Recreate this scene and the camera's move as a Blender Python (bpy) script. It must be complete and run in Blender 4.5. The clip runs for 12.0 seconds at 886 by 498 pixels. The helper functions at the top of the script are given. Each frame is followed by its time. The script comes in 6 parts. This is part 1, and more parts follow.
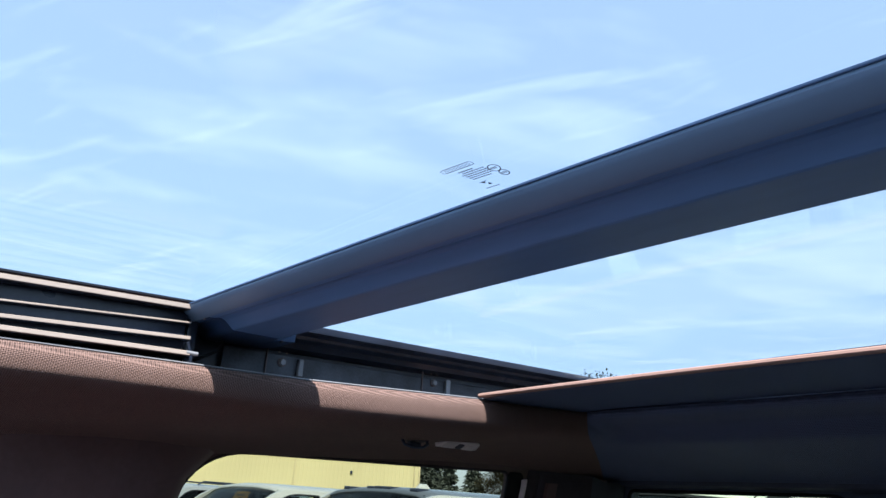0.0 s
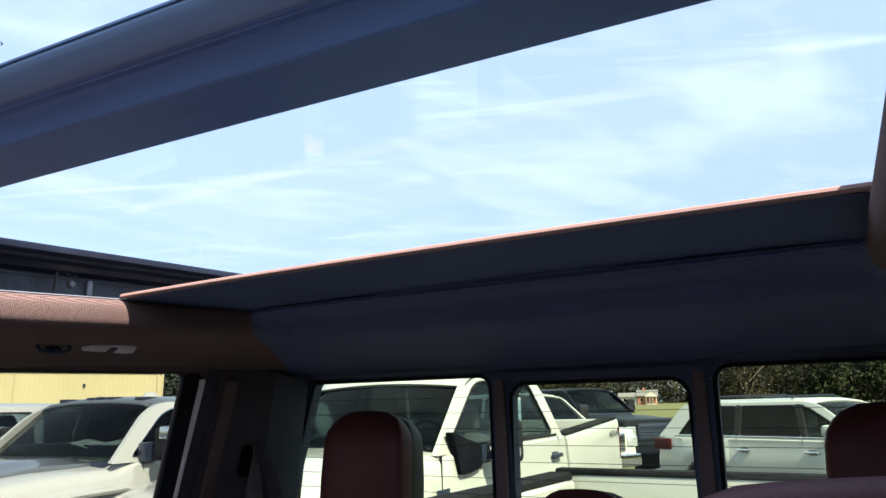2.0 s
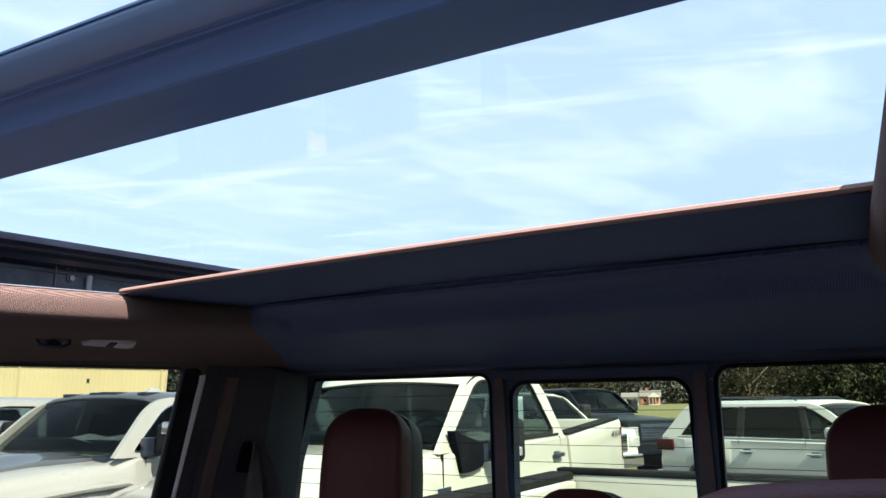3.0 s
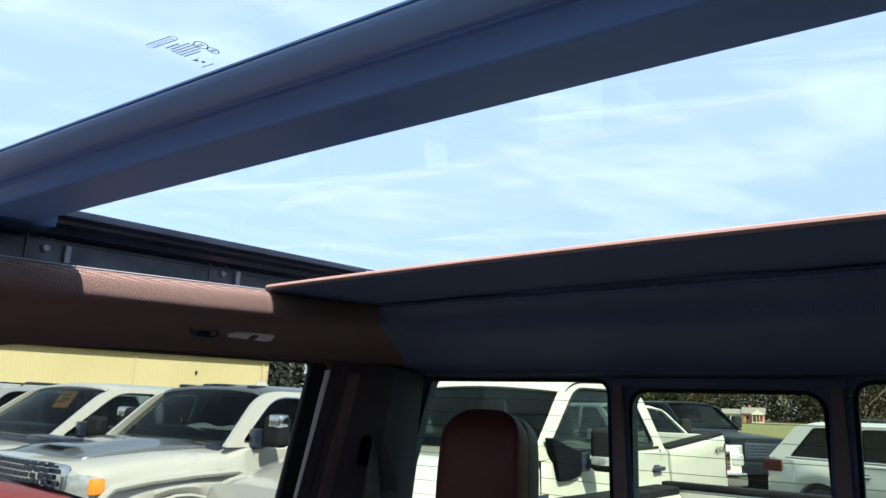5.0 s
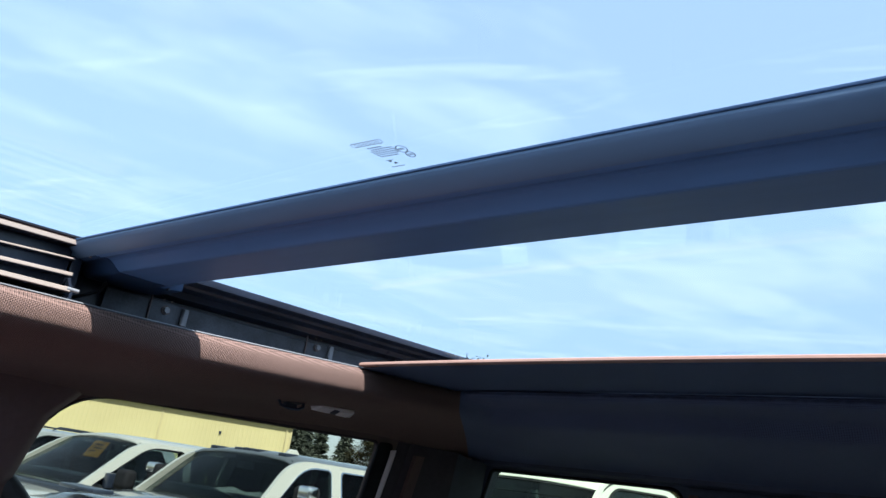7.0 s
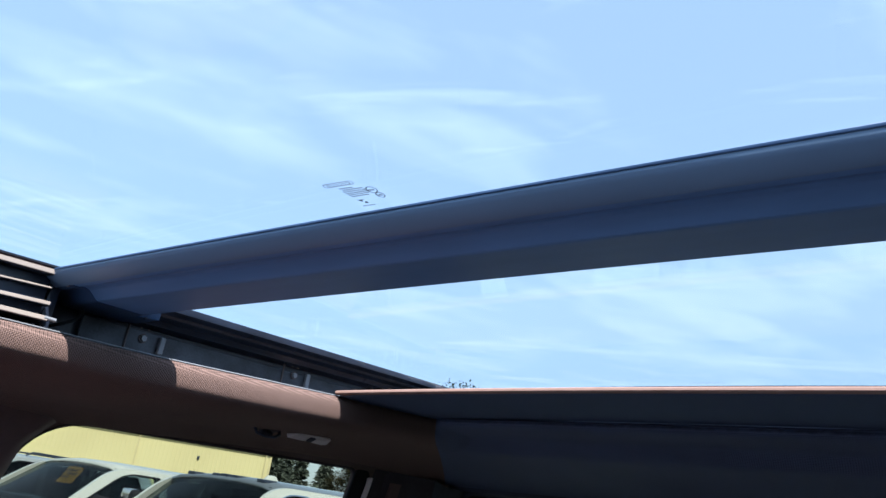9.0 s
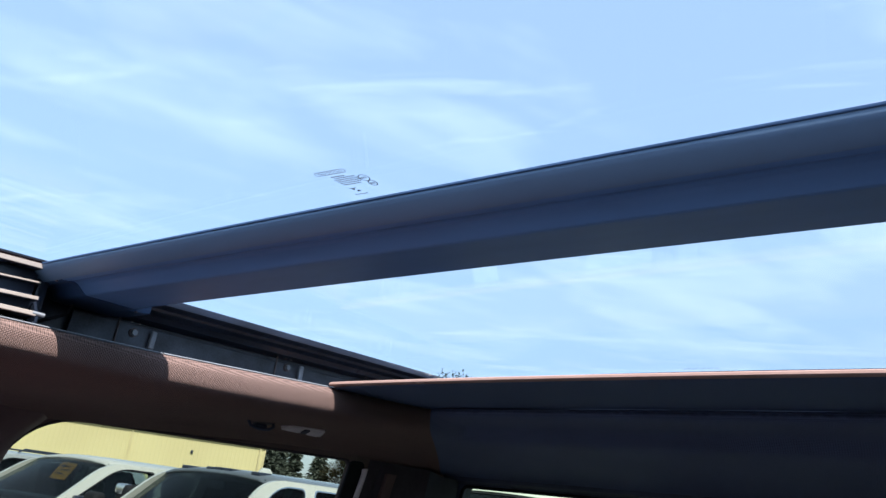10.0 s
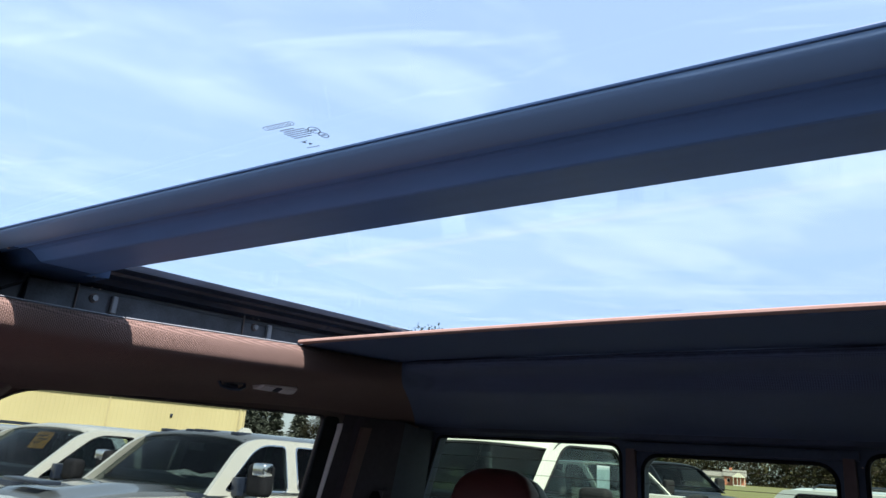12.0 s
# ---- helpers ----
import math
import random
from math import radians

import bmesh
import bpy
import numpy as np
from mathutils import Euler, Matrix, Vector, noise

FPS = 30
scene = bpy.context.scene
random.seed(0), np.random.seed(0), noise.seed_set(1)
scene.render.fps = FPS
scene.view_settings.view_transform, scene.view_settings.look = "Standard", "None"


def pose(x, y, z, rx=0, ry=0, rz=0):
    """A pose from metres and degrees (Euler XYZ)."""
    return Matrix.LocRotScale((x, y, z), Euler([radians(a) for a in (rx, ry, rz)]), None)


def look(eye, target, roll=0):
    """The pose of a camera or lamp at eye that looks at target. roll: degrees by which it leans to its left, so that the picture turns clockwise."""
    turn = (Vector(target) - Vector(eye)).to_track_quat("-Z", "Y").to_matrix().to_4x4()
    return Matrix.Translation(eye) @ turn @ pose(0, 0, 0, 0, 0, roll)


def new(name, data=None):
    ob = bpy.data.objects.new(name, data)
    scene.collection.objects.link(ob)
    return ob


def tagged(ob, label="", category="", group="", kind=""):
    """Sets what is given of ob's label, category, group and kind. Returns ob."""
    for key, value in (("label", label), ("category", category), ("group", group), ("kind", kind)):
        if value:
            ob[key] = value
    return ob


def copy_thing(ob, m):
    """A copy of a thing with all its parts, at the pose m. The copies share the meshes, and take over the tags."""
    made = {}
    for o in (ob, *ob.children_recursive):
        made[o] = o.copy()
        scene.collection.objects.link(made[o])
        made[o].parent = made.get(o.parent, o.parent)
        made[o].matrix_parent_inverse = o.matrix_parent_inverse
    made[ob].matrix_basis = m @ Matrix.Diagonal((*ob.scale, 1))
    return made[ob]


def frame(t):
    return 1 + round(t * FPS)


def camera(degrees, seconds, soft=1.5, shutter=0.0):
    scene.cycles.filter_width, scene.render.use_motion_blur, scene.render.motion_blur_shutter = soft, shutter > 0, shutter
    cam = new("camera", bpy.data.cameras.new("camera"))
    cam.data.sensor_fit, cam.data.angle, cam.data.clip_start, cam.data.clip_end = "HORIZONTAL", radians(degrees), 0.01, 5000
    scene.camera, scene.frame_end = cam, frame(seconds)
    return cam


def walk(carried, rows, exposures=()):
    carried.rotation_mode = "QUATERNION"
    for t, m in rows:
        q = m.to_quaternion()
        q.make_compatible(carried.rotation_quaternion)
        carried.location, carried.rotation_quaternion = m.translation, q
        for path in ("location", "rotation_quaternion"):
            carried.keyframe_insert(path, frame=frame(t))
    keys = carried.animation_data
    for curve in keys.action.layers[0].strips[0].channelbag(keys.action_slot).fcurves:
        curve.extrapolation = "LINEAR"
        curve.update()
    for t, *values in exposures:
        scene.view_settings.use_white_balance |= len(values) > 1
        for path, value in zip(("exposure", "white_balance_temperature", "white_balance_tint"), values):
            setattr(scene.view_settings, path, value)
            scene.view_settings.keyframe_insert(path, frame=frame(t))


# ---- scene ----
cam = camera(64.1, 12.0)
# the film camera brightens a little towards the windows and drifts between a bluer and a warmer balance
EXPOSURES = [(0, 1.27, 6200, 13), (0.5, 1.34, 6450, 15), (1.5, 1.46, 6650, 19), (2, 1.50, 6650, 19), (4.5, 1.51, 6500, 18), (5, 1.45, 6450, 16), (6, 1.37, 6000, 8), (6.5, 1.36, 5850, 4), (7, 1.34, 6150, 11), (9.5, 1.26, 6050, 12), (11, 1.29, 6300, 16), (12, 1.31, 6350, 17)]
PATH = [
    (0, (0.356, -0.022, 1.63), (-1.1, 1.163, 2.318), 3.7),
    (0.5, (0.401, 0.028, 1.631), (-0.859, 1.456, 2.243), 2.4),
    (1, (0.433, 0.092, 1.628), (-0.592, 1.74, 2.112), -0.2),
    (1.5, (0.4827, 0.0969, 1.6406), (-0.4656, 1.8056, 2.0664), -1.55),
    (2, (0.477, 0.086, 1.625), (-0.505, 1.77, 2.071), -1.0),
    (2.5, (0.48, 0.093, 1.625), (-0.51, 1.774, 2.068), -0.5),
    (4.5, (0.478, 0.093, 1.62), (-0.561, 1.747, 2.049), 0.3),
    (5, (0.443, 0.042, 1.616), (-0.766, 1.571, 2.067), 2.4),
    (5.5, (0.337, -0.009, 1.592), (-1.003, 1.4, 2.06), 4.9),
    (6, (0.297, -0.021, 1.582), (-1.097, 1.325, 2.077), 6.7),
    (6.5, (0.325, -0.029, 1.605), (-1.023, 1.335, 2.174), 7.4),
    (7, (0.379, -0.041, 1.619), (-0.886, 1.363, 2.272), 8.2),
    (7.5, (0.408, -0.052, 1.627), (-0.808, 1.362, 2.351), 8.1),
    (9.5, (0.401, -0.053, 1.622), (-0.823, 1.356, 2.343), 8.3),
    (10, (0.398, -0.049, 1.623), (-0.807, 1.385, 2.323), 7.2),
    (10.5, (0.403, -0.041, 1.626), (-0.743, 1.457, 2.292), 5.6),
    (11, (0.412, -0.031, 1.627), (-0.673, 1.524, 2.264), 4.6),
    (11.5, (0.407, -0.037, 1.624), (-0.671, 1.535, 2.23), 4.0),
    (12, (0.405, -0.037, 1.623), (-0.754, 1.483, 2.21), 4.3),
]
walk(cam, [(t, look(eye, target, roll)) for t, eye, target, roll in PATH], exposures=EXPOSURES)

# ---------------------------------------------------------------- light
GROUND = -0.15
SUN_DIR = Vector((0.62, -0.30, 0.77)).normalized()
SUN_ELEV = math.asin(SUN_DIR.z)
SUN_ROT = math.atan2(SUN_DIR.x, SUN_DIR.y)

world = bpy.data.worlds.new("sky_world")
scene.world = world
world.use_nodes = True
wn, wl = world.node_tree.nodes, world.node_tree.links
wn.clear()
w_out = wn.new("ShaderNodeOutputWorld")
w_bg = wn.new("ShaderNodeBackground")
w_sky = wn.new("ShaderNodeTexSky")
w_sky.sky_type = "NISHITA"
w_sky.sun_disc = False
w_sky.sun_elevation, w_sky.sun_rotation = SUN_ELEV, SUN_ROT
w_sky.air_density, w_sky.dust_density, w_sky.ozone_density = 1.0, 1.2, 1.0
w_bg.inputs["Strength"].default_value = 0.108
# pale haze and thin streaks of high cloud on one flat layer
w_co = wn.new("ShaderNodeTexCoord")
w_sep = wn.new("ShaderNodeSeparateXYZ")
w_max = wn.new("ShaderNodeMath")
w_max.operation, w_max.inputs[1].default_value = "MAXIMUM", 0.12
w_comb = wn.new("ShaderNodeCombineXYZ")
w_div = wn.new("ShaderNodeVectorMath")
w_div.operation = "DIVIDE"
w_turn = wn.new("ShaderNodeMapping")
w_turn.inputs["Rotation"].default_value = (0, 0, radians(-62))
w_map = wn.new("ShaderNodeMapping")
w_map.inputs["Scale"].default_value = (0.95, 1.9, 1.0)
w_map.inputs["Location"].default_value = (3.1, 1.7, 0)
w_noise = wn.new("ShaderNodeTexNoise")
w_noise.inputs["Scale"].default_value = 1.6
w_noise.inputs["Detail"].default_value = 5.0
w_noise.inputs["Roughness"].default_value = 0.5
w_noise.inputs["Distortion"].default_value = 0.35
w_ramp = wn.new("ShaderNodeValToRGB")
w_ramp.color_ramp.elements[0].position, w_ramp.color_ramp.elements[1].position = 0.48, 0.86
w_ramp.color_ramp.elements[0].color, w_ramp.color_ramp.elements[1].color = (0, 0, 0, 1), (0.50, 0.50, 0.50, 1)
w_haze = wn.new("ShaderNodeMix")
w_haze.data_type = "RGBA"
w_haze.inputs["Factor"].default_value = 0.54
w_haze.inputs["B"].default_value = (3.2, 4.05, 5.35, 1)
w_mix = wn.new("ShaderNodeMix")
w_mix.data_type = "RGBA"
w_mix.inputs["B"].default_value = (4.9, 5.5, 5.9, 1)
wl.new(w_co.outputs["Generated"], w_sep.inputs["Vector"])
wl.new(w_sep.outputs["Z"], w_max.inputs[0])
for axis in ("X", "Y", "Z"):
    wl.new(w_max.outputs["Value"], w_comb.inputs[axis])
wl.new(w_co.outputs["Generated"], w_div.inputs[0])
wl.new(w_comb.outputs["Vector"], w_div.inputs[1])
wl.new(w_div.outputs["Vector"], w_turn.inputs["Vector"])
wl.new(w_turn.outputs["Vector"], w_map.inputs["Vector"])
wl.new(w_map.outputs["Vector"], w_noise.inputs["Vector"])
wl.new(w_noise.outputs["Fac"], w_ramp.inputs["Fac"])
# long thin streaks across the softer patches
s_turn = wn.new("ShaderNodeMapping")
s_turn.inputs["Rotation"].default_value = (0, 0, radians(-22))
s_map = wn.new("ShaderNodeMapping")
s_map.inputs["Scale"].default_value = (0.55, 3.4, 1.0)
s_map.inputs["Location"].default_value = (0.6, 2.3, 0)
s_noise = wn.new("ShaderNodeTexNoise")
s_noise.inputs["Scale"].default_value = 1.7
s_noise.inputs["Detail"].default_value = 7.0
s_noise.inputs["Roughness"].default_value = 0.58
s_noise.inputs["Distortion"].default_value = 0.7
s_ramp = wn.new("ShaderNodeValToRGB")
s_ramp.color_ramp.elements[0].position, s_ramp.color_ramp.elements[1].position = 0.57, 0.86
s_ramp.color_ramp.elements[0].color, s_ramp.color_ramp.elements[1].color = (0, 0, 0, 1), (0.62, 0.62, 0.62, 1)
s_add = wn.new("ShaderNodeMix")
s_add.data_type, s_add.blend_type = "RGBA", "SCREEN"
s_add.inputs["Factor"].default_value = 1.0
wl.new(w_div.outputs["Vector"], s_turn.inputs["Vector"])
wl.new(s_turn.outputs["Vector"], s_map.inputs["Vector"])
wl.new(s_map.outputs["Vector"], s_noise.inputs["Vector"])
wl.new(s_noise.outputs["Fac"], s_ramp.inputs["Fac"])
wl.new(w_ramp.outputs["Color"], s_add.inputs["A"])
wl.new(s_ramp.outputs["Color"], s_add.inputs["B"])
wl.new(w_sky.outputs["Color"], w_haze.inputs["A"])
wl.new(w_haze.outputs["Result"], w_mix.inputs["A"])
wl.new(s_add.outputs["Result"], w_mix.inputs["Factor"])
wl.new(w_mix.outputs["Result"], w_bg.inputs["Color"])
wl.new(w_bg.outputs["Background"], w_out.inputs["Surface"])

sun = new("sun", bpy.data.lights.new("sun", "SUN"))
sun.data.energy, sun.data.angle, sun.data.color = 5.0, radians(0.53), (1.0, 0.95, 0.87)
sun.matrix_world = look(SUN_DIR * 30, (0, 0, 0))


# ---------------------------------------------------------------- materials
def mat(name, base, rough=0.6, metal=0.0, vary=0.12, scale=8.0, bump=0.0, bump_scale=300.0, second=None,
        coat=0.0, spec=0.5, stretch=(1, 1, 1), island=0.0, object_random=0.0, sheen=0.0):
    """A principled surface with stains at one scale and grain at another."""
    m = bpy.data.materials.new(name)
    m.use_nodes = True
    n, l = m.node_tree.nodes, m.node_tree.links
    p = n["Principled BSDF"]
    p.inputs["Roughness"].default_value, p.inputs["Metallic"].default_value = rough, metal
    p.inputs["Coat Weight"].default_value = coat
    p.inputs["Coat Roughness"].default_value = 0.04
    p.inputs["Specular IOR Level"].default_value = spec
    p.inputs["Sheen Weight"].default_value = sheen
    co = n.new("ShaderNodeTexCoord")
    mp = n.new("ShaderNodeMapping")
    mp.inputs["Scale"].default_value = stretch
    l.new(co.outputs["Object"], mp.inputs["Vector"])
    big = n.new("ShaderNodeTexNoise")
    big.inputs["Scale"].default_value, big.inputs["Detail"].default_value = scale, 5.0
    fine = n.new("ShaderNodeTexNoise")
    fine.inputs["Scale"].default_value, fine.inputs["Detail"].default_value = scale * 14, 3.0
    l.new(mp.outputs["Vector"], big.inputs["Vector"])
    l.new(mp.outputs["Vector"], fine.inputs["Vector"])
    add = n.new("ShaderNodeMath")
    add.operation = "MULTIPLY_ADD"
    add.inputs[1].default_value = 0.4
    l.new(fine.outputs["Fac"], add.inputs[0])
    l.new(big.outputs["Fac"], add.inputs[2])
    ramp = n.new("ShaderNodeMapRange")
    ramp.inputs["From Min"].default_value, ramp.inputs["From Max"].default_value = 0.45, 0.95
    l.new(add.outputs["Value"], ramp.inputs["Value"])
    mix = n.new("ShaderNodeMix")
    mix.data_type = "RGBA"
    b = second or tuple(c * (1 - 2 * vary) for c in base)
    a = tuple(min(1, c * (1 + vary)) for c in base)
    mix.inputs["A"].default_value, mix.inputs["B"].default_value = (*a, 1), (*b, 1)
    l.new(ramp.outputs["Result"], mix.inputs["Factor"])
    colour = mix.outputs["Result"]
    if island or object_random:
        src = n.new("ShaderNodeNewGeometry" if island else "ShaderNodeObjectInfo").outputs["Random Per Island" if island else "Random"]
        k = island or object_random
        rr = n.new("ShaderNodeMapRange")
        rr.inputs["To Min"].default_value, rr.inputs["To Max"].default_value = 1 - k, 1 + k
        l.new(src, rr.inputs["Value"])
        vm = n.new("ShaderNodeVectorMath")
        vm.operation = "SCALE"
        l.new(colour, vm.inputs[0])
        l.new(rr.outputs["Result"], vm.inputs["Scale"])
        colour = vm.outputs["Vector"]
    l.new(colour, p.inputs["Base Color"])
    rv = n.new("ShaderNodeMapRange")
    rv.inputs["To Min"].default_value, rv.inputs["To Max"].default_value = max(0.02, rough - 0.07), min(1, rough + 0.07)
    l.new(big.outputs["Fac"], rv.inputs["Value"])
    l.new(rv.outputs["Result"], p.inputs["Roughness"])
    if bump:
        g = n.new("ShaderNodeTexNoise")
        g.inputs["Scale"].default_value, g.inputs["Detail"].default_value = bump_scale, 2.0
        l.new(mp.outputs["Vector"], g.inputs["Vector"])
        bp = n.new("ShaderNodeBump")
        bp.inputs["Strength"].default_value, bp.inputs["Distance"].default_value = bump, 0.002
        l.new(g.outputs["Fac"], bp.inputs["Height"])
        l.new(bp.outputs["Normal"], p.inputs["Normal"])
    return m


def weave_mat(name, base, second, pitch=0.0046):
    """Woven headliner cloth: a close diagonal grid of small raised threads that follows the cloth round its roll."""
    m = mat(name, base, 0.9, vary=0.08, scale=5.0, second=second, spec=0.15, sheen=0.03)
    n, l = m.node_tree.nodes, m.node_tree.links
    p = n["Principled BSDF"]

    def calc(op, x, y=None):
        k = n.new("ShaderNodeMath")
        k.operation = op
        for i, q in enumerate((x, y)):
            if q is None:
                continue
            if isinstance(q, (int, float)):
                k.inputs[i].default_value = q
            else:
                l.new(q, k.inputs[i])
        return k.outputs["Value"]

    co = n.new("ShaderNodeTexCoord")
    wob = n.new("ShaderNodeTexNoise")
    wob.inputs["Scale"].default_value, wob.inputs["Detail"].default_value = 90.0, 2.0
    l.new(co.outputs["Object"], wob.inputs["Vector"])
    sep = n.new("ShaderNodeSeparateXYZ")
    l.new(co.outputs["Object"], sep.inputs["Vector"])
    down = calc("SUBTRACT", sep.outputs["Z"], calc("ABSOLUTE", sep.outputs["X"]))
    along = calc("MULTIPLY_ADD", wob.outputs["Fac"], 0.0016)
    l.new(sep.outputs["Y"], along.node.inputs[2])
    f = 2 * math.pi / pitch
    one = calc("SINE", calc("MULTIPLY", calc("ADD", along, calc("MULTIPLY", down, 1.3)), f))
    two = calc("SINE", calc("MULTIPLY", calc("SUBTRACT", along, calc("MULTIPLY", down, 1.3)), f))
    grid = calc("ADD", calc("MULTIPLY", one, 0.22), calc("MULTIPLY", calc("MULTIPLY", one, two), 0.78))
    bp = n.new("ShaderNodeBump")
    bp.inputs["Strength"].default_value, bp.inputs["Distance"].default_value = 0.8, 0.0012
    l.new(grid, bp.inputs["Height"])
    l.new(bp.outputs["Normal"], p.inputs["Normal"])
    tone = n.new("ShaderNodeMapRange")
    tone.inputs["From Min"].default_value = -1.0
    tone.inputs["To Min"].default_value, tone.inputs["To Max"].default_value = 0.16, 1.80
    l.new(grid, tone.inputs["Value"])
    vm = n.new("ShaderNodeVectorMath")
    vm.operation = "SCALE"
    l.new(p.inputs["Base Color"].links[0].from_socket, vm.inputs[0])
    l.new(tone.outputs["Result"], vm.inputs["Scale"])
    l.new(vm.outputs["Vector"], p.inputs["Base Color"])
    return m


def glass_mat(name, tint, rough=0.0):
    m = bpy.data.materials.new(name)
    m.use_nodes = True
    n, l = m.node_tree.nodes, m.node_tree.links
    n.remove(n["Principled BSDF"])
    out = n["Material Output"]
    tr = n.new("ShaderNodeBsdfTransparent")
    tr.inputs["Color"].default_value = (*tint, 1)
    gl = n.new("ShaderNodeBsdfGlossy")
    gl.inputs["Roughness"].default_value = rough
    lw = n.new("ShaderNodeLayerWeight")
    lw.inputs["Blend"].default_value = 0.5
    pw = n.new("ShaderNodeMath")
    pw.operation = "POWER"
    pw.inputs[1].default_value = 5.0
    fr = n.new("ShaderNodeMapRange")
    fr.inputs["To Min"].default_value, fr.inputs["To Max"].default_value = 0.016, 0.36
    l.new(lw.outputs["Facing"], pw.inputs[0])
    l.new(pw.outputs["Value"], fr.inputs["Value"])
    dirt = n.new("ShaderNodeTexNoise")
    dirt.inputs["Scale"].default_value, dirt.inputs["Detail"].default_value = 4.0, 6.0
    mr = n.new("ShaderNodeMapRange")
    mr.inputs["To Min"].default_value, mr.inputs["To Max"].default_value = max(0.0, rough - 0.01), rough + 0.03
    l.new(dirt.outputs["Fac"], mr.inputs["Value"])
    l.new(mr.outputs["Result"], gl.inputs["Roughness"])
    mx = n.new("ShaderNodeMixShader")
    l.new(fr.outputs["Result"], mx.inputs["Fac"])
    l.new(tr.outputs["BSDF"], mx.inputs[1])
    l.new(gl.outputs["BSDF"], mx.inputs[2])
    l.new(mx.outputs["Shader"], out.inputs["Surface"])
    return m


M = {}
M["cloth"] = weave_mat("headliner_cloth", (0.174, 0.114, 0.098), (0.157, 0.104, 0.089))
# the headliner cloth again, with blue-grey shadow put into its colour
M["header"] = weave_mat("shadowed_header_cloth", (0.122, 0.156, 0.252), (0.110, 0.142, 0.228))
# one brown cloth: lit front edge and shadowed underside put into separate colours
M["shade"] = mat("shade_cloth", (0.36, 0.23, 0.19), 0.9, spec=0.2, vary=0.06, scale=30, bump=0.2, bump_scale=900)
M["shade_back"] = weave_mat("shadowed_shade_cloth", (0.098, 0.145, 0.245), (0.090, 0.133, 0.224))
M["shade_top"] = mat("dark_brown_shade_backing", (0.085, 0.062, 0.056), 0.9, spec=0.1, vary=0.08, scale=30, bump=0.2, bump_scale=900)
M["trim"] = mat("dark_trim", (0.056, 0.074, 0.118), 0.6, spec=0.4, vary=0.15, bump=0.25, bump_scale=900)
M["pillar"] = mat("brown_trim", (0.128, 0.080, 0.078), 0.6, vary=0.12, bump=0.25, bump_scale=900)
M["dark_pillar"] = mat("dark_pillar_trim", (0.058, 0.049, 0.056), 0.7, spec=0.15, vary=0.15, scale=6, bump=0.25, bump_scale=900)
M["pillar_grey"] = mat("grey_pillar_trim", (0.062, 0.068, 0.080), 0.65, spec=0.25, vary=0.12, scale=6, bump=0.25, bump_scale=900)
M["rib"] = mat("dark_brown_trim", (0.125, 0.080, 0.074), 0.65, spec=0.2, vary=0.12, scale=6, bump=0.25, bump_scale=900)
M["black"] = mat("black_plastic", (0.018, 0.026, 0.046), 0.3, spec=0.5, vary=0.2, scale=14, bump=0.06, bump_scale=500)
# the black beam's blue light is put into these three base colours
M["beam"] = mat("blue_cast_beam", (0.112, 0.232, 0.46), 0.45, spec=0.4, vary=0.1, scale=4, bump=0.03, bump_scale=700, stretch=(0.2, 1, 1))
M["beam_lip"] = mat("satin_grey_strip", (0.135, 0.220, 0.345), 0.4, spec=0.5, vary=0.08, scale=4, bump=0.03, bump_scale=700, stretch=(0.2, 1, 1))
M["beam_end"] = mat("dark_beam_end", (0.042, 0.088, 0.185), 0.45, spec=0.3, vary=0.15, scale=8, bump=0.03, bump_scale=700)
M["bright_zinc"] = mat("bright_zinc", (0.26, 0.28, 0.31), 0.45, metal=0.3, vary=0.12, scale=40)
M["gloss_black"] = mat("gloss_black_plastic", (0.006, 0.010, 0.021), 0.34, spec=0.18, vary=0.2, scale=10, stretch=(0.3, 1, 1))
M["rubber"] = mat("rubber", (0.009, 0.010, 0.013), 0.8, spec=0.2, vary=0.2, scale=20)
M["frit"] = mat("black_glass_border", (0.006, 0.007, 0.01), 0.12, vary=0.1, scale=6)
M["alu"] = mat("satin_aluminium", (0.31, 0.265, 0.235), 0.55, metal=0.0, vary=0.1, scale=12, stretch=(4, 0.4, 4))
M["zinc"] = mat("primed_steel", (0.062, 0.073, 0.092), 0.5, metal=0.2, vary=0.3, scale=24)
M["chrome"] = mat("chrome", (0.75, 0.76, 0.78), 0.1, metal=1.0, vary=0.04, scale=10)
M["leather"] = mat("red_brown_leather", (0.104, 0.024, 0.023), 0.5, spec=0.3, vary=0.12, scale=9, bump=0.22, bump_scale=420)
M["leather_dark"] = mat("black_leather", (0.022, 0.019, 0.02), 0.5, vary=0.15, scale=9, bump=0.35, bump_scale=260)
# unseen seat cushions, lightened to bounce light up to the roof
M["cushion"] = mat("bounce_grey_leather", (0.12, 0.13, 0.165), 0.55, vary=0.12, scale=9, bump=0.3, bump_scale=420)
M["thread"] = mat("stitching", (0.16, 0.05, 0.045), 0.7, vary=0.1, scale=40)
M["webbing"] = mat("belt_webbing", (0.085, 0.068, 0.070), 0.8, vary=0.15, scale=30, bump=0.4, bump_scale=900)
# unseen floor and dashboard, both lightened as reflectors for the roof lining
M["carpet"] = mat("bounce_grey_carpet", (0.26, 0.30, 0.40), 0.95, vary=0.2, scale=20, bump=0.6, bump_scale=400)
M["dash"] = mat("bounce_grey_dashboard", (0.27, 0.31, 0.40), 0.6, vary=0.12, scale=12, bump=0.3, bump_scale=700)
M["lens"] = mat("lamp_lens", (0.85, 0.79, 0.77), 0.12, vary=0.06, scale=30, coat=1.0)
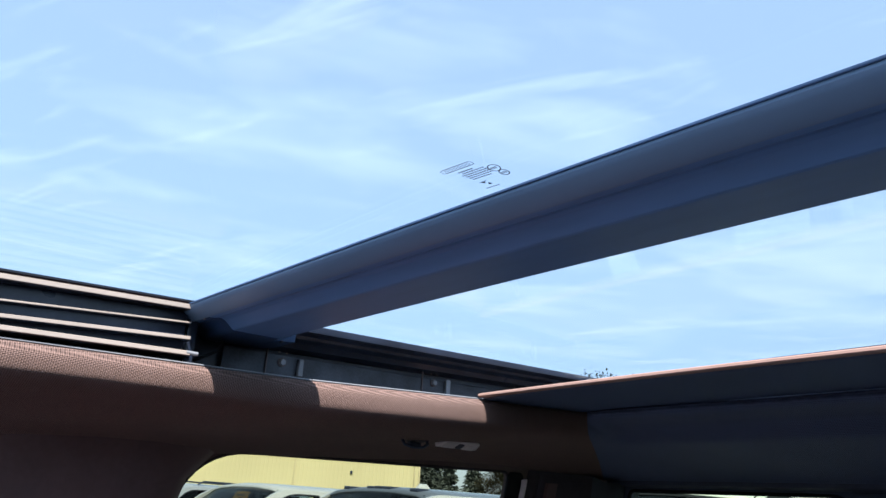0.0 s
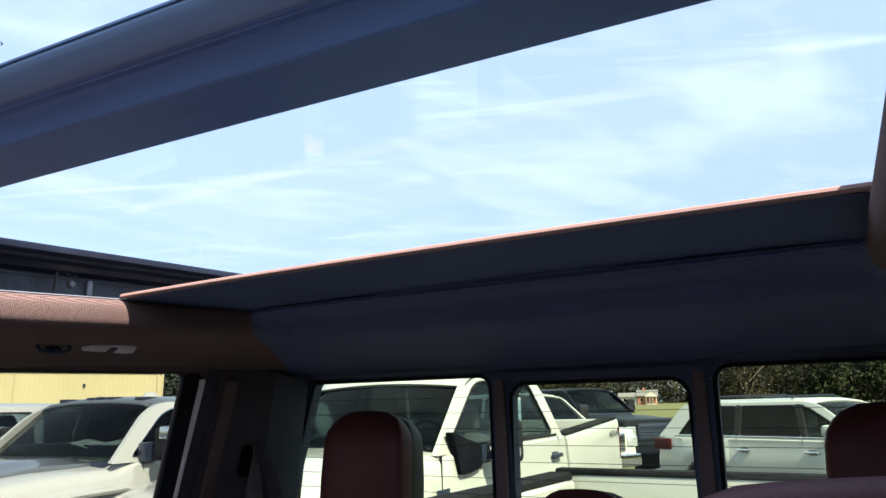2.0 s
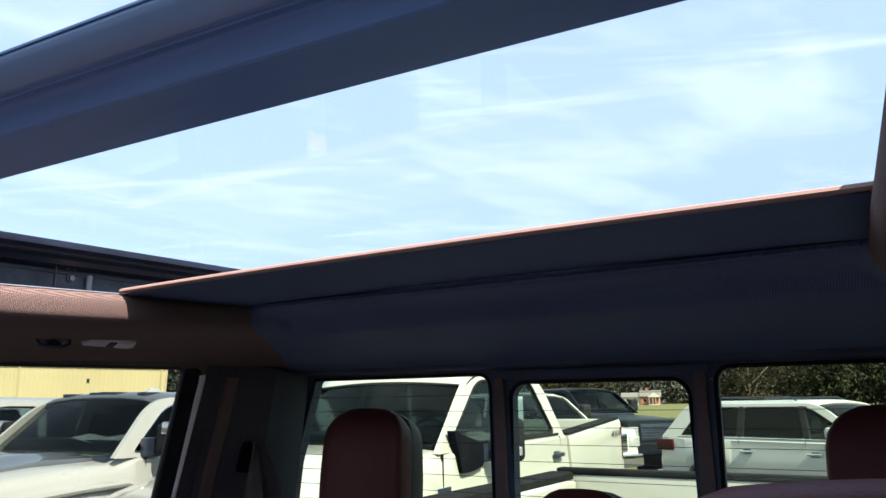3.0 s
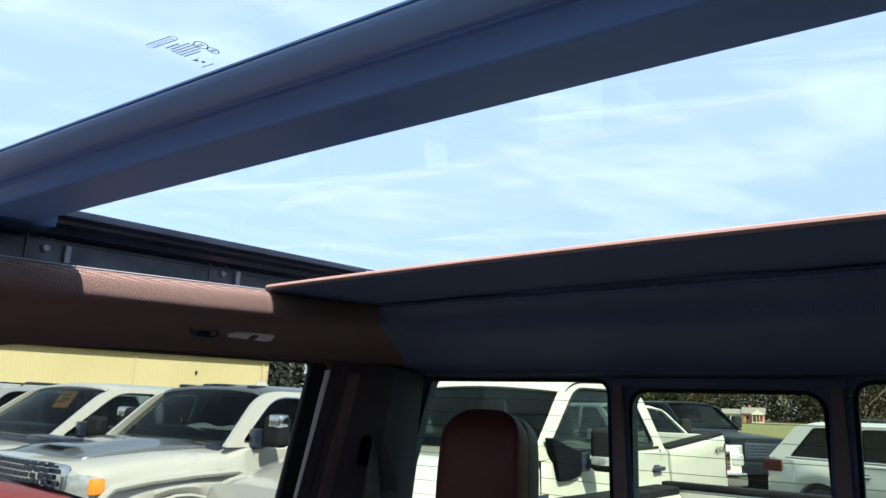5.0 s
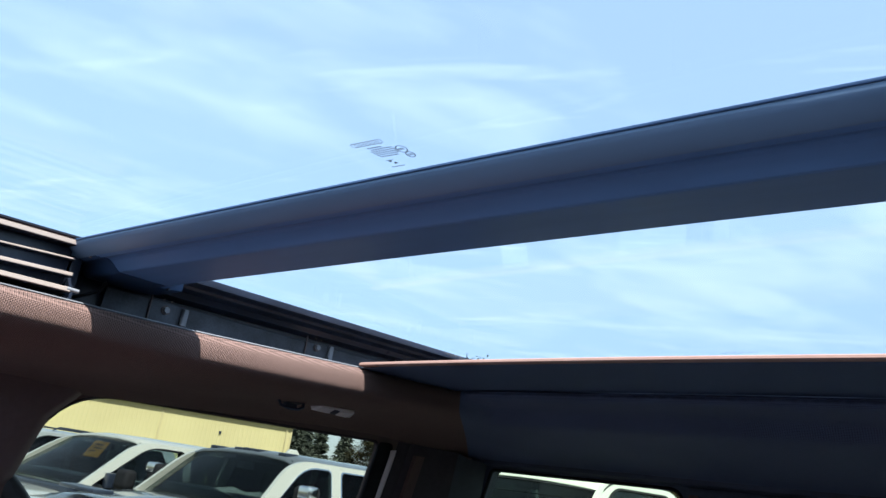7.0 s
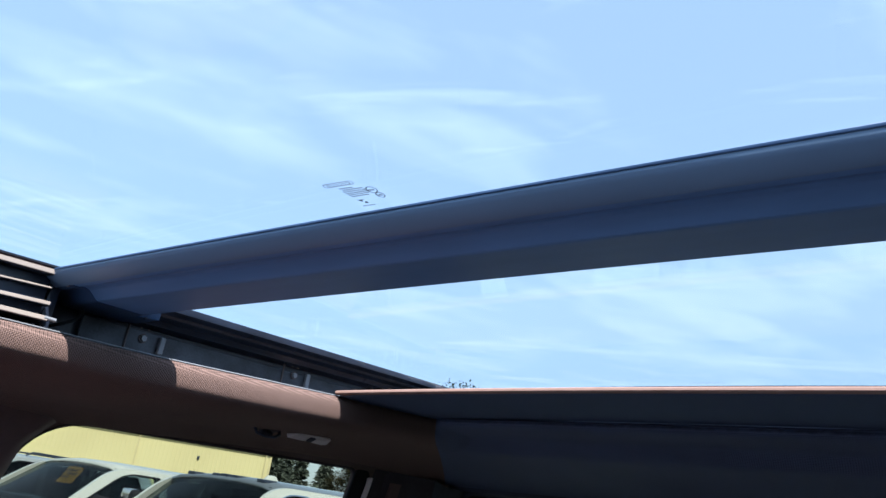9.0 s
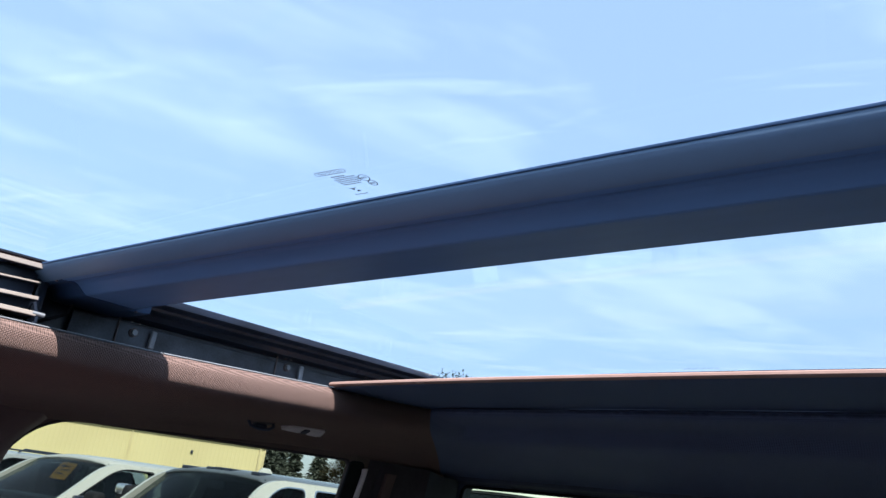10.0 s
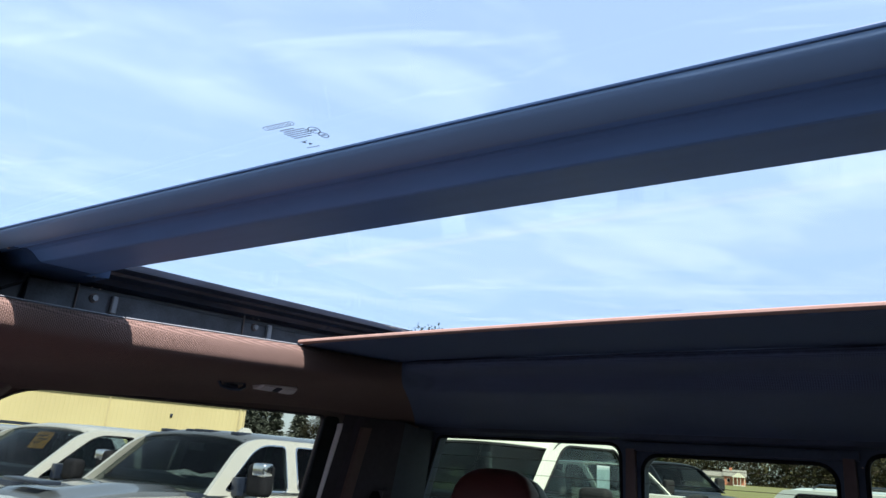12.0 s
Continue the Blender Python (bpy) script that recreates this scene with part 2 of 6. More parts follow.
M["ink"] = mat("etched_ink", (0.006, 0.008, 0.016), 0.6, vary=0.1, scale=40)
M["roof_glass"] = glass_mat("roof_glass", (0.92, 0.975, 0.99))
M["side_glass"] = glass_mat("window_glass", (0.685, 0.715, 0.665))
M["front_glass"] = glass_mat("windscreen_glass", (0.86, 0.92, 0.94))
M["door_glass"] = glass_mat("light_cutting_glass", (0.30, 0.33, 0.33))
M["rear_glass"] = glass_mat("rear_window_glass", (0.855, 0.925, 0.80))
M["car_glass"] = glass_mat("car_glass", (0.50, 0.55, 0.55), 0.01)
M["clear_car_glass"] = glass_mat("clear_car_glass", (0.78, 0.84, 0.84), 0.01)
M["dark_car_glass"] = glass_mat("dark_car_glass", (0.24, 0.30, 0.32), 0.01)
M["privacy_glass"] = glass_mat("privacy_glass", (0.05, 0.06, 0.075), 0.01)
M["wire"] = mat("heater_wire", (0.05, 0.035, 0.03), 0.6, vary=0.1, scale=40)
M["white"] = mat("white_paint", (0.385, 0.39, 0.358), 0.3, vary=0.03, scale=1.5, coat=1.0)
M["jamb"] = mat("white_enamel", (0.82, 0.75, 0.76), 0.35, vary=0.04, scale=6, coat=0.5)
M["void"] = mat("matt_black_plastic", (0.005, 0.006, 0.009), 0.8, spec=0.03, vary=0.2, scale=20)
M["slider"] = mat("grey_slider", (0.105, 0.082, 0.080), 0.5, vary=0.1, scale=12, bump=0.2, bump_scale=900)
M["silver"] = mat("silver_paint", (0.115, 0.13, 0.145), 0.35, metal=0.4, vary=0.05, scale=1.5, coat=1.0)
M["navy"] = mat("dark_blue_paint", (0.004, 0.006, 0.010), 0.40, spec=0.14, vary=0.1, scale=1.5)
M["grey"] = mat("grey_paint", (0.27, 0.285, 0.295), 0.3, vary=0.05, scale=1.5, coat=1.0)
M["tyre"] = mat("tyre_rubber", (0.02, 0.02, 0.021), 0.85, vary=0.25, scale=12, bump=0.4, bump_scale=120)
M["rim"] = mat("alloy", (0.55, 0.56, 0.58), 0.3, metal=0.9, vary=0.08, scale=9)
M["bedliner"] = mat("bedliner", (0.012, 0.013, 0.015), 0.9, spec=0.06, vary=0.2, scale=14, bump=0.5, bump_scale=200)
M["red_lamp"] = mat("red_lamp", (0.055, 0.0015, 0.004), 0.45, spec=0.15, vary=0.15, scale=20)
M["amber"] = mat("amber_lamp", (0.85, 0.30, 0.03), 0.2, vary=0.1, scale=20, coat=1.0)
M["clear_lamp"] = mat("clear_lamp", (0.55, 0.58, 0.6), 0.12, metal=0.5, vary=0.2, scale=25, coat=1.0)
M["sticker_orange"] = mat("orange_card", (0.85, 0.36, 0.04), 0.7, vary=0.05, scale=10)
M["sticker_white"] = mat("white_card", (0.8, 0.8, 0.78), 0.7, vary=0.04, scale=10)
M["far_window_tone"] = mat("far_window_tone", (0.30, 0.36, 0.39), 0.6, vary=0.08, scale=10)
M["seat_grey"] = mat("grey_seat_cloth", (0.06, 0.06, 0.062), 0.85, vary=0.15, scale=12)
M["asphalt"] = mat("asphalt", (0.055, 0.055, 0.056), 0.88, vary=0.25, scale=1.2, bump=0.5, bump_scale=60)
M["grass"] = mat("grass_ground", (0.088, 0.098, 0.042), 0.95, spec=0.05, vary=0.3, scale=0.4, second=(0.115, 0.10, 0.055), bump=0.7, bump_scale=25)
M["yellow"] = mat("yellow_siding", (0.50, 0.44, 0.235), 0.5, vary=0.05, scale=0.25, second=(0.46, 0.40, 0.21))
M["yellow_trim"] = mat("yellow_trim", (0.42, 0.36, 0.20), 0.5, vary=0.06, scale=0.6)
M["metal_roof"] = mat("metal_roof", (0.30, 0.34, 0.35), 0.4, metal=0.4, vary=0.1, scale=0.5)
M["brick"] = mat("brick_wall", (0.36, 0.13, 0.08), 0.85, vary=0.2, scale=3)
M["shingle"] = mat("shingles", (0.16, 0.15, 0.145), 0.9, vary=0.2, scale=2)
M["cream"] = mat("cream_siding", (0.45, 0.43, 0.38), 0.7, vary=0.05, scale=1)
M["bark"] = mat("bark", (0.10, 0.075, 0.055), 0.9, vary=0.25, scale=5, bump=0.6, bump_scale=30)
M["leaf"] = mat("broad_leaf", (0.015, 0.021, 0.009), 0.9, spec=0.08, vary=0.25, scale=0.5, second=(0.021, 0.025, 0.011), island=0.18)
M["leaf_dry"] = mat("autumn_leaf", (0.034, 0.030, 0.018), 0.9, spec=0.1, vary=0.25, scale=0.5, second=(0.044, 0.044, 0.020), island=0.3)
M["needle"] = mat("conifer_needles", (0.070, 0.083, 0.068), 0.9, spec=0.03, vary=0.15, scale=0.6, island=0.15)


# ---------------------------------------------------------------- mesh helpers
def part(name, bm, material, parent=None, label="", smooth=True, angle=35):
    """Links a bmesh as one mesh object under a thing or a part."""
    me = bpy.data.meshes.new(name)
    bmesh.ops.recalc_face_normals(bm, faces=bm.faces)
    bm.to_mesh(me)
    bm.free()
    me.materials.append(material)
    if smooth:
        me.polygons.foreach_set("use_smooth", [True] * len(me.polygons))
        me.set_sharp_from_angle(angle=radians(angle))
    ob = new(name, me)
    if parent is not None:
        ob.parent = parent
    if label:
        ob["label"] = label
    return ob


def empty(name, m=None, label="", category="", group="", kind=""):
    ob = new(name)
    ob.empty_display_size = 0.1
    if m is not None:
        ob.matrix_basis = m
    return tagged(ob, label, category, group, kind)


def box(bm, lo, hi, bevel=0.0, seg=2, taper=None):
    """A bevelled block from corner to corner; taper scales the upper end in x and y."""
    r = bmesh.ops.create_cube(bm, size=1.0)
    vs = r["verts"]
    c = [(a + b) / 2 for a, b in zip(lo, hi)]
    d = [b - a for a, b in zip(lo, hi)]
    for v in vs:
        k = taper if taper and v.co.z > 0 else (1, 1)
        v.co = Vector((c[0] + v.co.x * d[0] * k[0], c[1] + v.co.y * d[1] * k[1], c[2] + v.co.z * d[2]))
    if bevel:
        es = list({e for v in vs for e in v.link_edges})
        bmesh.ops.bevel(bm, geom=es, offset=bevel, segments=seg, profile=0.6, affect="EDGES")
    return bm


def cyl(bm, a, b, r0, r1=None, seg=16, caps=True):
    a, b = Vector(a), Vector(b)
    r = bmesh.ops.create_cone(bm, cap_ends=caps, segments=seg, radius1=r0, radius2=r0 if r1 is None else r1, depth=(b - a).length)
    m = Matrix.Translation((a + b) / 2) @ (b - a).to_track_quat("Z", "Y").to_matrix().to_4x4()
    bmesh.ops.transform(bm, matrix=m, verts=r["verts"])
    return bm


def loft(rows, closed=False, ring=False):
    """Faces over rows of equally many points. closed: each row is a loop. ring: the last row meets the first."""
    n = len(rows[0])
    verts = [p for r in rows for p in r]
    faces = []
    for i in range(len(rows) if ring else len(rows) - 1):
        a, b = i * n, ((i + 1) % len(rows)) * n
        for j in range(n if closed else n - 1):
            k = (j + 1) % n
            faces.append((a + j, a + k, b + k, b + j))
    return verts, faces


def bm_of(verts, faces):
    bm = bmesh.new()
    vs = [bm.verts.new(v) for v in verts]
    for f in faces:
        bm.faces.new([vs[i] for i in f])
    return bm


def prism(outline, axis, lo, hi, bevel=0.0, seg=2):
    """An outline in the two other axes, drawn out along axis from lo to hi."""
    bm = bmesh.new()
    def place(u, v, w):
        return {"x": (w, u, v), "y": (u, w, v), "z": (u, v, w)}[axis]
    a = [bm.verts.new(place(u, v, lo)) for u, v in outline]
    b = [bm.verts.new(place(u, v, hi)) for u, v in outline]
    bm.faces.new(a)
    bm.faces.new(b[::-1])
    for i in range(len(a)):
        j = (i + 1) % len(a)
        bm.faces.new((a[i], b[i], b[j], a[j]))
    bmesh.ops.recalc_face_normals(bm, faces=bm.faces)
    if bevel:
        bmesh.ops.bevel(bm, geom=list(bm.edges), offset=bevel, segments=seg, profile=0.6, affect="EDGES")
    return bm


def round_rect(x0, y0, x1, y1, r, n=6):
    """Points of a rounded rectangle, counter-clockwise."""
    rs = r if isinstance(r, (list, tuple)) else [r] * 4
    pts = []
    for (cx, cy, a0), rr in zip((((x1, y0, -90)), ((x1, y1, 0)), ((x0, y1, 90)), ((x0, y0, 180))), rs):
        sx, sy = (-1 if cx == x1 else 1), (-1 if cy == y1 else 1)
        for k in range(n + 1):
            a = radians(a0 + 90 * k / n)
            pts.append((cx + sx * rr + rr * math.cos(a), cy + sy * rr + rr * math.sin(a)))
    return pts


def plate(outer, holes, axis, lo, hi):
    """A flat plate with holes through it, drawn out along axis."""
    bm = bmesh.new()
    def place(u, v, w):
        return {"x": (w, u, v), "y": (u, w, v), "z": (u, v, w)}[axis]
    for loop in [outer] + holes:
        vs = [bm.verts.new(place(u, v, lo)) for u, v in loop]
        for i in range(len(vs)):
            bm.edges.new((vs[i], vs[(i + 1) % len(vs)]))
    bmesh.ops.triangle_fill(bm, edges=list(bm.edges), use_beauty=True, use_dissolve=False)
    r = bmesh.ops.extrude_face_region(bm, geom=list(bm.faces))
    d = hi - lo
    shift = {"x": (d, 0, 0), "y": (0, d, 0), "z": (0, 0, d)}[axis]
    bmesh.ops.translate(bm, vec=shift, verts=[v for v in r["geom"] if isinstance(v, bmesh.types.BMVert)])
    return bm


def tube(pts, r, seg=6):
    """A bar of round section along points."""
    rows = []
    for i, p in enumerate(pts):
        p = Vector(p)
        d = (Vector(pts[min(i + 1, len(pts) - 1)]) - Vector(pts[max(i - 1, 0)])).normalized()
        q = d.to_track_quat("Z", "Y")
        rows.append([p + q @ Vector((r * math.cos(a), r * math.sin(a), 0)) for a in [2 * math.pi * k / seg for k in range(seg)]])
    v, f = loft(rows, closed=True)
    f += [tuple(range(seg))[::-1], tuple(range((len(pts) - 1) * seg, len(pts) * seg))]
    return bm_of(v, f)


def soft_path(pts, rounds=2):
    """Cuts the corners of an open line of points."""
    for k in range(rounds):
        out = [pts[0]]
        for a, b in zip(pts, pts[1:]):
            a, b = Vector(a), Vector(b)
            out += [tuple(a * 0.75 + b * 0.25), tuple(a * 0.25 + b * 0.75)]
        pts = out + [pts[-1]]
    return pts


# ---------------------------------------------------------------- the cab: headliner and roof
def ring_rect(a, yf, yr, r, n=7, ns=10):
    """A loop of points round a rounded rectangle that reaches from -a to a and from yf to yr."""
    pts = []
    for cx, cy, a0 in ((a, yr, 0), (-a, yr, 90), (-a, yf, 180), (a, yf, 270)):
        sx, sy = (-1 if cx > 0 else 1), (-1 if cy == yr else 1)
        for k in range(n + 1):
            t = radians(a0 + 90 * k / n)
            pts.append((cx + sx * r + r * math.cos(t), cy + sy * r + r * math.sin(t)))
    out = []
    for i, p in enumerate(pts):
        q = pts[(i + 1) % len(pts)]
        out.append(p)
        if (i + 1) % (n + 1) == 0:
            out += [(p[0] + (q[0] - p[0]) * k / ns, p[1] + (q[1] - p[1]) * k / ns) for k in range(1, ns)]
    return out


LIP_X, LIP_Y, FRONT_Y = 0.487, 1.034, -0.62


def lip_z(y):
    """The height of the headliner's inner edge: it climbs a little towards the rear."""
    return 1.775 + (0.062 if y > 0.46 else 0.037) * (min(y, 1.1) - 0.46)


# outward reach at the sides, at the rear and at the front, drop at the sides and at the rear, corner radius
HEAD = [
    (0.0170, 0.006, 0.006, 0.0070, 0.0060, 0.012),
    (0.0110, 0.000, 0.000, 0.0060, 0.0040, 0.012),
    (0.0050, -0.002, -0.002, 0.0020, 0.0000, 0.012),
    (0.0008, -0.001, 0.000, -0.0050, -0.0050, 0.012),
    (0.0006, 0.004, 0.006, -0.0150, -0.0090, 0.014),
    (0.0022, 0.018, 0.020, -0.0260, -0.0115, 0.016),
    (0.0050, 0.045, 0.050, -0.0335, -0.0125, 0.020),
    (0.0110, 0.082, 0.080, -0.0390, -0.0130, 0.026),
    (0.0220, 0.104, 0.110, -0.0430, -0.0170, 0.034),
    (0.0400, 0.116, 0.130, -0.0465, -0.0270, 0.042),
    (0.0800, 0.128, 0.150, -0.0490, -0.0375, 0.052),
    (0.1300, 0.158, 0.180, -0.0520, -0.0430, 0.064),
    (0.1800, 0.240, 0.200, -0.0560, -0.0505, 0.076),
    (0.2250, 0.325, 0.220, -0.0600, -0.0620, 0.090),
    (0.2600, 0.420, 0.250, -0.0680, -0.0800, 0.090),
    (0.3050, 0.448, 0.290, -0.0840, -0.0940, 0.060),
    (0.3400, 0.452, 0.300, -0.0660, -0.0800, 0.060),
]


def ease(t):
    t = max(0.0, min(1.0, t))
    return t * t * (3 - 2 * t)


def headliner():
    rows = []
    for i, (sx, sr, sf, zs, zr, rad) in enumerate(HEAD):
        row = []
        a, yr, yf = LIP_X + sx, LIP_Y + sr, FRONT_Y - sf
        for x, y in ring_rect(a, yf, yr, max(rad, 0.006), n=11, ns=14):
            back = ease((y - (yr - rad * 1.6 - 0.03)) / (rad * 1.3 + 0.03)) * (1 - 0.55 * ease((abs(x) - (a - rad)) / (rad + 1e-6)))
            # the roll is slimmer towards the front
            slim = 0.72 + 0.22 * ease((y - 0.05) / 0.8)
            slim += (1 - slim) * ease((i - 7) / 5)
            row.append((x + (0.010 + 0.016 * max(0.0, 0.8 - max(y, 0.2)) if x > 0.2 else 0), y, lip_z(min(y, LIP_Y)) + (zs * slim if zs < 0 else zs) * (1 - back) + zr * back))
        rows.append(row)
    v, f = loft(rows, closed=True)
    bm = bm_of(v, f)
    # rear header: shadow put into its colour, mitred to the sides along straight seams
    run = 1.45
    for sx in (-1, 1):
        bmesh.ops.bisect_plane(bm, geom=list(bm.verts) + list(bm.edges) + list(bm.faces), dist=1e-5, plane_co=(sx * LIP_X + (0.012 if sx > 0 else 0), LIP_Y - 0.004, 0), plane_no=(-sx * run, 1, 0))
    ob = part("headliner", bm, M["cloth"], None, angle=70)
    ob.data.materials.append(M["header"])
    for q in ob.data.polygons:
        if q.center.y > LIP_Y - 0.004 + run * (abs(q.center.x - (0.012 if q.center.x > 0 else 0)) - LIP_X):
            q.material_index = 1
    md = ob.modifiers.new("thick", "SOLIDIFY")
    md.thickness, md.offset = 0.006, 1.0
    return tagged(ob, "brown woven cloth headliner round the roof opening, shadow painted into its rear header", "headliner", kind="structure")


headliner()


def crown(x, h=0.004):
    return h * (1 - (x / 0.5) ** 2)


def sweep_x(name, profile, x0, x1, material, parent, label="", n=24, bow=0.016, shift=0.0, rear=0.0, angle=30):
    """A section in y and z, drawn across the car and bowed like the roof."""
    rows = []
    for i in range(n + 1):
        x = x0 + (x1 - x0) * i / n
        rows.append([(x, y + shift * (1 + max(0.0, 0.434 - y) / 0.155) * (x + 0.456) + rear * max(0.0, y - 0.36) * (x + 0.456), z + crown(x, bow)) for y, z in profile])
    v, f = loft(rows, closed=True)
    k = len(profile)
    f += [tuple(range(k)), tuple(range(n * k, n * k + k))[::-1]]
    return part(name, bm_of(v, f), material, parent, label, angle=angle)


def sweep_y(name, profile, y0, y1, material, parent, label="", slope=0.0, n=10):
    """A section in x and z, drawn along the car."""
    rows = []
    for i in range(n + 1):
        y = y0 + (y1 - y0) * i / n
        rows.append([(x, y, z + slope * (y - 0.46)) for x, z in profile])
    v, f = loft(rows, closed=True)
    k = len(profile)
    f += [tuple(range(k)), tuple(range(n * k, n * k + k))[::-1]]
    return part(name, bm_of(v, f), material, parent, label, angle=30)


def bar(x0, z0, x1, z1, b=0.0015):
    return [(x0 + b, z0), (x1 - b, z0), (x1, z0 + b), (x1, z1 - b), (x1 - b, z1), (x0 + b, z1), (x0, z1 - b), (x0, z0 + b)]


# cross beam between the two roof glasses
beam = empty("roof_beam", pose(0, 0, 0), "satin black cross beam between the two roof glasses, blue light painted into its colour", "roof beam", kind="structure")
BEAM_LIP = [(0.281, 1.8500), (0.281, 1.8462), (0.2822, 1.8440), (0.2838, 1.8421), (0.2968, 1.8339), (0.2985, 1.8334), (0.3000, 1.8348), (0.3000, 1.8480), (0.2990, 1.8500)]
BEAM = [(0.2998, 1.8490), (0.2998, 1.8356), (0.3030, 1.8340), (0.3055, 1.8352), (0.3075, 1.8342), (0.3112, 1.8358), (0.3160, 1.8364), (0.3210, 1.8348), (0.3265, 1.8306), (0.3310, 1.8266), (0.3338, 1.8249),
        (0.3365, 1.8243), (0.3400, 1.8245), (0.3985, 1.8262), (0.4005, 1.8275), (0.4010, 1.8350), (0.424, 1.8480), (0.424, 1.856)]
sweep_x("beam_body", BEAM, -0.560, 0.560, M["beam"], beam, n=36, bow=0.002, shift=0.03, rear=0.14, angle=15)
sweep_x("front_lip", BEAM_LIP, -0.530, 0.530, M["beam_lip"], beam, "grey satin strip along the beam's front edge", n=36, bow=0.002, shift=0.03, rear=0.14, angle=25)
# added, unseen from inside: hides the beam's painted blue from above
sweep_x("top_cover", [(0.2830, 1.8502), (0.2830, 1.8510), (0.4235, 1.8578), (0.4235, 1.8562), (0.3000, 1.8502)], -0.560, 0.560, M["frit"], beam, "added black cover that hides the beam's painted blue from above", n=36, bow=0.002, shift=0.03, rear=0.14)
sweep_x("front_gasket", [(0.2796, 1.8505), (0.2796, 1.8490), (0.2800, 1.8484), (0.2808, 1.8484), (0.2808, 1.8505)], -0.55, 0.55, M["beam_end"], beam, "thin dark rubber gasket", bow=0.002, shift=0.03)
sweep_x("rear_gasket", [(0.4245, 1.858), (0.4245, 1.848), (0.427, 1.849), (0.428, 1.858)], -0.55, 0.55, M["beam_end"], beam, "thin dark rubber gasket", bow=0.002, shift=0.03)
for sx in (-1, 1):
    # black end block: a full-height stop plate for the slide tracks and a cover over the beam's end
    x0, x1 = sorted((sx * 0.524, sx * 0.584))
    part("end_plate", box(bmesh.new(), (x0, 0.2890, 1.7755), (x1, 0.3020, 1.8500), 0.003, 2), M["black"], beam, "black plastic stop plate")
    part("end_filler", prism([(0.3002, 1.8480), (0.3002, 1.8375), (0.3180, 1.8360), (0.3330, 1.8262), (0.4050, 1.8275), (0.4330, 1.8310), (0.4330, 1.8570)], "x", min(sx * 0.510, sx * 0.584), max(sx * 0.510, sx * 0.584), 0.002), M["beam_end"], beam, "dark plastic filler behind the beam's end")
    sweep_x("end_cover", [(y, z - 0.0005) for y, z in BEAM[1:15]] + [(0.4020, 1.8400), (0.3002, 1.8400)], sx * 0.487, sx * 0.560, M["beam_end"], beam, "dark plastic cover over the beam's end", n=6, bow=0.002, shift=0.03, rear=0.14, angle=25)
    part("clip", box(bmesh.new(), (min(sx * 0.496, sx * 0.500), 0.2965, 1.8330), (max(sx * 0.496, sx * 0.500), 0.2995, 1.8352), 0.0006, 1), M["alu"], beam, "tiny bright clip")
    part("rear_clip", box(bmesh.new(), (min(sx * 0.492, sx * 0.498), 0.4030, 1.8235), (max(sx * 0.492, sx * 0.498), 0.4060, 1.8262), 0.0006, 1), M["zinc"], beam)
    bm = bmesh.new()
    cyl(bm, (sx * 0.4975, 0.283, 1.7890), (sx * 0.4975, 0.297, 1.7890), 0.0024, seg=12)
    part("stop_pin", bm, M["bright_zinc"], beam, "short grey metal pin")
    part("wire_loop", tube(soft_path([(sx * 0.545, 0.345, 1.820), (sx * 0.535, 0.338, 1.806), (sx * 0.535, 0.322, 1.796), (sx * 0.548, 0.312, 1.790)]), 0.0022), M["rubber"], beam)


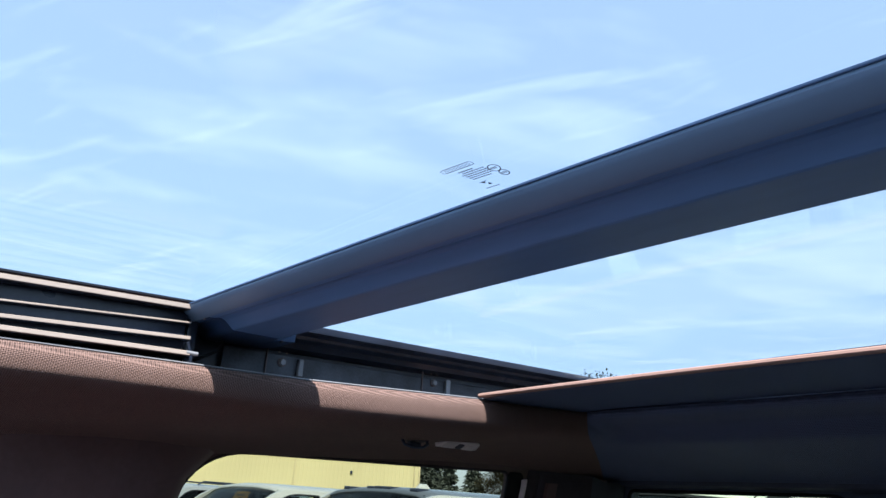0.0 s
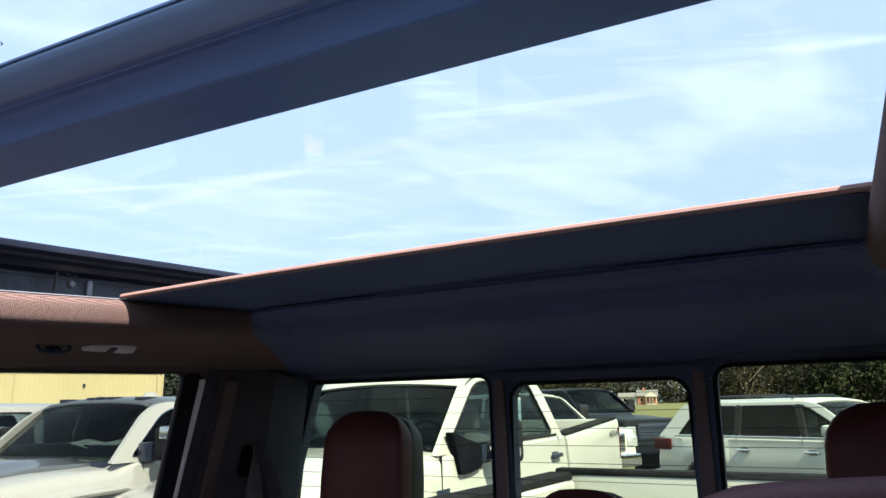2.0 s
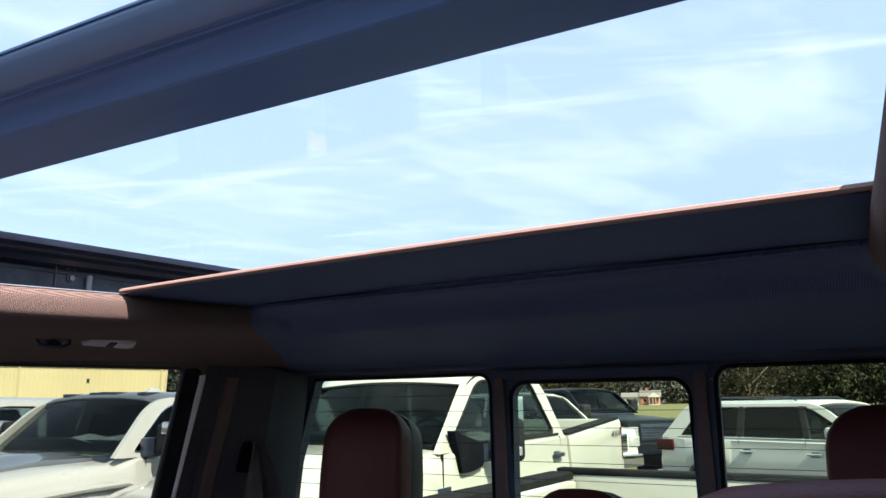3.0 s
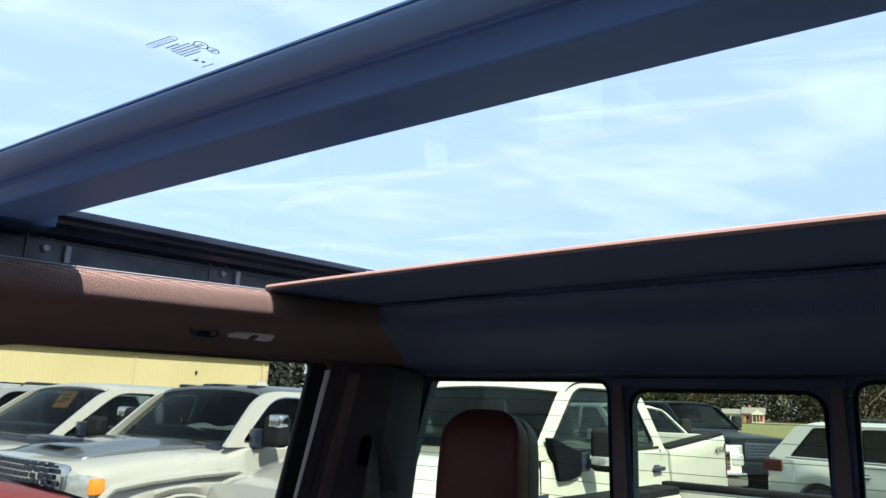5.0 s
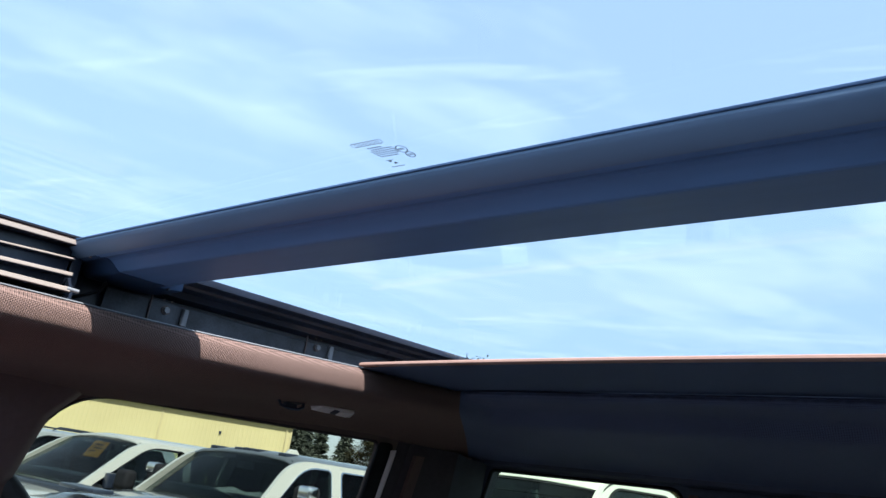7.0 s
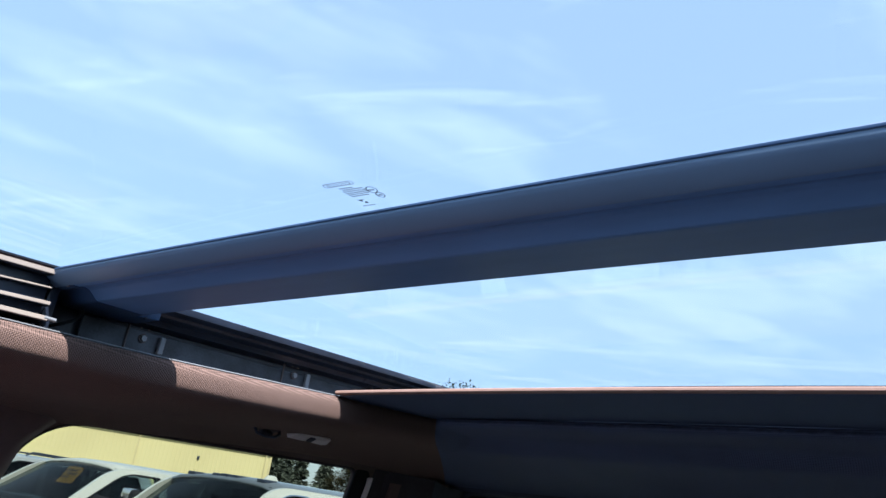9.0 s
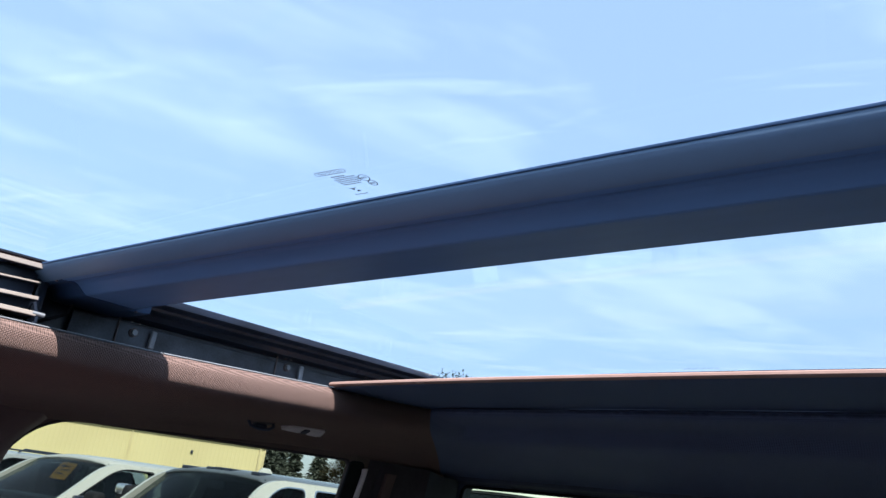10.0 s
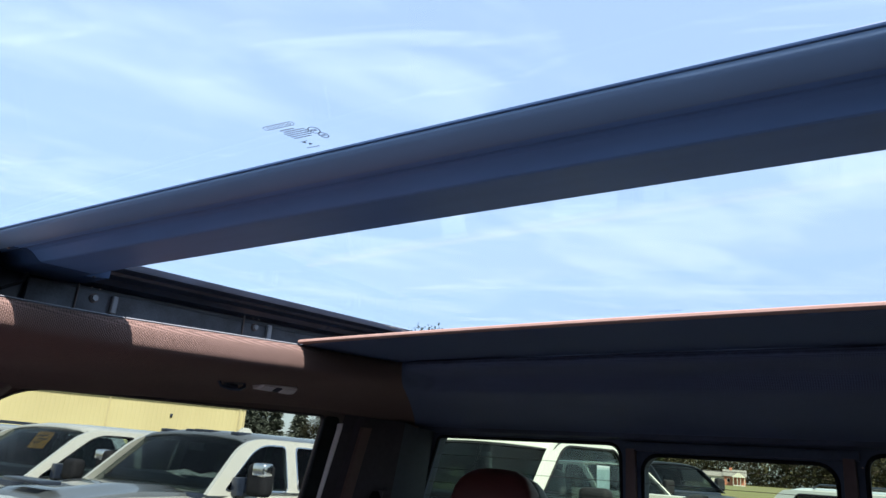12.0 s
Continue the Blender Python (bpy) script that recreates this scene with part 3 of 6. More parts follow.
# channels along both sides, with the shade's guide rails
def roof_channel(sx):
    side = "left" if sx < 0 else "right"
    ch = empty("roof_channel", pose(0.024 if sx > 0 else 0, 0, 0), "black roof channel with metal guide rails along the opening", "roof channel", kind="structure")

    def mir(pr):
        return [(sx * x, z) for x, z in pr]

    # behind the beam: shelf, inner guide, steel flange with screws, glass border above
    sweep_y("shelf", mir([(0.506, 1.779), (0.60, 1.779), (0.60, 1.783), (0.506, 1.783)]), 0.42, 1.07, M["black"], ch, slope=0.055)
    sweep_y("guide_rail", mir(bar(0.5005, 1.7822, 0.5045, 1.7846)), 0.462, 1.03, M["bright_zinc"], ch, "thin bright metal guide rail", slope=0.060)
    sweep_y("front_guide_rail", mir(bar(0.5005, 1.7822, 0.5045, 1.7844)), FRONT_Y, 0.460, M["bright_zinc"], ch, "thin bright metal guide rail", slope=0.037)
    sweep_y("flange", mir(bar(0.574, 1.781, 0.578, 1.826)), 0.36, 0.99, M["zinc"], ch, "grey primed steel flange", slope=0.03)
    sweep_y("outer_wall", mir([(0.585, 1.775), (0.600, 1.775), (0.600, 1.864), (0.665, 1.864), (0.665, 1.869), (0.585, 1.869)]), 0.26, 1.12, M["black"], ch, slope=0.03)
    sweep_y("upper_ledge", mir([(0.505, 1.8565), (0.507, 1.8495), (0.530, 1.8475), (0.533, 1.8435), (0.556, 1.8415), (0.559, 1.8335), (0.584, 1.8305), (0.584, 1.8585), (0.505, 1.8585)]), 0.43, 1.087, M["black"], ch, "ribbed black edge of the fixed glass", slope=0.042)
    for y in (0.449, 0.732, 0.95):
        z = 1.8115 + 0.050 * (y - 0.449)
        bm = bmesh.new()
        box(bm, (min(sx * 0.5735, sx * 0.566), y + 0.024, z - 0.015), (max(sx * 0.5735, sx * 0.566), y + 0.033, z + 0.011), 0.0015, 1)
        part("rib", bm, M["bright_zinc"], ch, "pale raised bracket edge")
        bm = bmesh.new()
        box(bm, (min(sx * 0.5735, sx * 0.571), y - 0.026, z - 0.018), (max(sx * 0.5735, sx * 0.571), y - 0.0235, z + 0.018), 0.0006, 1)
        part("seam", bm, M["slider"], ch)
        bm = bmesh.new()
        cyl(bm, (sx * 0.574, y, z + 0.002), (sx * 0.5715, y, z + 0.002), 0.0066, seg=20)
        part("washer", bm, M["slider"], ch)
        bm = bmesh.new()
        cyl(bm, (sx * 0.572, y, z + 0.002), (sx * 0.568, y, z + 0.002), 0.0052, 0.0045, seg=6)
        part("screw", bm, M["bright_zinc"], ch, "small grey screw")
        for dy in (-0.006, 0.006):
            bm = bmesh.new()
            cyl(bm, (sx * 0.574, y + dy, z + 0.0165), (sx * 0.572, y + dy, z + 0.0165), 0.0012, seg=8)
            part("rivet", bm, M["alu"], ch)
    # in front of the beam: stepped slide tracks, whose edges catch the sun
    sweep_y("track_shelf", mir([(0.507, 1.770), (0.60, 1.770), (0.60, 1.776), (0.507, 1.776)]), FRONT_Y, 0.285, M["black"], ch, slope=0.04)
    sweep_y("track_wall", mir(bar(0.575, 1.765, 0.585, 1.872)), FRONT_Y, 0.285, M["black"], ch, slope=0.04)
    sweep_y("riser", mir(bar(0.522, 1.7765, 0.526, 1.8600)), FRONT_Y, 0.285, M["black"], ch, slope=0.055)
    for x0, x1, z0, z1, up in ((0.498, 0.5215, 1.7930, 1.7990, 0.045), (0.506, 0.5215, 1.8185, 1.8235, 0.075), (0.514, 0.5215, 1.8425, 1.8455, 0.088), (0.503, 0.5215, 1.8535, 1.8600, 0.060)):
        sweep_y("track", mir(bar(x0, z0, x1, z1, 0.0008)), FRONT_Y, 0.289, M["black"], ch, slope=up)
        sweep_y("track_edge", mir(bar(x0 - 0.0022, z0 + 0.0004, x0 - 0.0002, z1 - 0.0002, 0.0005)), FRONT_Y, 0.287, M["alu"], ch, "bright sunlit metal track edge", slope=up)
    sweep_y("frit", mir(bar(0.500, 1.8612, 0.665, 1.8650, 0.001)), FRONT_Y, 0.285, M["frit"], ch, slope=0.060)
    return ch


roof_channel(-1)
roof_channel(1)

# rear end of the opening: stepped black frame under the fixed glass
rear_frame = empty("rear_roof_frame", pose(0, 0, 0), "glossy black stepped frame at the rear of the roof opening", "roof frame", kind="structure")
sweep_x("frame_body", [(1.045, 1.812), (1.058, 1.8125), (1.064, 1.8150), (1.067, 1.8205), (1.0685, 1.8270), (1.0720, 1.8305), (1.0780, 1.8318), (1.0815, 1.8350), (1.0830, 1.8410), (1.0850, 1.8470), (1.0890, 1.8500), (1.0905, 1.8560), (1.0915, 1.875), (1.12, 1.876), (1.12, 1.80), (1.045, 1.806)],
        -0.585, 0.585, M["gloss_black"], rear_frame, bow=0.006, angle=60)
sweep_x("frit_edge", [(1.086, 1.8795), (1.089, 1.8755), (1.125, 1.877), (1.125, 1.882), (1.088, 1.8825)], -0.585, 0.585, M["frit"], rear_frame, "black glass border", bow=0.005)
for sx in (-1, 1):
    bm = bmesh.new()
    box(bm, (min(sx * 0.505, sx * 0.565), 1.025, 1.816), (max(sx * 0.505, sx * 0.565), 1.075, 1.850), 0.005)
    part("corner_bracket", bm, M["void"], rear_frame)
    bm = bmesh.new()
    box(bm, (min(sx * 0.515, sx * 0.57), 1.018, 1.845), (max(sx * 0.515, sx * 0.57), 1.07, 1.8475), 0.001)
    part("clip", bm, M["chrome"], rear_frame, "thin shiny clip")

# the roller shade, drawn part of the way out of its slot along the guide rails, its front edge in the sun
SHADE_Y = 0.765
shade = empty("roof_shade", pose(0, 0, 0), "brown cloth roller shade drawn partly over the rear glass", "sunshade")


def shade_z(y):
    return 1.8035 + 0.046 * (y - SHADE_Y)


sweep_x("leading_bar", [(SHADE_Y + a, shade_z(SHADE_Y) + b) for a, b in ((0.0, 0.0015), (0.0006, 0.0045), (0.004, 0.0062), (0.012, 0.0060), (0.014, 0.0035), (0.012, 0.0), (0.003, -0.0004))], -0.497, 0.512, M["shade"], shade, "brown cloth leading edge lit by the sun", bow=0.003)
rows = []
for i in range(25):
    x = -0.503 + 1.022 * i / 24 if i in (0, 24) else -0.492 + 1.0 * i / 24
    rows.append([(x, y, shade_z(y) + 0.0012 + crown(x, 0.003) - 0.0012 * math.sin(math.pi * k / 12) - (0.0035 if i in (0, 24) else 0)) for k in range(13) for y in (SHADE_Y + 0.010 + 0.275 * k / 12,)])
v, f = loft(rows)
ob = part("cloth", bm_of(v, f), M["shade_back"], shade, "underside of the stretched cloth, bluish shadow painted into its colour", angle=60)
# dark brown on top, painted shadow tone below
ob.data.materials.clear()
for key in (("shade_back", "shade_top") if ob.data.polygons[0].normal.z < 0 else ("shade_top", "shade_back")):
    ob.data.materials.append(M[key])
md = ob.modifiers.new("thick", "SOLIDIFY")
md.thickness, md.material_offset = 0.0015, 1


# the two roof glasses
def roof_glass(name, y0, y1, z0, label, slope):
    rows_lo, rows_hi = [], []
    ny, nx = 6, 16
    for i in range(ny + 1):
        y = y0 + (y1 - y0) * i / ny
        xs = [-0.58 + 1.16 * j / nx for j in range(nx + 1)]
        zz = z0 + slope * (y - 0.46)
        rows_lo.append([(x, y, zz + crown(x)) for x in xs])
        rows_hi.append([(x, y, zz + 0.004 + crown(x)) for x in xs])
    v1, f1 = loft(rows_lo)
    v2, f2 = loft(rows_hi)
    k = len(v1)
    n1 = nx + 1
    f = f1 + [tuple(i + k for i in q) for q in f2]
    edge = [j for j in range(n1)] + [i * n1 + nx for i in range(1, ny + 1)] + [ny * n1 + j for j in range(nx - 1, -1, -1)] + [i * n1 for i in range(ny - 1, 0, -1)]
    for a, b in zip(edge, edge[1:] + edge[:1]):
        f.append((a, b, b + k, a + k))
    ob = part(name, bm_of(v1 + v2, f), M["roof_glass"], None, angle=60)
    ob.visible_shadow = False
    return tagged(ob, label, "roof glass", kind="structure")


roof_glass("window_1", FRONT_Y - 0.05, 0.345, 1.8668, "clear front roof glass with a small printed maker's mark", 0.060)
roof_glass("window_2", 0.4395, 1.125, 1.8635, "clear fixed rear roof glass", 0.030)


# etched marks on the glass
def text_mesh(body, size):
    cu = bpy.data.curves.new("text", "FONT")
    cu.body, cu.size, cu.align_x, cu.align_y = body, size, "LEFT", "CENTER"
    ob = bpy.data.objects.new("text", cu)
    scene.collection.objects.link(ob)
    me = bpy.data.meshes.new_from_object(ob.evaluated_get(bpy.context.evaluated_depsgraph_get()))
    bpy.data.objects.remove(ob)
    return me


def flat_ring(bm, cx, cy, rx, ry, w, n=28):
    a = [bm.verts.new((cx + rx * math.cos(2 * math.pi * k / n), cy + ry * math.sin(2 * math.pi * k / n), 0)) for k in range(n)]
    b = [bm.verts.new((cx + (rx - w) * math.cos(2 * math.pi * k / n), cy + (ry - w) * math.sin(2 * math.pi * k / n), 0)) for k in range(n)]
    for k in range(n):
        j = (k + 1) % n
        bm.faces.new((a[k], a[j], b[j], b[k]))


def flat_bar(bm, x0, y0, x1, y1):
    bm.faces.new([bm.verts.new(p) for p in ((x0, y0, 0), (x1, y0, 0), (x1, y1, 0), (x0, y1, 0))])


def glass_mark(m):
    mark = empty("glass_mark", m, "small dark printed mark on the roof glass", "glass mark")
    bm = bmesh.new()
    for x0, y0, x1, y1 in ((0.001, 0, 0.0235, 0.0006), (0.001, 0.0044, 0.0235, 0.005), (0, 0.0006, 0.0005, 0.0044), (0.0240, 0.0006, 0.0245, 0.0044)):
        flat_bar(bm, x0, y0, x1, y1)
    for k in range(6):
        flat_ring(bm, 0.0040 + k * 0.0034, 0.0025, 0.0014, 0.0012, 0.0004, 10)
    part("emblem", bm, M["ink"], mark, smooth=False)
    rnd = random.Random(5)
    for row in range(6):
        bm = bmesh.new()
        x = 0.0085 + (0.0, 0.0012, -0.0008, 0.0, 0.0008, 0.0015)[row]
        while x < (0.0190, 0.0262, 0.0285, 0.0285, 0.0262, 0.0245)[row]:
            w = rnd.uniform(0.0007, 0.0015)
            flat_bar(bm, x, 0.0078 + 0.0024 * row, x + w, 0.0091 + 0.0024 * row)
            x += w + 0.0006
        part("text_line", bm, M["ink"], mark, smooth=False)
    for cx, cy, rx, ry in ((0.0305, 0.0155, 0.0040, 0.0046), (0.0320, 0.0235, 0.0032, 0.0040)):
        bm = bmesh.new()
        flat_ring(bm, cx, cy, rx, ry, 0.0007)
        for k in range(3):
            flat_bar(bm, cx - 0.0019 + k * 0.0014, cy - 0.0014, cx - 0.0012 + k * 0.0014, cy + 0.0014)
        part("approval_ring", bm, M["ink"], mark, smooth=False)
    bm = bmesh.new()
    for p in (((0.011, 0.0265, 0), (0.0145, 0.0265, 0), (0.0128, 0.0292, 0)), ((0.0135, 0.0315, 0), (0.017, 0.0315, 0), (0.0152, 0.0288, 0))):
        bm.faces.new([bm.verts.new(q) for q in p])
    flat_bar(bm, 0.010, 0.0258, 0.0165, 0.0262)
    part("arrow_mark", bm, M["ink"], mark, smooth=False)
    bm = bmesh.new()
    for k in range(6):
        flat_bar(bm, 0.009 + 0.0018 * k, 0.0345, 0.0100 + 0.0018 * k, 0.0358)
    part("text_line", bm, M["ink"], mark, smooth=False)
    return mark


glass_mark(pose(-0.0042, 0.2628, 1.8572, 0, 0, 7) @ Matrix.Scale(1.18, 4))
m2 = empty("glass_mark", pose(0.005, 1.035, 1.8795, 0, 0, 0), "faint printed mark at the rear edge of the roof glass", "glass mark")
bm = bmesh.new()
for k in range(9):
    flat_bar(bm, 0.006 * k, -0.003 * (k % 2), 0.006 * k + 0.0045, -0.003 * (k % 2) + 0.0018)
part("text_line", bm, M["ink"], m2, smooth=False)


# ---------------------------------------------------------------- the cab: walls and windows
def shear_in(ob, sx):
    for v in ob.data.vertices:
        v.co.x += sx * 0.30 * (1.70 - max(v.co.z, 1.26))


def smooth_poly(pts, r, n=5):
    """Rounds the corners of a polygon."""
    out = []
    rs = r if isinstance(r, (list, tuple)) else [r] * len(pts)
    for i, p in enumerate(pts):
        p = Vector(p)
        a, b = Vector(pts[i - 1]), Vector(pts[(i + 1) % len(pts)])
        da, db = (a - p).normalized(), (b - p).normalized()
        p0, p2 = p + da * rs[i], p + db * rs[i]
        for k in range(n + 1):
            t = k / n
            out.append(tuple((1 - t) ** 2 * p0 + 2 * t * (1 - t) * p + t * t * p2))
    return out


REAR_WIN = smooth_poly([(0.405, 1.27), (1.180, 1.27), (1.163, 1.717), (0.432, 1.698)], [0.02, 0.03, 0.022, 0.11], 9)
FRONT_WIN = smooth_poly([(-0.62, 1.26), (0.13, 1.26), (0.15, 1.68), (-0.40, 1.66)], [0.02, 0.02, 0.05, 0.08])
for sx, side in ((-1, "left"), (1, "right")):
    lo, hi = (sx * 0.818, sx * 0.832)
    outer = [(-1.05, 0.45), (1.58, 0.45), (1.58, 1.76), (-0.55, 1.76), (-1.05, 1.2)]
    wall = part("wall_" + side, plate(outer, [REAR_WIN, FRONT_WIN], "x", lo, hi), M["pillar"], None, smooth=False)
    shear_in(wall, sx)
    tagged(wall, "dark inner door and pillar panels of the pickup cab", "cab wall", kind="structure")
    for nm, outline in (("window_3", REAR_WIN), ("window_4", FRONT_WIN)):
        # unseen windows get darker glass, added to keep light out of the cab
        big = [(0.5 * (min(p[0] for p in outline) + max(p[0] for p in outline)) + (p[0] - 0.5 * (min(q[0] for q in outline) + max(q[0] for q in outline))) * 1.03,
                1.48 + (p[1] - 1.48) * 1.03) for p in outline]
        ob = part("window_3" if nm == "window_3" else "window_4", prism(big, "x", sx * 0.824, sx * 0.828), M["side_glass" if nm == "window_3" and sx < 0 else "door_glass"], None, smooth=False)
        shear_in(ob, sx)
        ob.visible_shadow = False
        tagged(ob, "lightly tinted door window glass", "window", kind="structure")
    # painted door skins outside
    skin = part("door_skin", plate(outer, [[(0.8 + (y - 0.8) * 1.07, 1.48 + (z - 1.48) * 1.05) for y, z in REAR_WIN], FRONT_WIN], "x", sx * 0.836, sx * 0.850), M["white"], None, smooth=False)
    shear_in(skin, sx)
    tagged(skin, "white painted outer door skins of the cab", "door skin", kind="structure")
    # rubber round the window
    seal = empty("window_seal", pose(0, 0, 0), "black rubber seal round the door window", "window seal", kind="structure")
    pts = [(sx * 0.821, y, z) for y, z in REAR_WIN + REAR_WIN[:1]]
    ob = part("seal_strip", tube(pts, 0.004), M["dark_pillar"], seal)
    shear_in(ob, sx)
    # door frame strip at the rear edge of the opening, then the pale painted jamb
    strip = prism(smooth_poly([(1.158, 1.716), (1.206, 1.718), (1.215, 1.22), (1.176, 1.22)], [0.01, 0.02, 0.004, 0.004]), "x", sx * 0.812, sx * 0.818, 0.002)
    ob = part("door_frame", strip, M["rubber"], None)
    shear_in(ob, sx)
    tagged(ob, "black rear door frame edge with rubber lip", "door frame", kind="structure")
    jam = tube([(sx * 0.81, 1.206, 1.703), (sx * 0.8105, 1.2085, 1.690), (sx * 0.8105, 1.209, 1.66), (sx * 0.8105, 1.210, 1.60), (sx * 0.8105, 1.212, 1.48), (sx * 0.8105, 1.214, 1.24)], 0.0074, 8)
    ob = part("door_jamb", jam, M["jamb"], None)
    shear_in(ob, sx)
    tagged(ob, "thin white painted edge of the door opening", "door jamb", kind="structure")
    # rear corner pillar trim
    cp = empty("rear_pillar_trim", pose(0, 0, 0), "dark moulded rear pillar trim beside the rear window", "pillar trim", kind="structure")
    rows = []
    for k in range(9):
        t = k / 8
        z = 1.725 - 0.85 * t
        row = []
        for u, w in ((1.217, 0.826), (1.219, 0.812), (1.228, 0.806), (1.252, 0.800), (1.256, 0.803), (1.260, 0.798), (1.30, 0.790), (1.36, 0.782), (1.40, 0.768), (1.43, 0.757), (1.46, 0.749), (1.492, 0.745), (1.497, 0.752), (1.497, 0.80)):
            row.append((sx * (w + 0.85 * t * (0.30 - 0.20 * min(1, (u - 1.215) / 0.26))), u, z - (0.012 if k == 0 and u > 1.4 else 0)))
        rows.append(row)
    v, f = loft(rows)
    ob = part("panel", bm_of(v, f), M["dark_pillar"], cp, angle=60)
    # the half beside the rear window is a lighter grey moulding
    ob.data.materials.append(M["pillar_grey"])
    for q in ob.data.polygons:
        if q.center.y > 1.40:
            q.material_index = 1
    rows = []
    for k in range(6):
        d = 0.35 * k / 5
        rows.append([(sx * (w + 0.26 * d), u, 1.70 - d) for u, w in ((1.268, 0.800), (1.270, 0.792), (1.290, 0.7875), (1.296, 0.7875), (1.299, 0.796))])
    v, f = loft(rows)
    part("pillar_rib", bm_of(v, f), M["rib"], cp, "brown moulded pillar edge", angle=60)
    # belt
    belt = empty("seat_belt", pose(0, 0, 0), "dark grey rear seat belt running out of its pillar slot", "seat belt")
    slot = prism(smooth_poly([(1.322, 1.485), (1.380, 1.480), (1.372, 1.520), (1.348, 1.558), (1.330, 1.550)], 0.012), "x", -0.004, 0.004)
    ob = part("slot", slot, M["void"], belt, "dark slot in the pillar")
    ob.matrix_basis = pose(sx * 0.7965, 0, 0)
    for v in ob.data.vertices:
        v.co.x += sx * (0.10 * (1.70 - v.co.z) - 0.012 - 0.18 * (v.co.y - 1.33))
    rows = []
    for k in range(9):
        t = k / 8
        z = 1.545 - 0.40 * t
        w = 0.008 + 0.024 * min(1.0, t * 3.2)
        c = 1.345 + 0.012 * min(1.0, t * 2.5)
        out = sx * (0.774 + 0.09 * 0.40 * t)
        rows.append([(out + sx * 0.004 * math.cos(3.14 * u), c + w * u, z - 0.012 * u) for u in (-1, -0.5, 0, 0.5, 1)])
    v, f = loft(rows)
    ob = part("webbing", bm_of(v, f), M["webbing"], belt, angle=60)
    ob.modifiers.new("thick", "SOLIDIFY").thickness = 0.002
    rows = []
    for k in range(13):
        t = k / 12
        y, z = 1.352 + 0.072 * math.sin(1.57 * t) ** 1.2, 1.560 - 0.135 * t
        q = 0.010 + 0.010 * t
        rows.append([(sx * 0.787, y - q, z - 0.004), (sx * 0.772, y - q * 0.4, z), (sx * 0.768, y + q * 0.4, z), (sx * 0.783, y + q, z + 0.003)])
    v, f = loft(rows)
    ob = part("guide", bm_of(v, f), M["dark_pillar"], belt, "curved plastic belt guide", angle=60)
    ob.modifiers.new("thick", "SOLIDIFY").thickness = 0.003
    # pillar between the doors
    bp = empty("middle_pillar_trim", pose(0, 0, 0), "brown moulded pillar trim between the doors", "pillar trim", kind="structure")
    rows = []
    for k in range(11):
        t = k / 10
        z = 1.74 - 0.9 * t
        dx = 0.085 * t
        flare = 0.10 * max(0, 1 - t / 0.16) ** 1.6
        rows.append([(sx * (w + dx), y, z) for y, w in ((0.14 - flare, 0.80), (0.155 - flare, 0.775), (0.20, 0.758), (0.28, 0.752), (0.35 + flare * 0.3, 0.757), (0.385 + flare, 0.770), (0.405 + flare, 0.785), (0.408 + flare, 0.80))])
    v, f = loft(rows)
    part("panel", bm_of(v, f), M["pillar"], bp, angle=60)
    adj = empty("belt_height_adjuster", pose(sx * 0.768, 0.311, 1.455, 0, sx * -5, 0), "dark seat belt height adjuster on the door pillar", "belt adjuster")
    frame_line = smooth_poly([(-0.052, -0.100), (0.026, -0.100), (0.025, 0.084), (-0.022, 0.080)], [0.008, 0.008, 0.016, 0.018])
    part("recess_frame", prism(frame_line, "x", -0.006, 0.006, 0.002), M["dark_pillar"], adj)
    for z0, z1, shift in ((0.0432, 0.0725, -0.003), (0.0122, 0.0422, 0.0), (-0.030, 0.0112, 0.003)):
        block = smooth_poly([(-0.0172 + shift, z0), (0.0168 + shift, z0), (0.0160 + shift, z1), (-0.0180 + shift, z1)], 0.004)
        part("slider_segment", prism(block, "x", -0.014, 0.014, 0.0025), M["slider"], adj, "grey-brown slider block")
    gh = empty("grab_handle", pose(0, 0, 0), "dark padded grab handle on the door pillar", "grab handle")
    part("grip", tube(soft_path([(sx * 0.818, 0.396, 1.548), (sx * 0.814, 0.424, 1.522), (sx * 0.810, 0.446, 1.490), (sx * 0.808, 0.457, 1.452), (sx * 0.809, 0.458, 1.412), (sx * 0.816, 0.450, 1.365)]), 0.022, 14), M["leather_dark"], gh)

# rear wall with its three panes
PANES = [(-0.734, -0.236), (-0.185, 0.185), (0.236, 0.734)]


def pane_outline(i, grow=0.0):
    x0, x1 = PANES[i]
    if i == 1:
        return round_rect(x0 - grow, 1.20 - grow, x1 + grow, 1.678 + grow, 0.034 + grow)
    top = 1.698 + grow
    if i == 0:
        pts = [(x0 - 0.140 - grow, 1.20 - grow), (x1 + 0.008 + grow, 1.20 - grow), (x1 + grow, top), (x0 - grow, top)]
        return smooth_poly(pts, [0.02, 0.02, 0.032, 0.012])
    pts = [(x0 - 0.008 - grow, 1.20 - grow), (x1 + 0.140 + grow, 1.20 - grow), (x1 + grow, top), (x0 - grow, top)]
    return smooth_poly(pts, [0.02, 0.02, 0.012, 0.032])


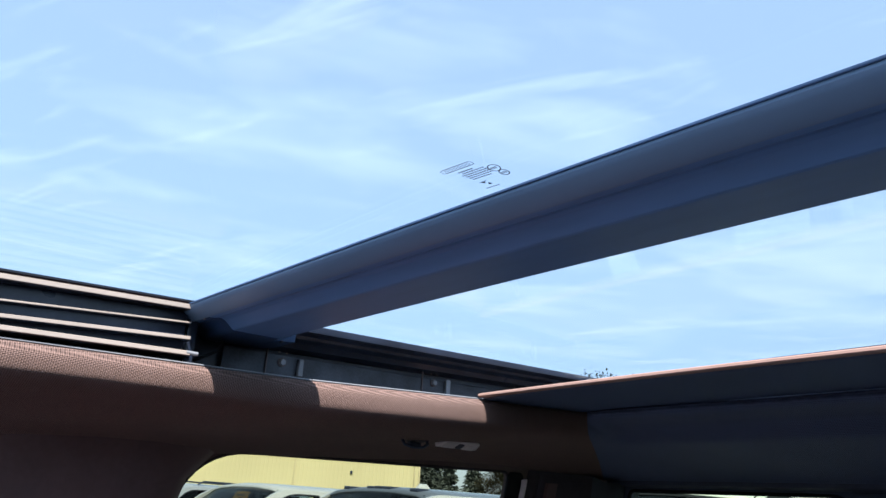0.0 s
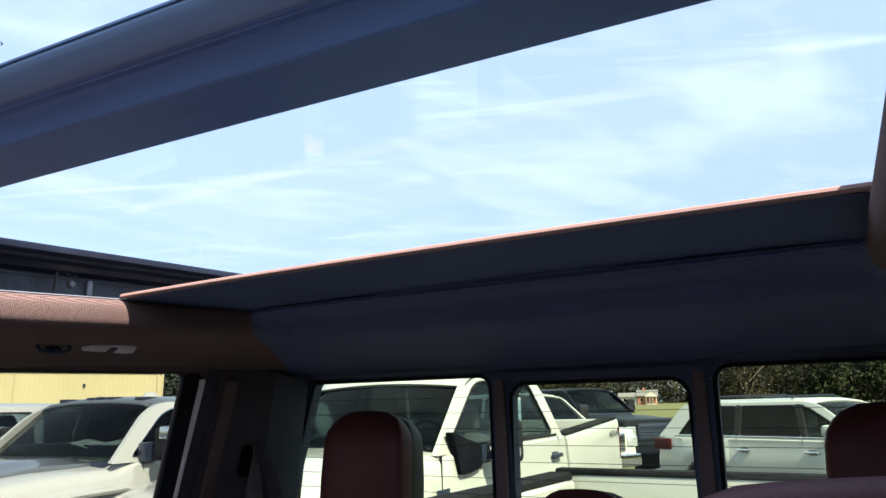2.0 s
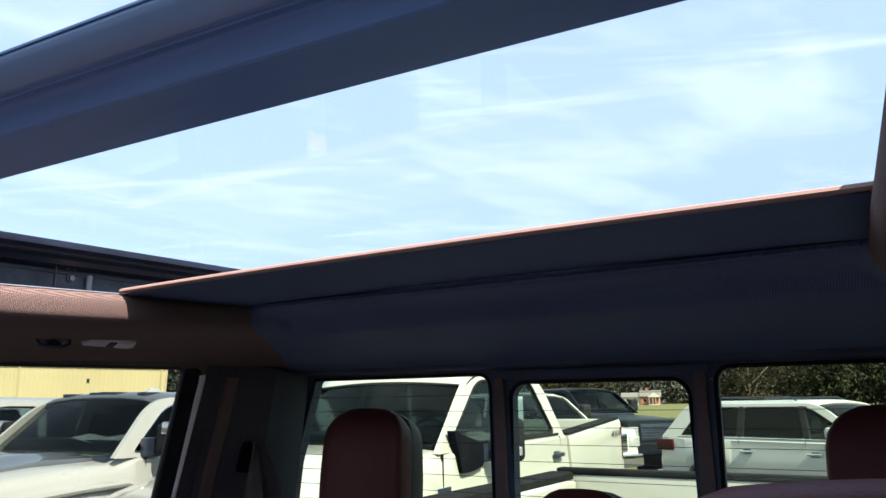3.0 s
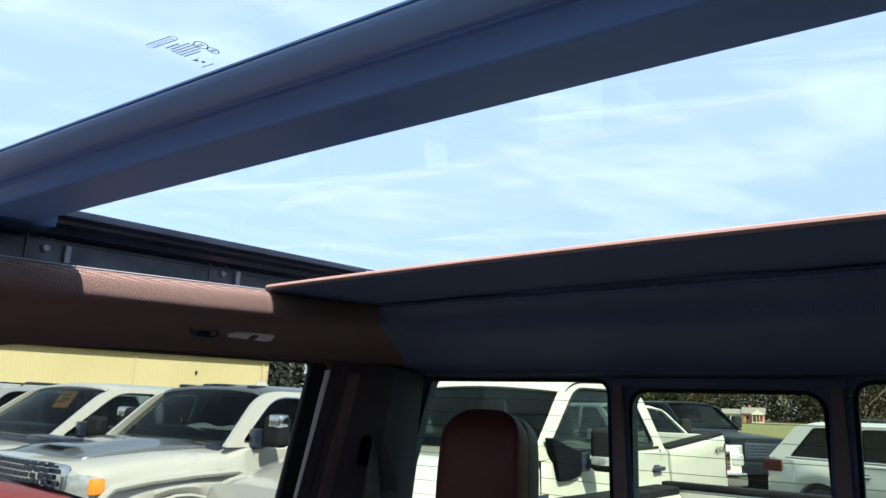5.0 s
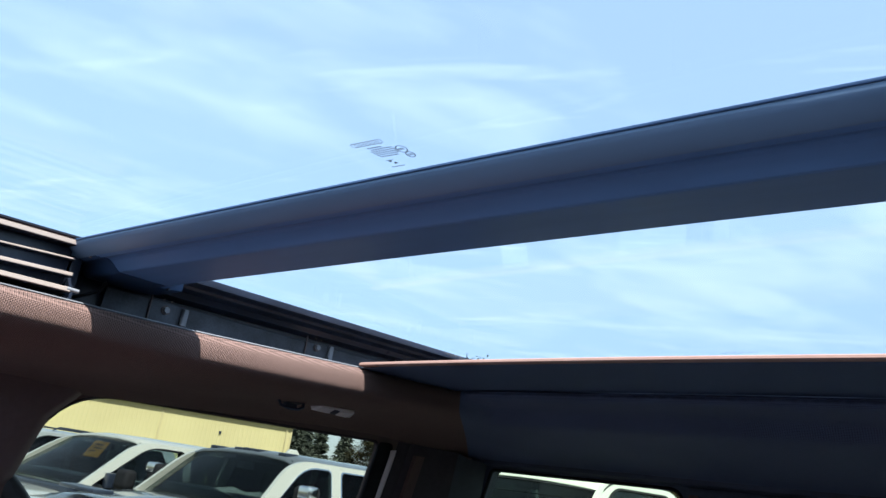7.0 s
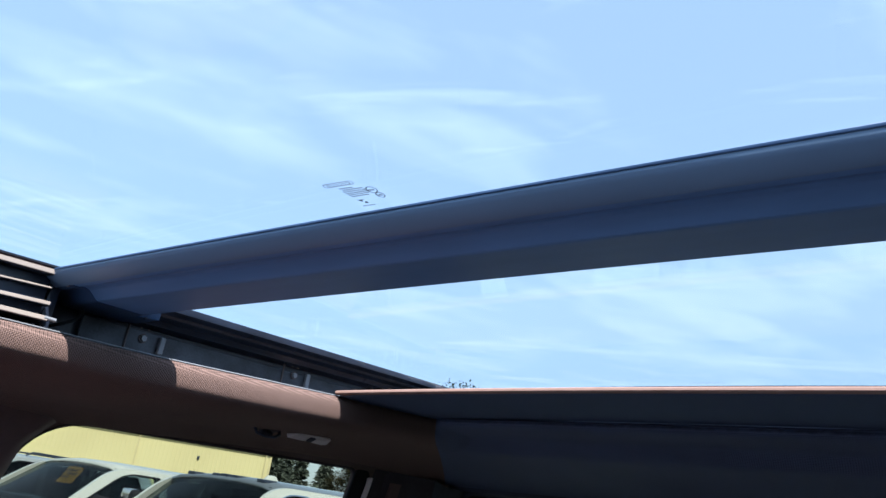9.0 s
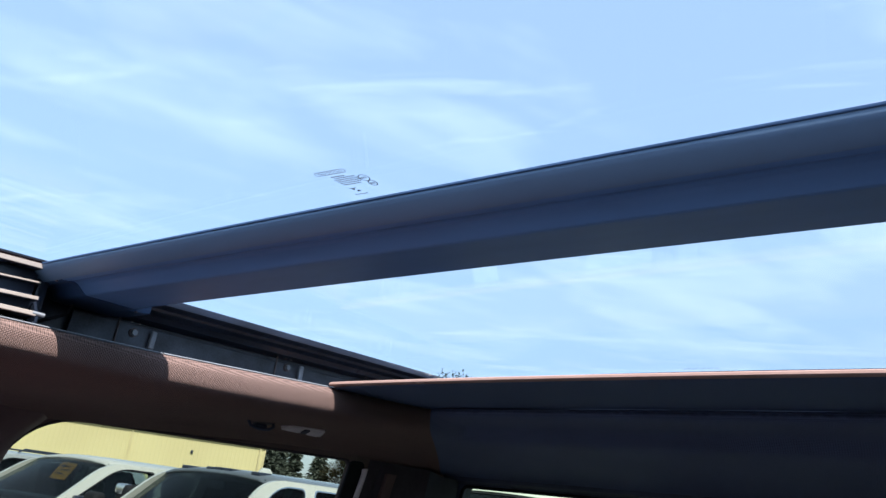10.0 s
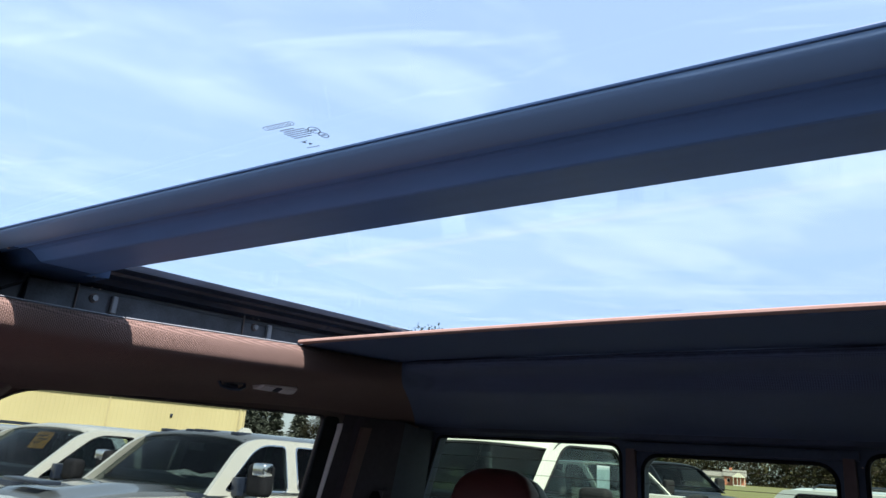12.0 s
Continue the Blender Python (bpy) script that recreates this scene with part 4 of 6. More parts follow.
outer = [(-0.94, 0.45), (0.94, 0.45), (0.88, 1.30), (0.80, 1.735), (-0.80, 1.735), (-0.88, 1.30)]
wall = part("wall_rear", plate(outer, [pane_outline(0), pane_outline(1), pane_outline(2)], "y", 1.500, 1.535), M["trim"], None, smooth=False)
tagged(wall, "dark rear cab wall framing three window panes", "cab wall", kind="structure")
for i in range(3):
    win = empty("window_%d" % (5 + i), pose(0, 0, 0), ("fixed rear window pane with fine heater wires" if i != 1 else "sliding middle pane of the rear window"), "window", kind="structure")
    ob = part("pane", prism(pane_outline(i, 0.008), "y", 1.514, 1.518), M["rear_glass"], win, smooth=False)
    ob.visible_shadow = False
    lo, hi = PANES[i]
    for z in [1.24 + 0.0345 * k for k in range(13)]:
        w = 0.140 * (1.698 - z) / 0.498
        a, b = (lo - w if i == 0 else lo), (hi + w if i == 2 else hi)
        part("heater_wire", box(bmesh.new(), (a, 1.5125, z), (b, 1.5135, z + 0.0011)), M["wire"], win, smooth=False)
    edge = pane_outline(i, 0.001)
    part("pane_seal", tube([(x, 1.502, z) for x, z in edge + edge[:1]], 0.0045), M["rubber"], win)
# slider frame, proud of the wall, and the trim over the window
sl = empty("rear_window_slider", pose(0, 0, 0), "dark sliding frame round the middle rear pane", "window frame", kind="structure")
for sx in (-1, 1):
    bm = prism(smooth_poly([(sx * 0.189, 1.19), (sx * 0.222, 1.19), (sx * 0.218, 1.690), (sx * 0.198, 1.690)], 0.003), "y", 1.486, 1.4995, 0.002)
    part("stile", bm, M["pillar"], sl, "brown slider stile")
bm = box(bmesh.new(), (-0.225, 1.488, 1.686), (0.225, 1.4995, 1.704), 0.003)
part("top_rail", bm, M["trim"], sl)
bm = bmesh.new()
cyl(bm, (0.228, 1.4995, 1.676), (0.228, 1.496, 1.676), 0.0016, seg=10)
part("bolt", bm, M["alu"], sl)
hd = part("trim", prism([(1.470, 1.728), (1.478, 1.712), (1.497, 1.706), (1.4995, 1.735)], "x", -0.78, 0.78, 0.003), M["trim"], None)
tagged(hd, "dark plastic strip over the rear window", "trim", kind="structure")
gr = part("trim", tube([(-0.76, 1.476, 1.7235), (0.76, 1.476, 1.7235)], 0.0035), M["rubber"], None)
tagged(gr, "thin black rubber bead over the rear window", "trim", kind="structure")

# the rest of the shell: floor, firewall, screen frame, outer roof
fl = part("floor", box(bmesh.new(), (-0.95, -1.60, 0.44), (0.95, 1.535, 0.50), 0.01), M["carpet"], None)
tagged(fl, "unseen carpeted cab floor, lightened to bounce light", "floor", kind="structure")
fw = part("wall_front", prism([(-1.60, 0.45), (-1.05, 0.45), (-0.98, 1.10), (-1.05, 1.24), (-1.60, 1.20)], "x", -0.93, 0.93, 0.02), M["dash"], None)
tagged(fw, "dark dashboard and firewall", "dashboard", kind="structure")
for sx in (-1, 1):
    ob = part("windscreen_pillar", tube([(sx * 0.86, -1.45, 1.20), (sx * 0.80, -1.10, 1.48), (sx * 0.75, -0.82, 1.70), (sx * 0.74, -0.70, 1.735)], 0.045, 10), M["trim"], None)
    tagged(ob, "dark windscreen pillar", "pillar", kind="structure")

# unseen bonnet, added to bounce sunlight into the cab
rows = [[(x, y, z - 0.10 * abs(x / 0.93) ** 4 + 0.03 * (1 - abs(x / 0.93))) for x in [-0.93 + 1.86 * i / 12 for i in range(13)]] for y, z in ((-1.47, 1.19), (-1.9, 1.18), (-2.4, 1.15), (-2.8, 1.10), (-2.95, 1.02), (-3.0, 0.7))]
v, f = loft(rows)
ob = part("bonnet", bm_of(v, f), M["white"], None, angle=60)
ob.modifiers.new("thick", "SOLIDIFY").thickness = 0.01
tagged(ob, "unseen white bonnet added to bounce light through the windscreen", "bonnet", kind="structure")
rs = part("roof_skin", plate([(-0.86, -0.80), (0.86, -0.80), (0.86, 1.62), (-0.86, 1.62)], [[(-0.66, -0.72), (0.66, -0.72), (0.66, 1.15), (-0.66, 1.15)]], "z", 1.872, 1.880), M["white"], None, smooth=False)
tagged(rs, "white painted steel roof round the glass", "roof", kind="structure")
for sx in (-1, 1):
    ob = part("roof_side", box(bmesh.new(), (min(sx * 0.805, sx * 0.86), -0.80, 1.745), (max(sx * 0.805, sx * 0.86), 1.62, 1.871), 0.01), M["white"], None)
    tagged(ob, "white painted roof side rail", "roof", kind="structure")
ob = part("roof_back", box(bmesh.new(), (-0.80, 1.54, 1.74), (0.80, 1.62, 1.871), 0.01), M["white"], None)
tagged(ob, "white painted rear roof rail", "roof", kind="structure")
ob = part("roof_front", box(bmesh.new(), (-0.80, -0.95, 1.72), (0.80, -0.905, 1.871), 0.01), M["white"], None)
tagged(ob, "white painted front roof rail", "roof", kind="structure")
v, f = loft([[(-0.80, -1.45, 1.22), (0.80, -1.45, 1.22)], [(-0.74, -0.90, 1.74), (0.74, -0.90, 1.74)]])
ob = part("window_8", bm_of(v, f), M["front_glass"], None, smooth=False)
ob.visible_shadow = False
ob.modifiers.new("thick", "SOLIDIFY").thickness = 0.005
tagged(ob, "clear windscreen", "window", kind="structure")


# lamp and coat hook on the headliner
lamp = empty("reading_lamp", pose(-0.652, 0.862, 1.7435, 0, -26, 0), "slim reading lamp with two pale lenses set in the headliner", "reading lamp")
part("bezel", prism(smooth_poly([(-0.012, -0.046), (0.010, -0.036), (0.012, 0.046), (-0.010, 0.052)], 0.004), "z", -0.0045, 0.004, 0.0012), M["lens"], lamp, "pale lamp bezel")
for a, b in ((-0.036, -0.006), (0.014, 0.042)):
    part("lens", prism(smooth_poly([(-0.0085, a), (0.0085, a + 0.002), (0.0085, b), (-0.0085, b - 0.002)], 0.002), "z", -0.0062, -0.0046), M["lens"], lamp, "pale translucent lens")
part("switch", prism(smooth_poly([(-0.007, -0.003), (0.007, -0.002), (0.007, 0.011), (-0.007, 0.010)], 0.002), "z", -0.0065, -0.0046), M["black"], lamp, "small dark switch")
hook = empty("coat_hook", pose(-0.655, 0.760, 1.742, 0, -9, 0) @ Matrix.Scale(0.98, 4), "dark folding coat hook on the headliner", "coat hook")
part("base", box(bmesh.new(), (-0.013, -0.030, -0.004), (0.013, 0.030, 0.004), 0.004), M["dark_pillar"], hook)
part("arm", tube([(0.006, -0.028, -0.004), (0.010, -0.026, -0.014), (0.013, -0.010, -0.018), (0.013, 0.012, -0.017), (0.010, 0.026, -0.010), (0.006, 0.028, -0.004)], 0.0028, 8), M["trim"], hook)
part("tongue", box(bmesh.new(), (-0.006, -0.012, -0.015), (0.008, 0.014, -0.006), 0.004), M["trim"], hook)


# seats
def pad(bm, w, d, h, r=0.045, crown_top=0.015, narrow=0.9, belly=0.01, n=14, square=4.6):
    """A cushion of width w, depth d and height h that stands on z = 0, softly rounded, narrower above."""
    rows = []
    levels = [0.0, 0.04, 0.12, 0.3, 0.5, 0.68, 0.8, 0.88, 0.94, 0.975, 1.0]
    for t in levels:
        z = h * t
        k = 1 - (1 - narrow) * t ** 2
        inset = 0.0
        if h - z < r:
            inset = r - math.sqrt(max(0, r * r - (r - (h - z)) ** 2))
        if z < r * 0.6:
            q = r * 0.6
            inset = max(inset, q - math.sqrt(max(0, q * q - (q - z) ** 2)))
        a, b = w / 2 * k - inset, d / 2 - inset * 0.8 + belly * math.sin(math.pi * t)
        a, b = max(a, 0.004), max(b, 0.004)
        row = []
        for i in range(4 * n):
            th = 2 * math.pi * i / (4 * n)
            e = 2 / square
            cx, cy = math.cos(th), math.sin(th)
            x = a * math.copysign(abs(cx) ** e, cx)
            y = b * math.copysign(abs(cy) ** e, cy)
            row.append((x, y, z + (crown_top * (1 - (x / (w / 2)) ** 2) if t > 0.8 else 0) * (t - 0.8) / 0.2))
        rows.append(row)
    v, f = loft(rows, closed=True)
    k = 4 * n
    f += [tuple(range(k))[::-1], tuple(range((len(rows) - 1) * k, len(rows) * k))]
    vs = [bm.verts.new(p) for p in v]
    for q in f:
        bm.faces.new([vs[i] for i in q])
    return bm


def headrest(name, m, w, d, h, label, tone="leather", posts=True, two_tone=True, r=0.05, square=4.6, split=0.62):
    hr = empty(name, m, label, "headrest")
    bm = bmesh.new()
    pad(bm, w, d * split, h, r=r, narrow=0.93, square=square)
    ob = part("front_cushion", bm, M[tone], hr, angle=80)
    ob.location = (0, -d * (1 - split) / 2, 0)
    bm = bmesh.new()
    pad(bm, w * 1.015, d * (1.22 - split), h * 0.97, r=r * 0.9, narrow=0.92, square=square)
    ob = part("shell", bm, M["leather_dark" if two_tone else tone], hr, "black leather rear half", angle=80)
    ob.location = (0, d * (split - 0.22) / 2, 0.0)
    pts = []
    for k in range(25):
        th = math.pi * k / 24
        x = (w * 0.46) * math.cos(th)
        z = h * 0.55 + (h * 0.445) * math.sin(th) ** 0.55
        pts.append((x, d * (split - 0.5) - d * 0.025, z))
    pts = [(w * 0.475, d * (split - 0.5) - d * 0.025, 0.02)] + pts + [(-w * 0.475, d * (split - 0.5) - d * 0.025, 0.02)]
    part("seam", tube(pts, 0.0022), M["thread"], hr, "stitched seam")
    if posts:
        for sx in (-1, 1):
            bm = bmesh.new()
            cyl(bm, (sx * w * 0.26, 0.01, -0.10), (sx * w * 0.26, 0.01, 0.03), 0.0065, seg=12)
            part("post", bm, M["black"], hr, "black post")
    return hr


def seat(m, w, label, base_z, back_h, base_d=0.52):
    st = empty("seat", m, label, "seat")
    bm = bmesh.new()
    pad(bm, w, base_d, 0.20, r=0.06, narrow=0.97)
    ob = part("seat_cushion", bm, M["cushion"], st, "unseen leather cushion, lightened to grey to bounce light")
    ob.location = (0, -0.24, base_z)
    bm = bmesh.new()
    pad(bm, w, 0.17, back_h, r=0.06, narrow=0.86)
    ob = part("backrest", bm, M["leather"], st)
    ob.matrix_basis = pose(0, 0.10, base_z + 0.10, -9, 0, 0)
    bm = bmesh.new()
    pad(bm, w * 0.98, 0.06, back_h * 0.97, r=0.03, narrow=0.86)
    ob = part("back_shell", bm, M["leather_dark"], st, "black back panel")
    ob.matrix_basis = pose(0, 0.195, base_z + 0.10, -9, 0, 0)
    return st


seat(pose(-0.47, 0.18, 0), 0.54, "red-brown leather front passenger seat on the cab floor", 0.50, 0.74)
seat(pose(0.47, 0.20, 0), 0.54, "red-brown leather driver's seat on the cab floor", 0.50, 0.78)
headrest("headrest", pose(-0.462, 0.392, 1.335, -6, 0, 0), 0.305, 0.15, 0.170, "red-brown leather front passenger headrest with a sunlit corner", r=0.032, square=7, split=0.84)
headrest("headrest", pose(0.546, 0.480, 1.393, -6, 0, 0), 0.35, 0.15, 0.185, "red-brown leather driver's headrest with sun on its top", r=0.032, square=7, split=0.84)
bench = empty("rear_bench_seat", pose(0, 0, 0), "dark leather rear bench seat against the cab wall", "bench seat")
for x, w in ((-0.47, 0.52), (0.0, 0.38), (0.47, 0.52)):
    bm = bmesh.new()
    pad(bm, w, 0.50, 0.20, r=0.05, narrow=0.98)
    ob = part("seat_cushion", bm, M["cushion"], bench)
    ob.location = (x, 1.10, 0.50)
    bm = bmesh.new()
    pad(bm, w, 0.16, 0.60, r=0.05, narrow=0.94)
    # unseen backrests, darkened to cut red bounced light
    ob = part("backrest", bm, M["leather_dark"], bench)
    ob.matrix_basis = pose(x, 1.325, 0.72, -4, 0, 0)
for x in (-0.497, 0.513):
    headrest("headrest", pose(x, 1.418, 1.350, -3, 0, 0), 0.222, 0.105, 0.262, "dark red leather rear headrest with a black back")
headrest("headrest", pose(-0.005, 1.420, 1.335, -3, 0, 0), 0.20, 0.10, 0.128, "low dark red middle rear headrest")


# the pickup's own bed, seen through the rear window
bed = empty("cargo_bed", pose(0, 0, 0), "white pickup bed with black rail caps behind the cab", "truck bed", kind="structure")
RAIL = 1.285
for sx in (-1, 1):
    pr = [(sx * x, z) for x, z in ((0.86, 0.62), (0.86, RAIL - 0.03), (0.88, RAIL), (0.99, RAIL), (1.01, RAIL - 0.03), (1.01, 0.62))]
    sweep_y("bed_side", pr, 1.66, 3.66, M["white"], bed)
    pr = [(sx * x, z) for x, z in ((0.872, RAIL - 0.012), (0.872, RAIL + 0.018), (0.890, RAIL + 0.026), (0.985, RAIL + 0.026), (1.003, RAIL + 0.016), (1.003, RAIL + 0.002))]
    sweep_y("rail_cap", pr, 1.66, 3.665, M["bedliner"], bed, "black plastic rail cap")
    bm = bmesh.new()
    box(bm, (sx * 0.85 - 0.02, 3.46, 1.14), (sx * 0.85 + 0.02, 3.52, 1.24), 0.008)
    part("tie_down", bm, M["black"], bed)
part("tailgate", box(bmesh.new(), (-0.97, 3.675, 0.68), (0.97, 3.74, RAIL + 0.012), 0.012), M["white"], bed)
part("tailgate_cap", box(bmesh.new(), (-0.965, 3.668, RAIL + 0.014), (0.965, 3.75, RAIL + 0.042), 0.008), M["bedliner"], bed, "black tailgate cap")
part("bed_floor", box(bmesh.new(), (-0.86, 1.66, 0.60), (0.86, 3.674, 0.66), 0.004), M["bedliner"], bed)
part("bed_front", box(bmesh.new(), (-0.86, 1.66, 0.661), (0.86, 1.70, RAIL - 0.02), 0.004), M["white"], bed)


# ---------------------------------------------------------------- vehicles in the lot
def body_loft(L, W, stations, z_sill, wheels, wheel_r, axle, n_extra=5):
    """The lower body: cross-sections along the length; arches cut into the lower edge. stations: (y, top z, half width scale, edge drop)."""
    ys = set()
    for i in range(len(stations) - 1):
        a, b = stations[i][0], stations[i + 1][0]
        for k in range(4):
            ys.add(round(a + (b - a) * k / 4, 4))
    ys.add(stations[-1][0])
    arch = wheel_r * 1.2
    for w in wheels:
        for k in range(-8, 9):
            ys.add(round(w + arch * math.sin(math.pi / 2 * k / 8), 4))
        ys.add(round(w - arch - 0.004, 4))
        ys.add(round(w + arch + 0.004, 4))
    rows = []
    for y in sorted(q for q in ys if 0 <= q <= L):
        i = max(j for j in range(len(stations)) if stations[j][0] <= y + 1e-6)
        if i == len(stations) - 1:
            i -= 1
        s0, s1 = stations[i], stations[i + 1]
        t = (y - s0[0]) / (s1[0] - s0[0])
        top, wk, drop = (s0[k] + (s1[k] - s0[k]) * t for k in (1, 2, 3))
        zb = z_sill
        bulge = 0.0
        for w in wheels:
            if abs(y - w) < arch:
                zb = max(zb, axle + math.sqrt(arch * arch - (y - w) ** 2))
            if abs(y - w) < arch * 1.5:
                bulge = max(bulge, 0.04 * (1 - (abs(y - w) / (arch * 1.5)) ** 2))
        hw = W / 2 * wk
        sh = top - drop
        zb = min(zb, sh - 0.08)
        mid = zb + (sh - zb) * 0.55
        sec = [(hw * 0.93, zb), (hw * 0.975 + bulge, zb + 0.012), (hw * 1.0 + bulge, zb + (mid - zb) * 0.5), (hw * 0.998 + bulge * 0.6, mid), (hw * 0.985 + bulge * 0.15, mid + (sh - mid) * 0.42), (hw * 0.975 + bulge * 0.1, mid + (sh - mid) * 0.55),
               (hw * 0.972, sh - 0.02), (hw * 0.94, sh + drop * 0.45), (hw * 0.86, top - drop * 0.16), (hw * 0.6, top + 0.008), (0, top + 0.015)]
        rows.append([(-x, y, z) for x, z in sec] + [(x, y, z) for x, z in sec[-2::-1]])
    v, f = loft(rows)
    n = len(rows[0])
    f.append(tuple(range(n))[::-1])
    f.append(tuple(range((len(rows) - 1) * n, len(rows) * n)))
    return bm_of(v, f)


def wheel(parent, x, y, r, axle):
    sx = 1 if x > 0 else -1
    hub = empty("wheel")
    hub.parent = parent
    hub.location = (x, y, axle)
    prof = [(0.62, 0.10), (0.66, 0.115), (0.90, 0.125), (0.97, 0.11), (1.0, 0.08), (1.0, -0.08), (0.97, -0.11), (0.90, -0.125), (0.66, -0.115), (0.62, -0.10)]
    rows = []
    for k in range(36):
        a = 2 * math.pi * k / 36
        rows.append([(w, r * q * math.cos(a), r * q * math.sin(a)) for q, w in prof])
    v, f = loft(rows, closed=True, ring=True)
    part("tyre", bm_of(v, f), M["tyre"], hub)
    bm = bmesh.new()
    cyl(bm, (sx * 0.06, 0, 0), (sx * 0.085, 0, 0), r * 0.16, r * 0.13, 20)
    for k in range(7):
        a = 2 * math.pi * k / 7
        d = Vector((0, math.cos(a), math.sin(a)))
        cyl(bm, Vector((sx * 0.075, 0, 0)) + d * r * 0.12, Vector((sx * 0.095, 0, 0)) + d * r * 0.60, r * 0.055, r * 0.075, 8)
    rows = []
    for k in range(36):
        a = 2 * math.pi * k / 36
        rows.append([(w * sx, r * q * math.cos(a), r * q * math.sin(a)) for q, w in ((0.56, 0.08), (0.63, 0.105), (0.645, 0.08), (0.60, -0.08), (0.56, -0.02))])
    v, f = loft(rows, closed=True, ring=True)
    vs = [bm.verts.new(p) for p in v]
    for q in f:
        bm.faces.new([vs[i] for i in q])
    part("rim", bm, M["rim"], hub)


def quad_pane(parent, name, pts, material, label="", bulge=0.0, n=6, t0=0.0, t1=1.0, lift=0.0):
    """A pane over four corners (lower front, lower rear, upper rear, upper front), or its strip from t0 to t1, bowed outwards in x or y."""
    a, b, c, d = (Vector(p) for p in pts)
    nrm = (b - a).cross(d - a).normalized()
    rows = []
    for i in range(n + 1):
        t = t0 + (t1 - t0) * i / n
        row = []
        for j in range(n + 1):
            s = j / n
            p = (a + (b - a) * s) * (1 - t) + (d + (c - d) * s) * t
            row.append(p + nrm * lift + nrm * bulge * math.sin(math.pi * s) * math.sin(math.pi * (0.15 + 0.7 * t)))
        rows.append(row)
    v, f = loft(rows)
    ob = part(name, bm_of(v, f), material, parent, label, angle=80)
    ob.modifiers.new("thick", "SOLIDIFY").thickness = 0.005
    return ob


def sweep_back(ob, hw, deep):
    """Bends the outer ends of a vehicle's front backwards, so that its nose is bowed in plan."""
    if deep:
        for v in ob.data.vertices:
            side = max(0.0, abs(v.co.x) / hw - 0.35) / 0.65
            v.co.y += deep * side * side * max(0.0, 1 - max(v.co.y, 0) / 0.55)
    return ob


def vehicle(name, m, label, p):
    """A pickup or a car with its parts. Its nose is at y = 0 and points along -y; the ground is z = 0."""
    car = empty(name, m, label, p.get("category", "pickup truck"), group="parked vehicles")
    L, W, paint = p["L"], p["W"], M[p["paint"]]
    hw = W / 2
    r, axle = p["wheel_r"], p["wheel_r"]
    belt, roof = p["belt"], p["roof"]
    cowl, wf, rr, rb = p["cowl"], p["roof_front"], p["roof_rear"], p["cab_rear"]
    pick = p.get("bed", False)
    hood = p["hood"]
    nose = p.get("nose", hood - 0.10)
    st = [(0.0, nose - 0.22, 0.90, 0.05), (0.05, nose - 0.03, 0.95, 0.06), (0.16, nose, 0.975, 0.07), (cowl * 0.6, hood - 0.02, 0.985, 0.09), (cowl - 0.05, hood, 0.99, 0.07),
          (cowl + 0.12, belt, 1.0, 0.03), (rb - 0.10, belt, 1.0, 0.03)]
    end = rb + 0.02 if pick else L
    if not pick:
        st += [(L - 0.22, belt + 0.02, 0.985, 0.03), (L - 0.06, belt - 0.02, 0.95, 0.05), (L, belt - 0.12, 0.90, 0.06)]
    else:
        st += [(end, belt, 1.0, 0.03)]
    wheels = p["wheels"]
    deep = p.get("sweep", 0.0)
    sweep_back(part("body", body_loft(end, W, st, p["sill"], [w for w in wheels if w < end + 0.2], r, axle), paint, car, angle=40), hw, deep)
    if p.get("hood_paint"):
        ps = [(-hw * 0.55, 0.30), (-hw * 0.62, cowl * 0.55), (-hw * 0.66, cowl - 0.04), (hw * 0.66, cowl - 0.04), (hw * 0.62, cowl * 0.55), (hw * 0.55, 0.30)]
        rows = []
        for i in range(9):
            y = 0.20 + (cowl - 0.22) * i / 8
            k = 0.60 + 0.10 * i / 8
            z = nose + (hood - nose) * min(1, i / 5) + 0.022
            rows.append([(hw * k * u, y, z - (0.05 if abs(u) == 1 else 0) - (0.04 if i == 0 else 0) + 0.022 * (1 - abs(u) ** 4) + (0.018 if abs(u) < 0.55 else 0) * (1 if i > 0 else 0)) for u in (-1, -0.95, -0.62, -0.5, -0.2, 0, 0.2, 0.5, 0.62, 0.95, 1)])
        v, f = loft(rows)
        ob = part("bonnet", bm_of(v, f), M[p["hood_paint"]], car, "grey bonnet with a raised middle", angle=50)
        sweep_back(ob, hw, deep)
        ob.modifiers.new("thick", "SOLIDIFY").thickness = 0.012
        bm = box(bmesh.new(), (-hw * 0.30, 0.27, hood + 0.035), (hw * 0.30, 0.44, hood + 0.065), 0.012)
        part("scoop", bm, M["black"], car, "black bonnet scoop")
    # greenhouse
    tum = p.get("tumble", 0.13)
    xb, xt = hw * 0.945, hw * 0.945 - tum
    zt = roof - 0.05
    rows = []
    for i in range(13):
        t = i / 12
        y = wf + (rr - wf) * t
        edge = 0.05 * (1 - min(1, t / 0.12)) ** 2 + 0.05 * (1 - min(1, (1 - t) / 0.12)) ** 2
        row = []
        for u in (-1, -0.985, -0.94, -0.8, -0.4, 0, 0.4, 0.8, 0.94, 0.985, 1):
            row.append((u * (xt + 0.004), y, roof - 0.058 * abs(u) ** 8 - 0.02 * abs(u) ** 2 - edge * 0.8))
        rows.append(row)
    v, f = loft(rows)
    ob = part("roof", bm_of(v, f), M[p.get("roof_paint", p["paint"])], car, angle=60)
    md = ob.modifiers.new("thick", "SOLIDIFY")
    md.thickness, md.offset = 0.04, -1
    posts = p["posts"]
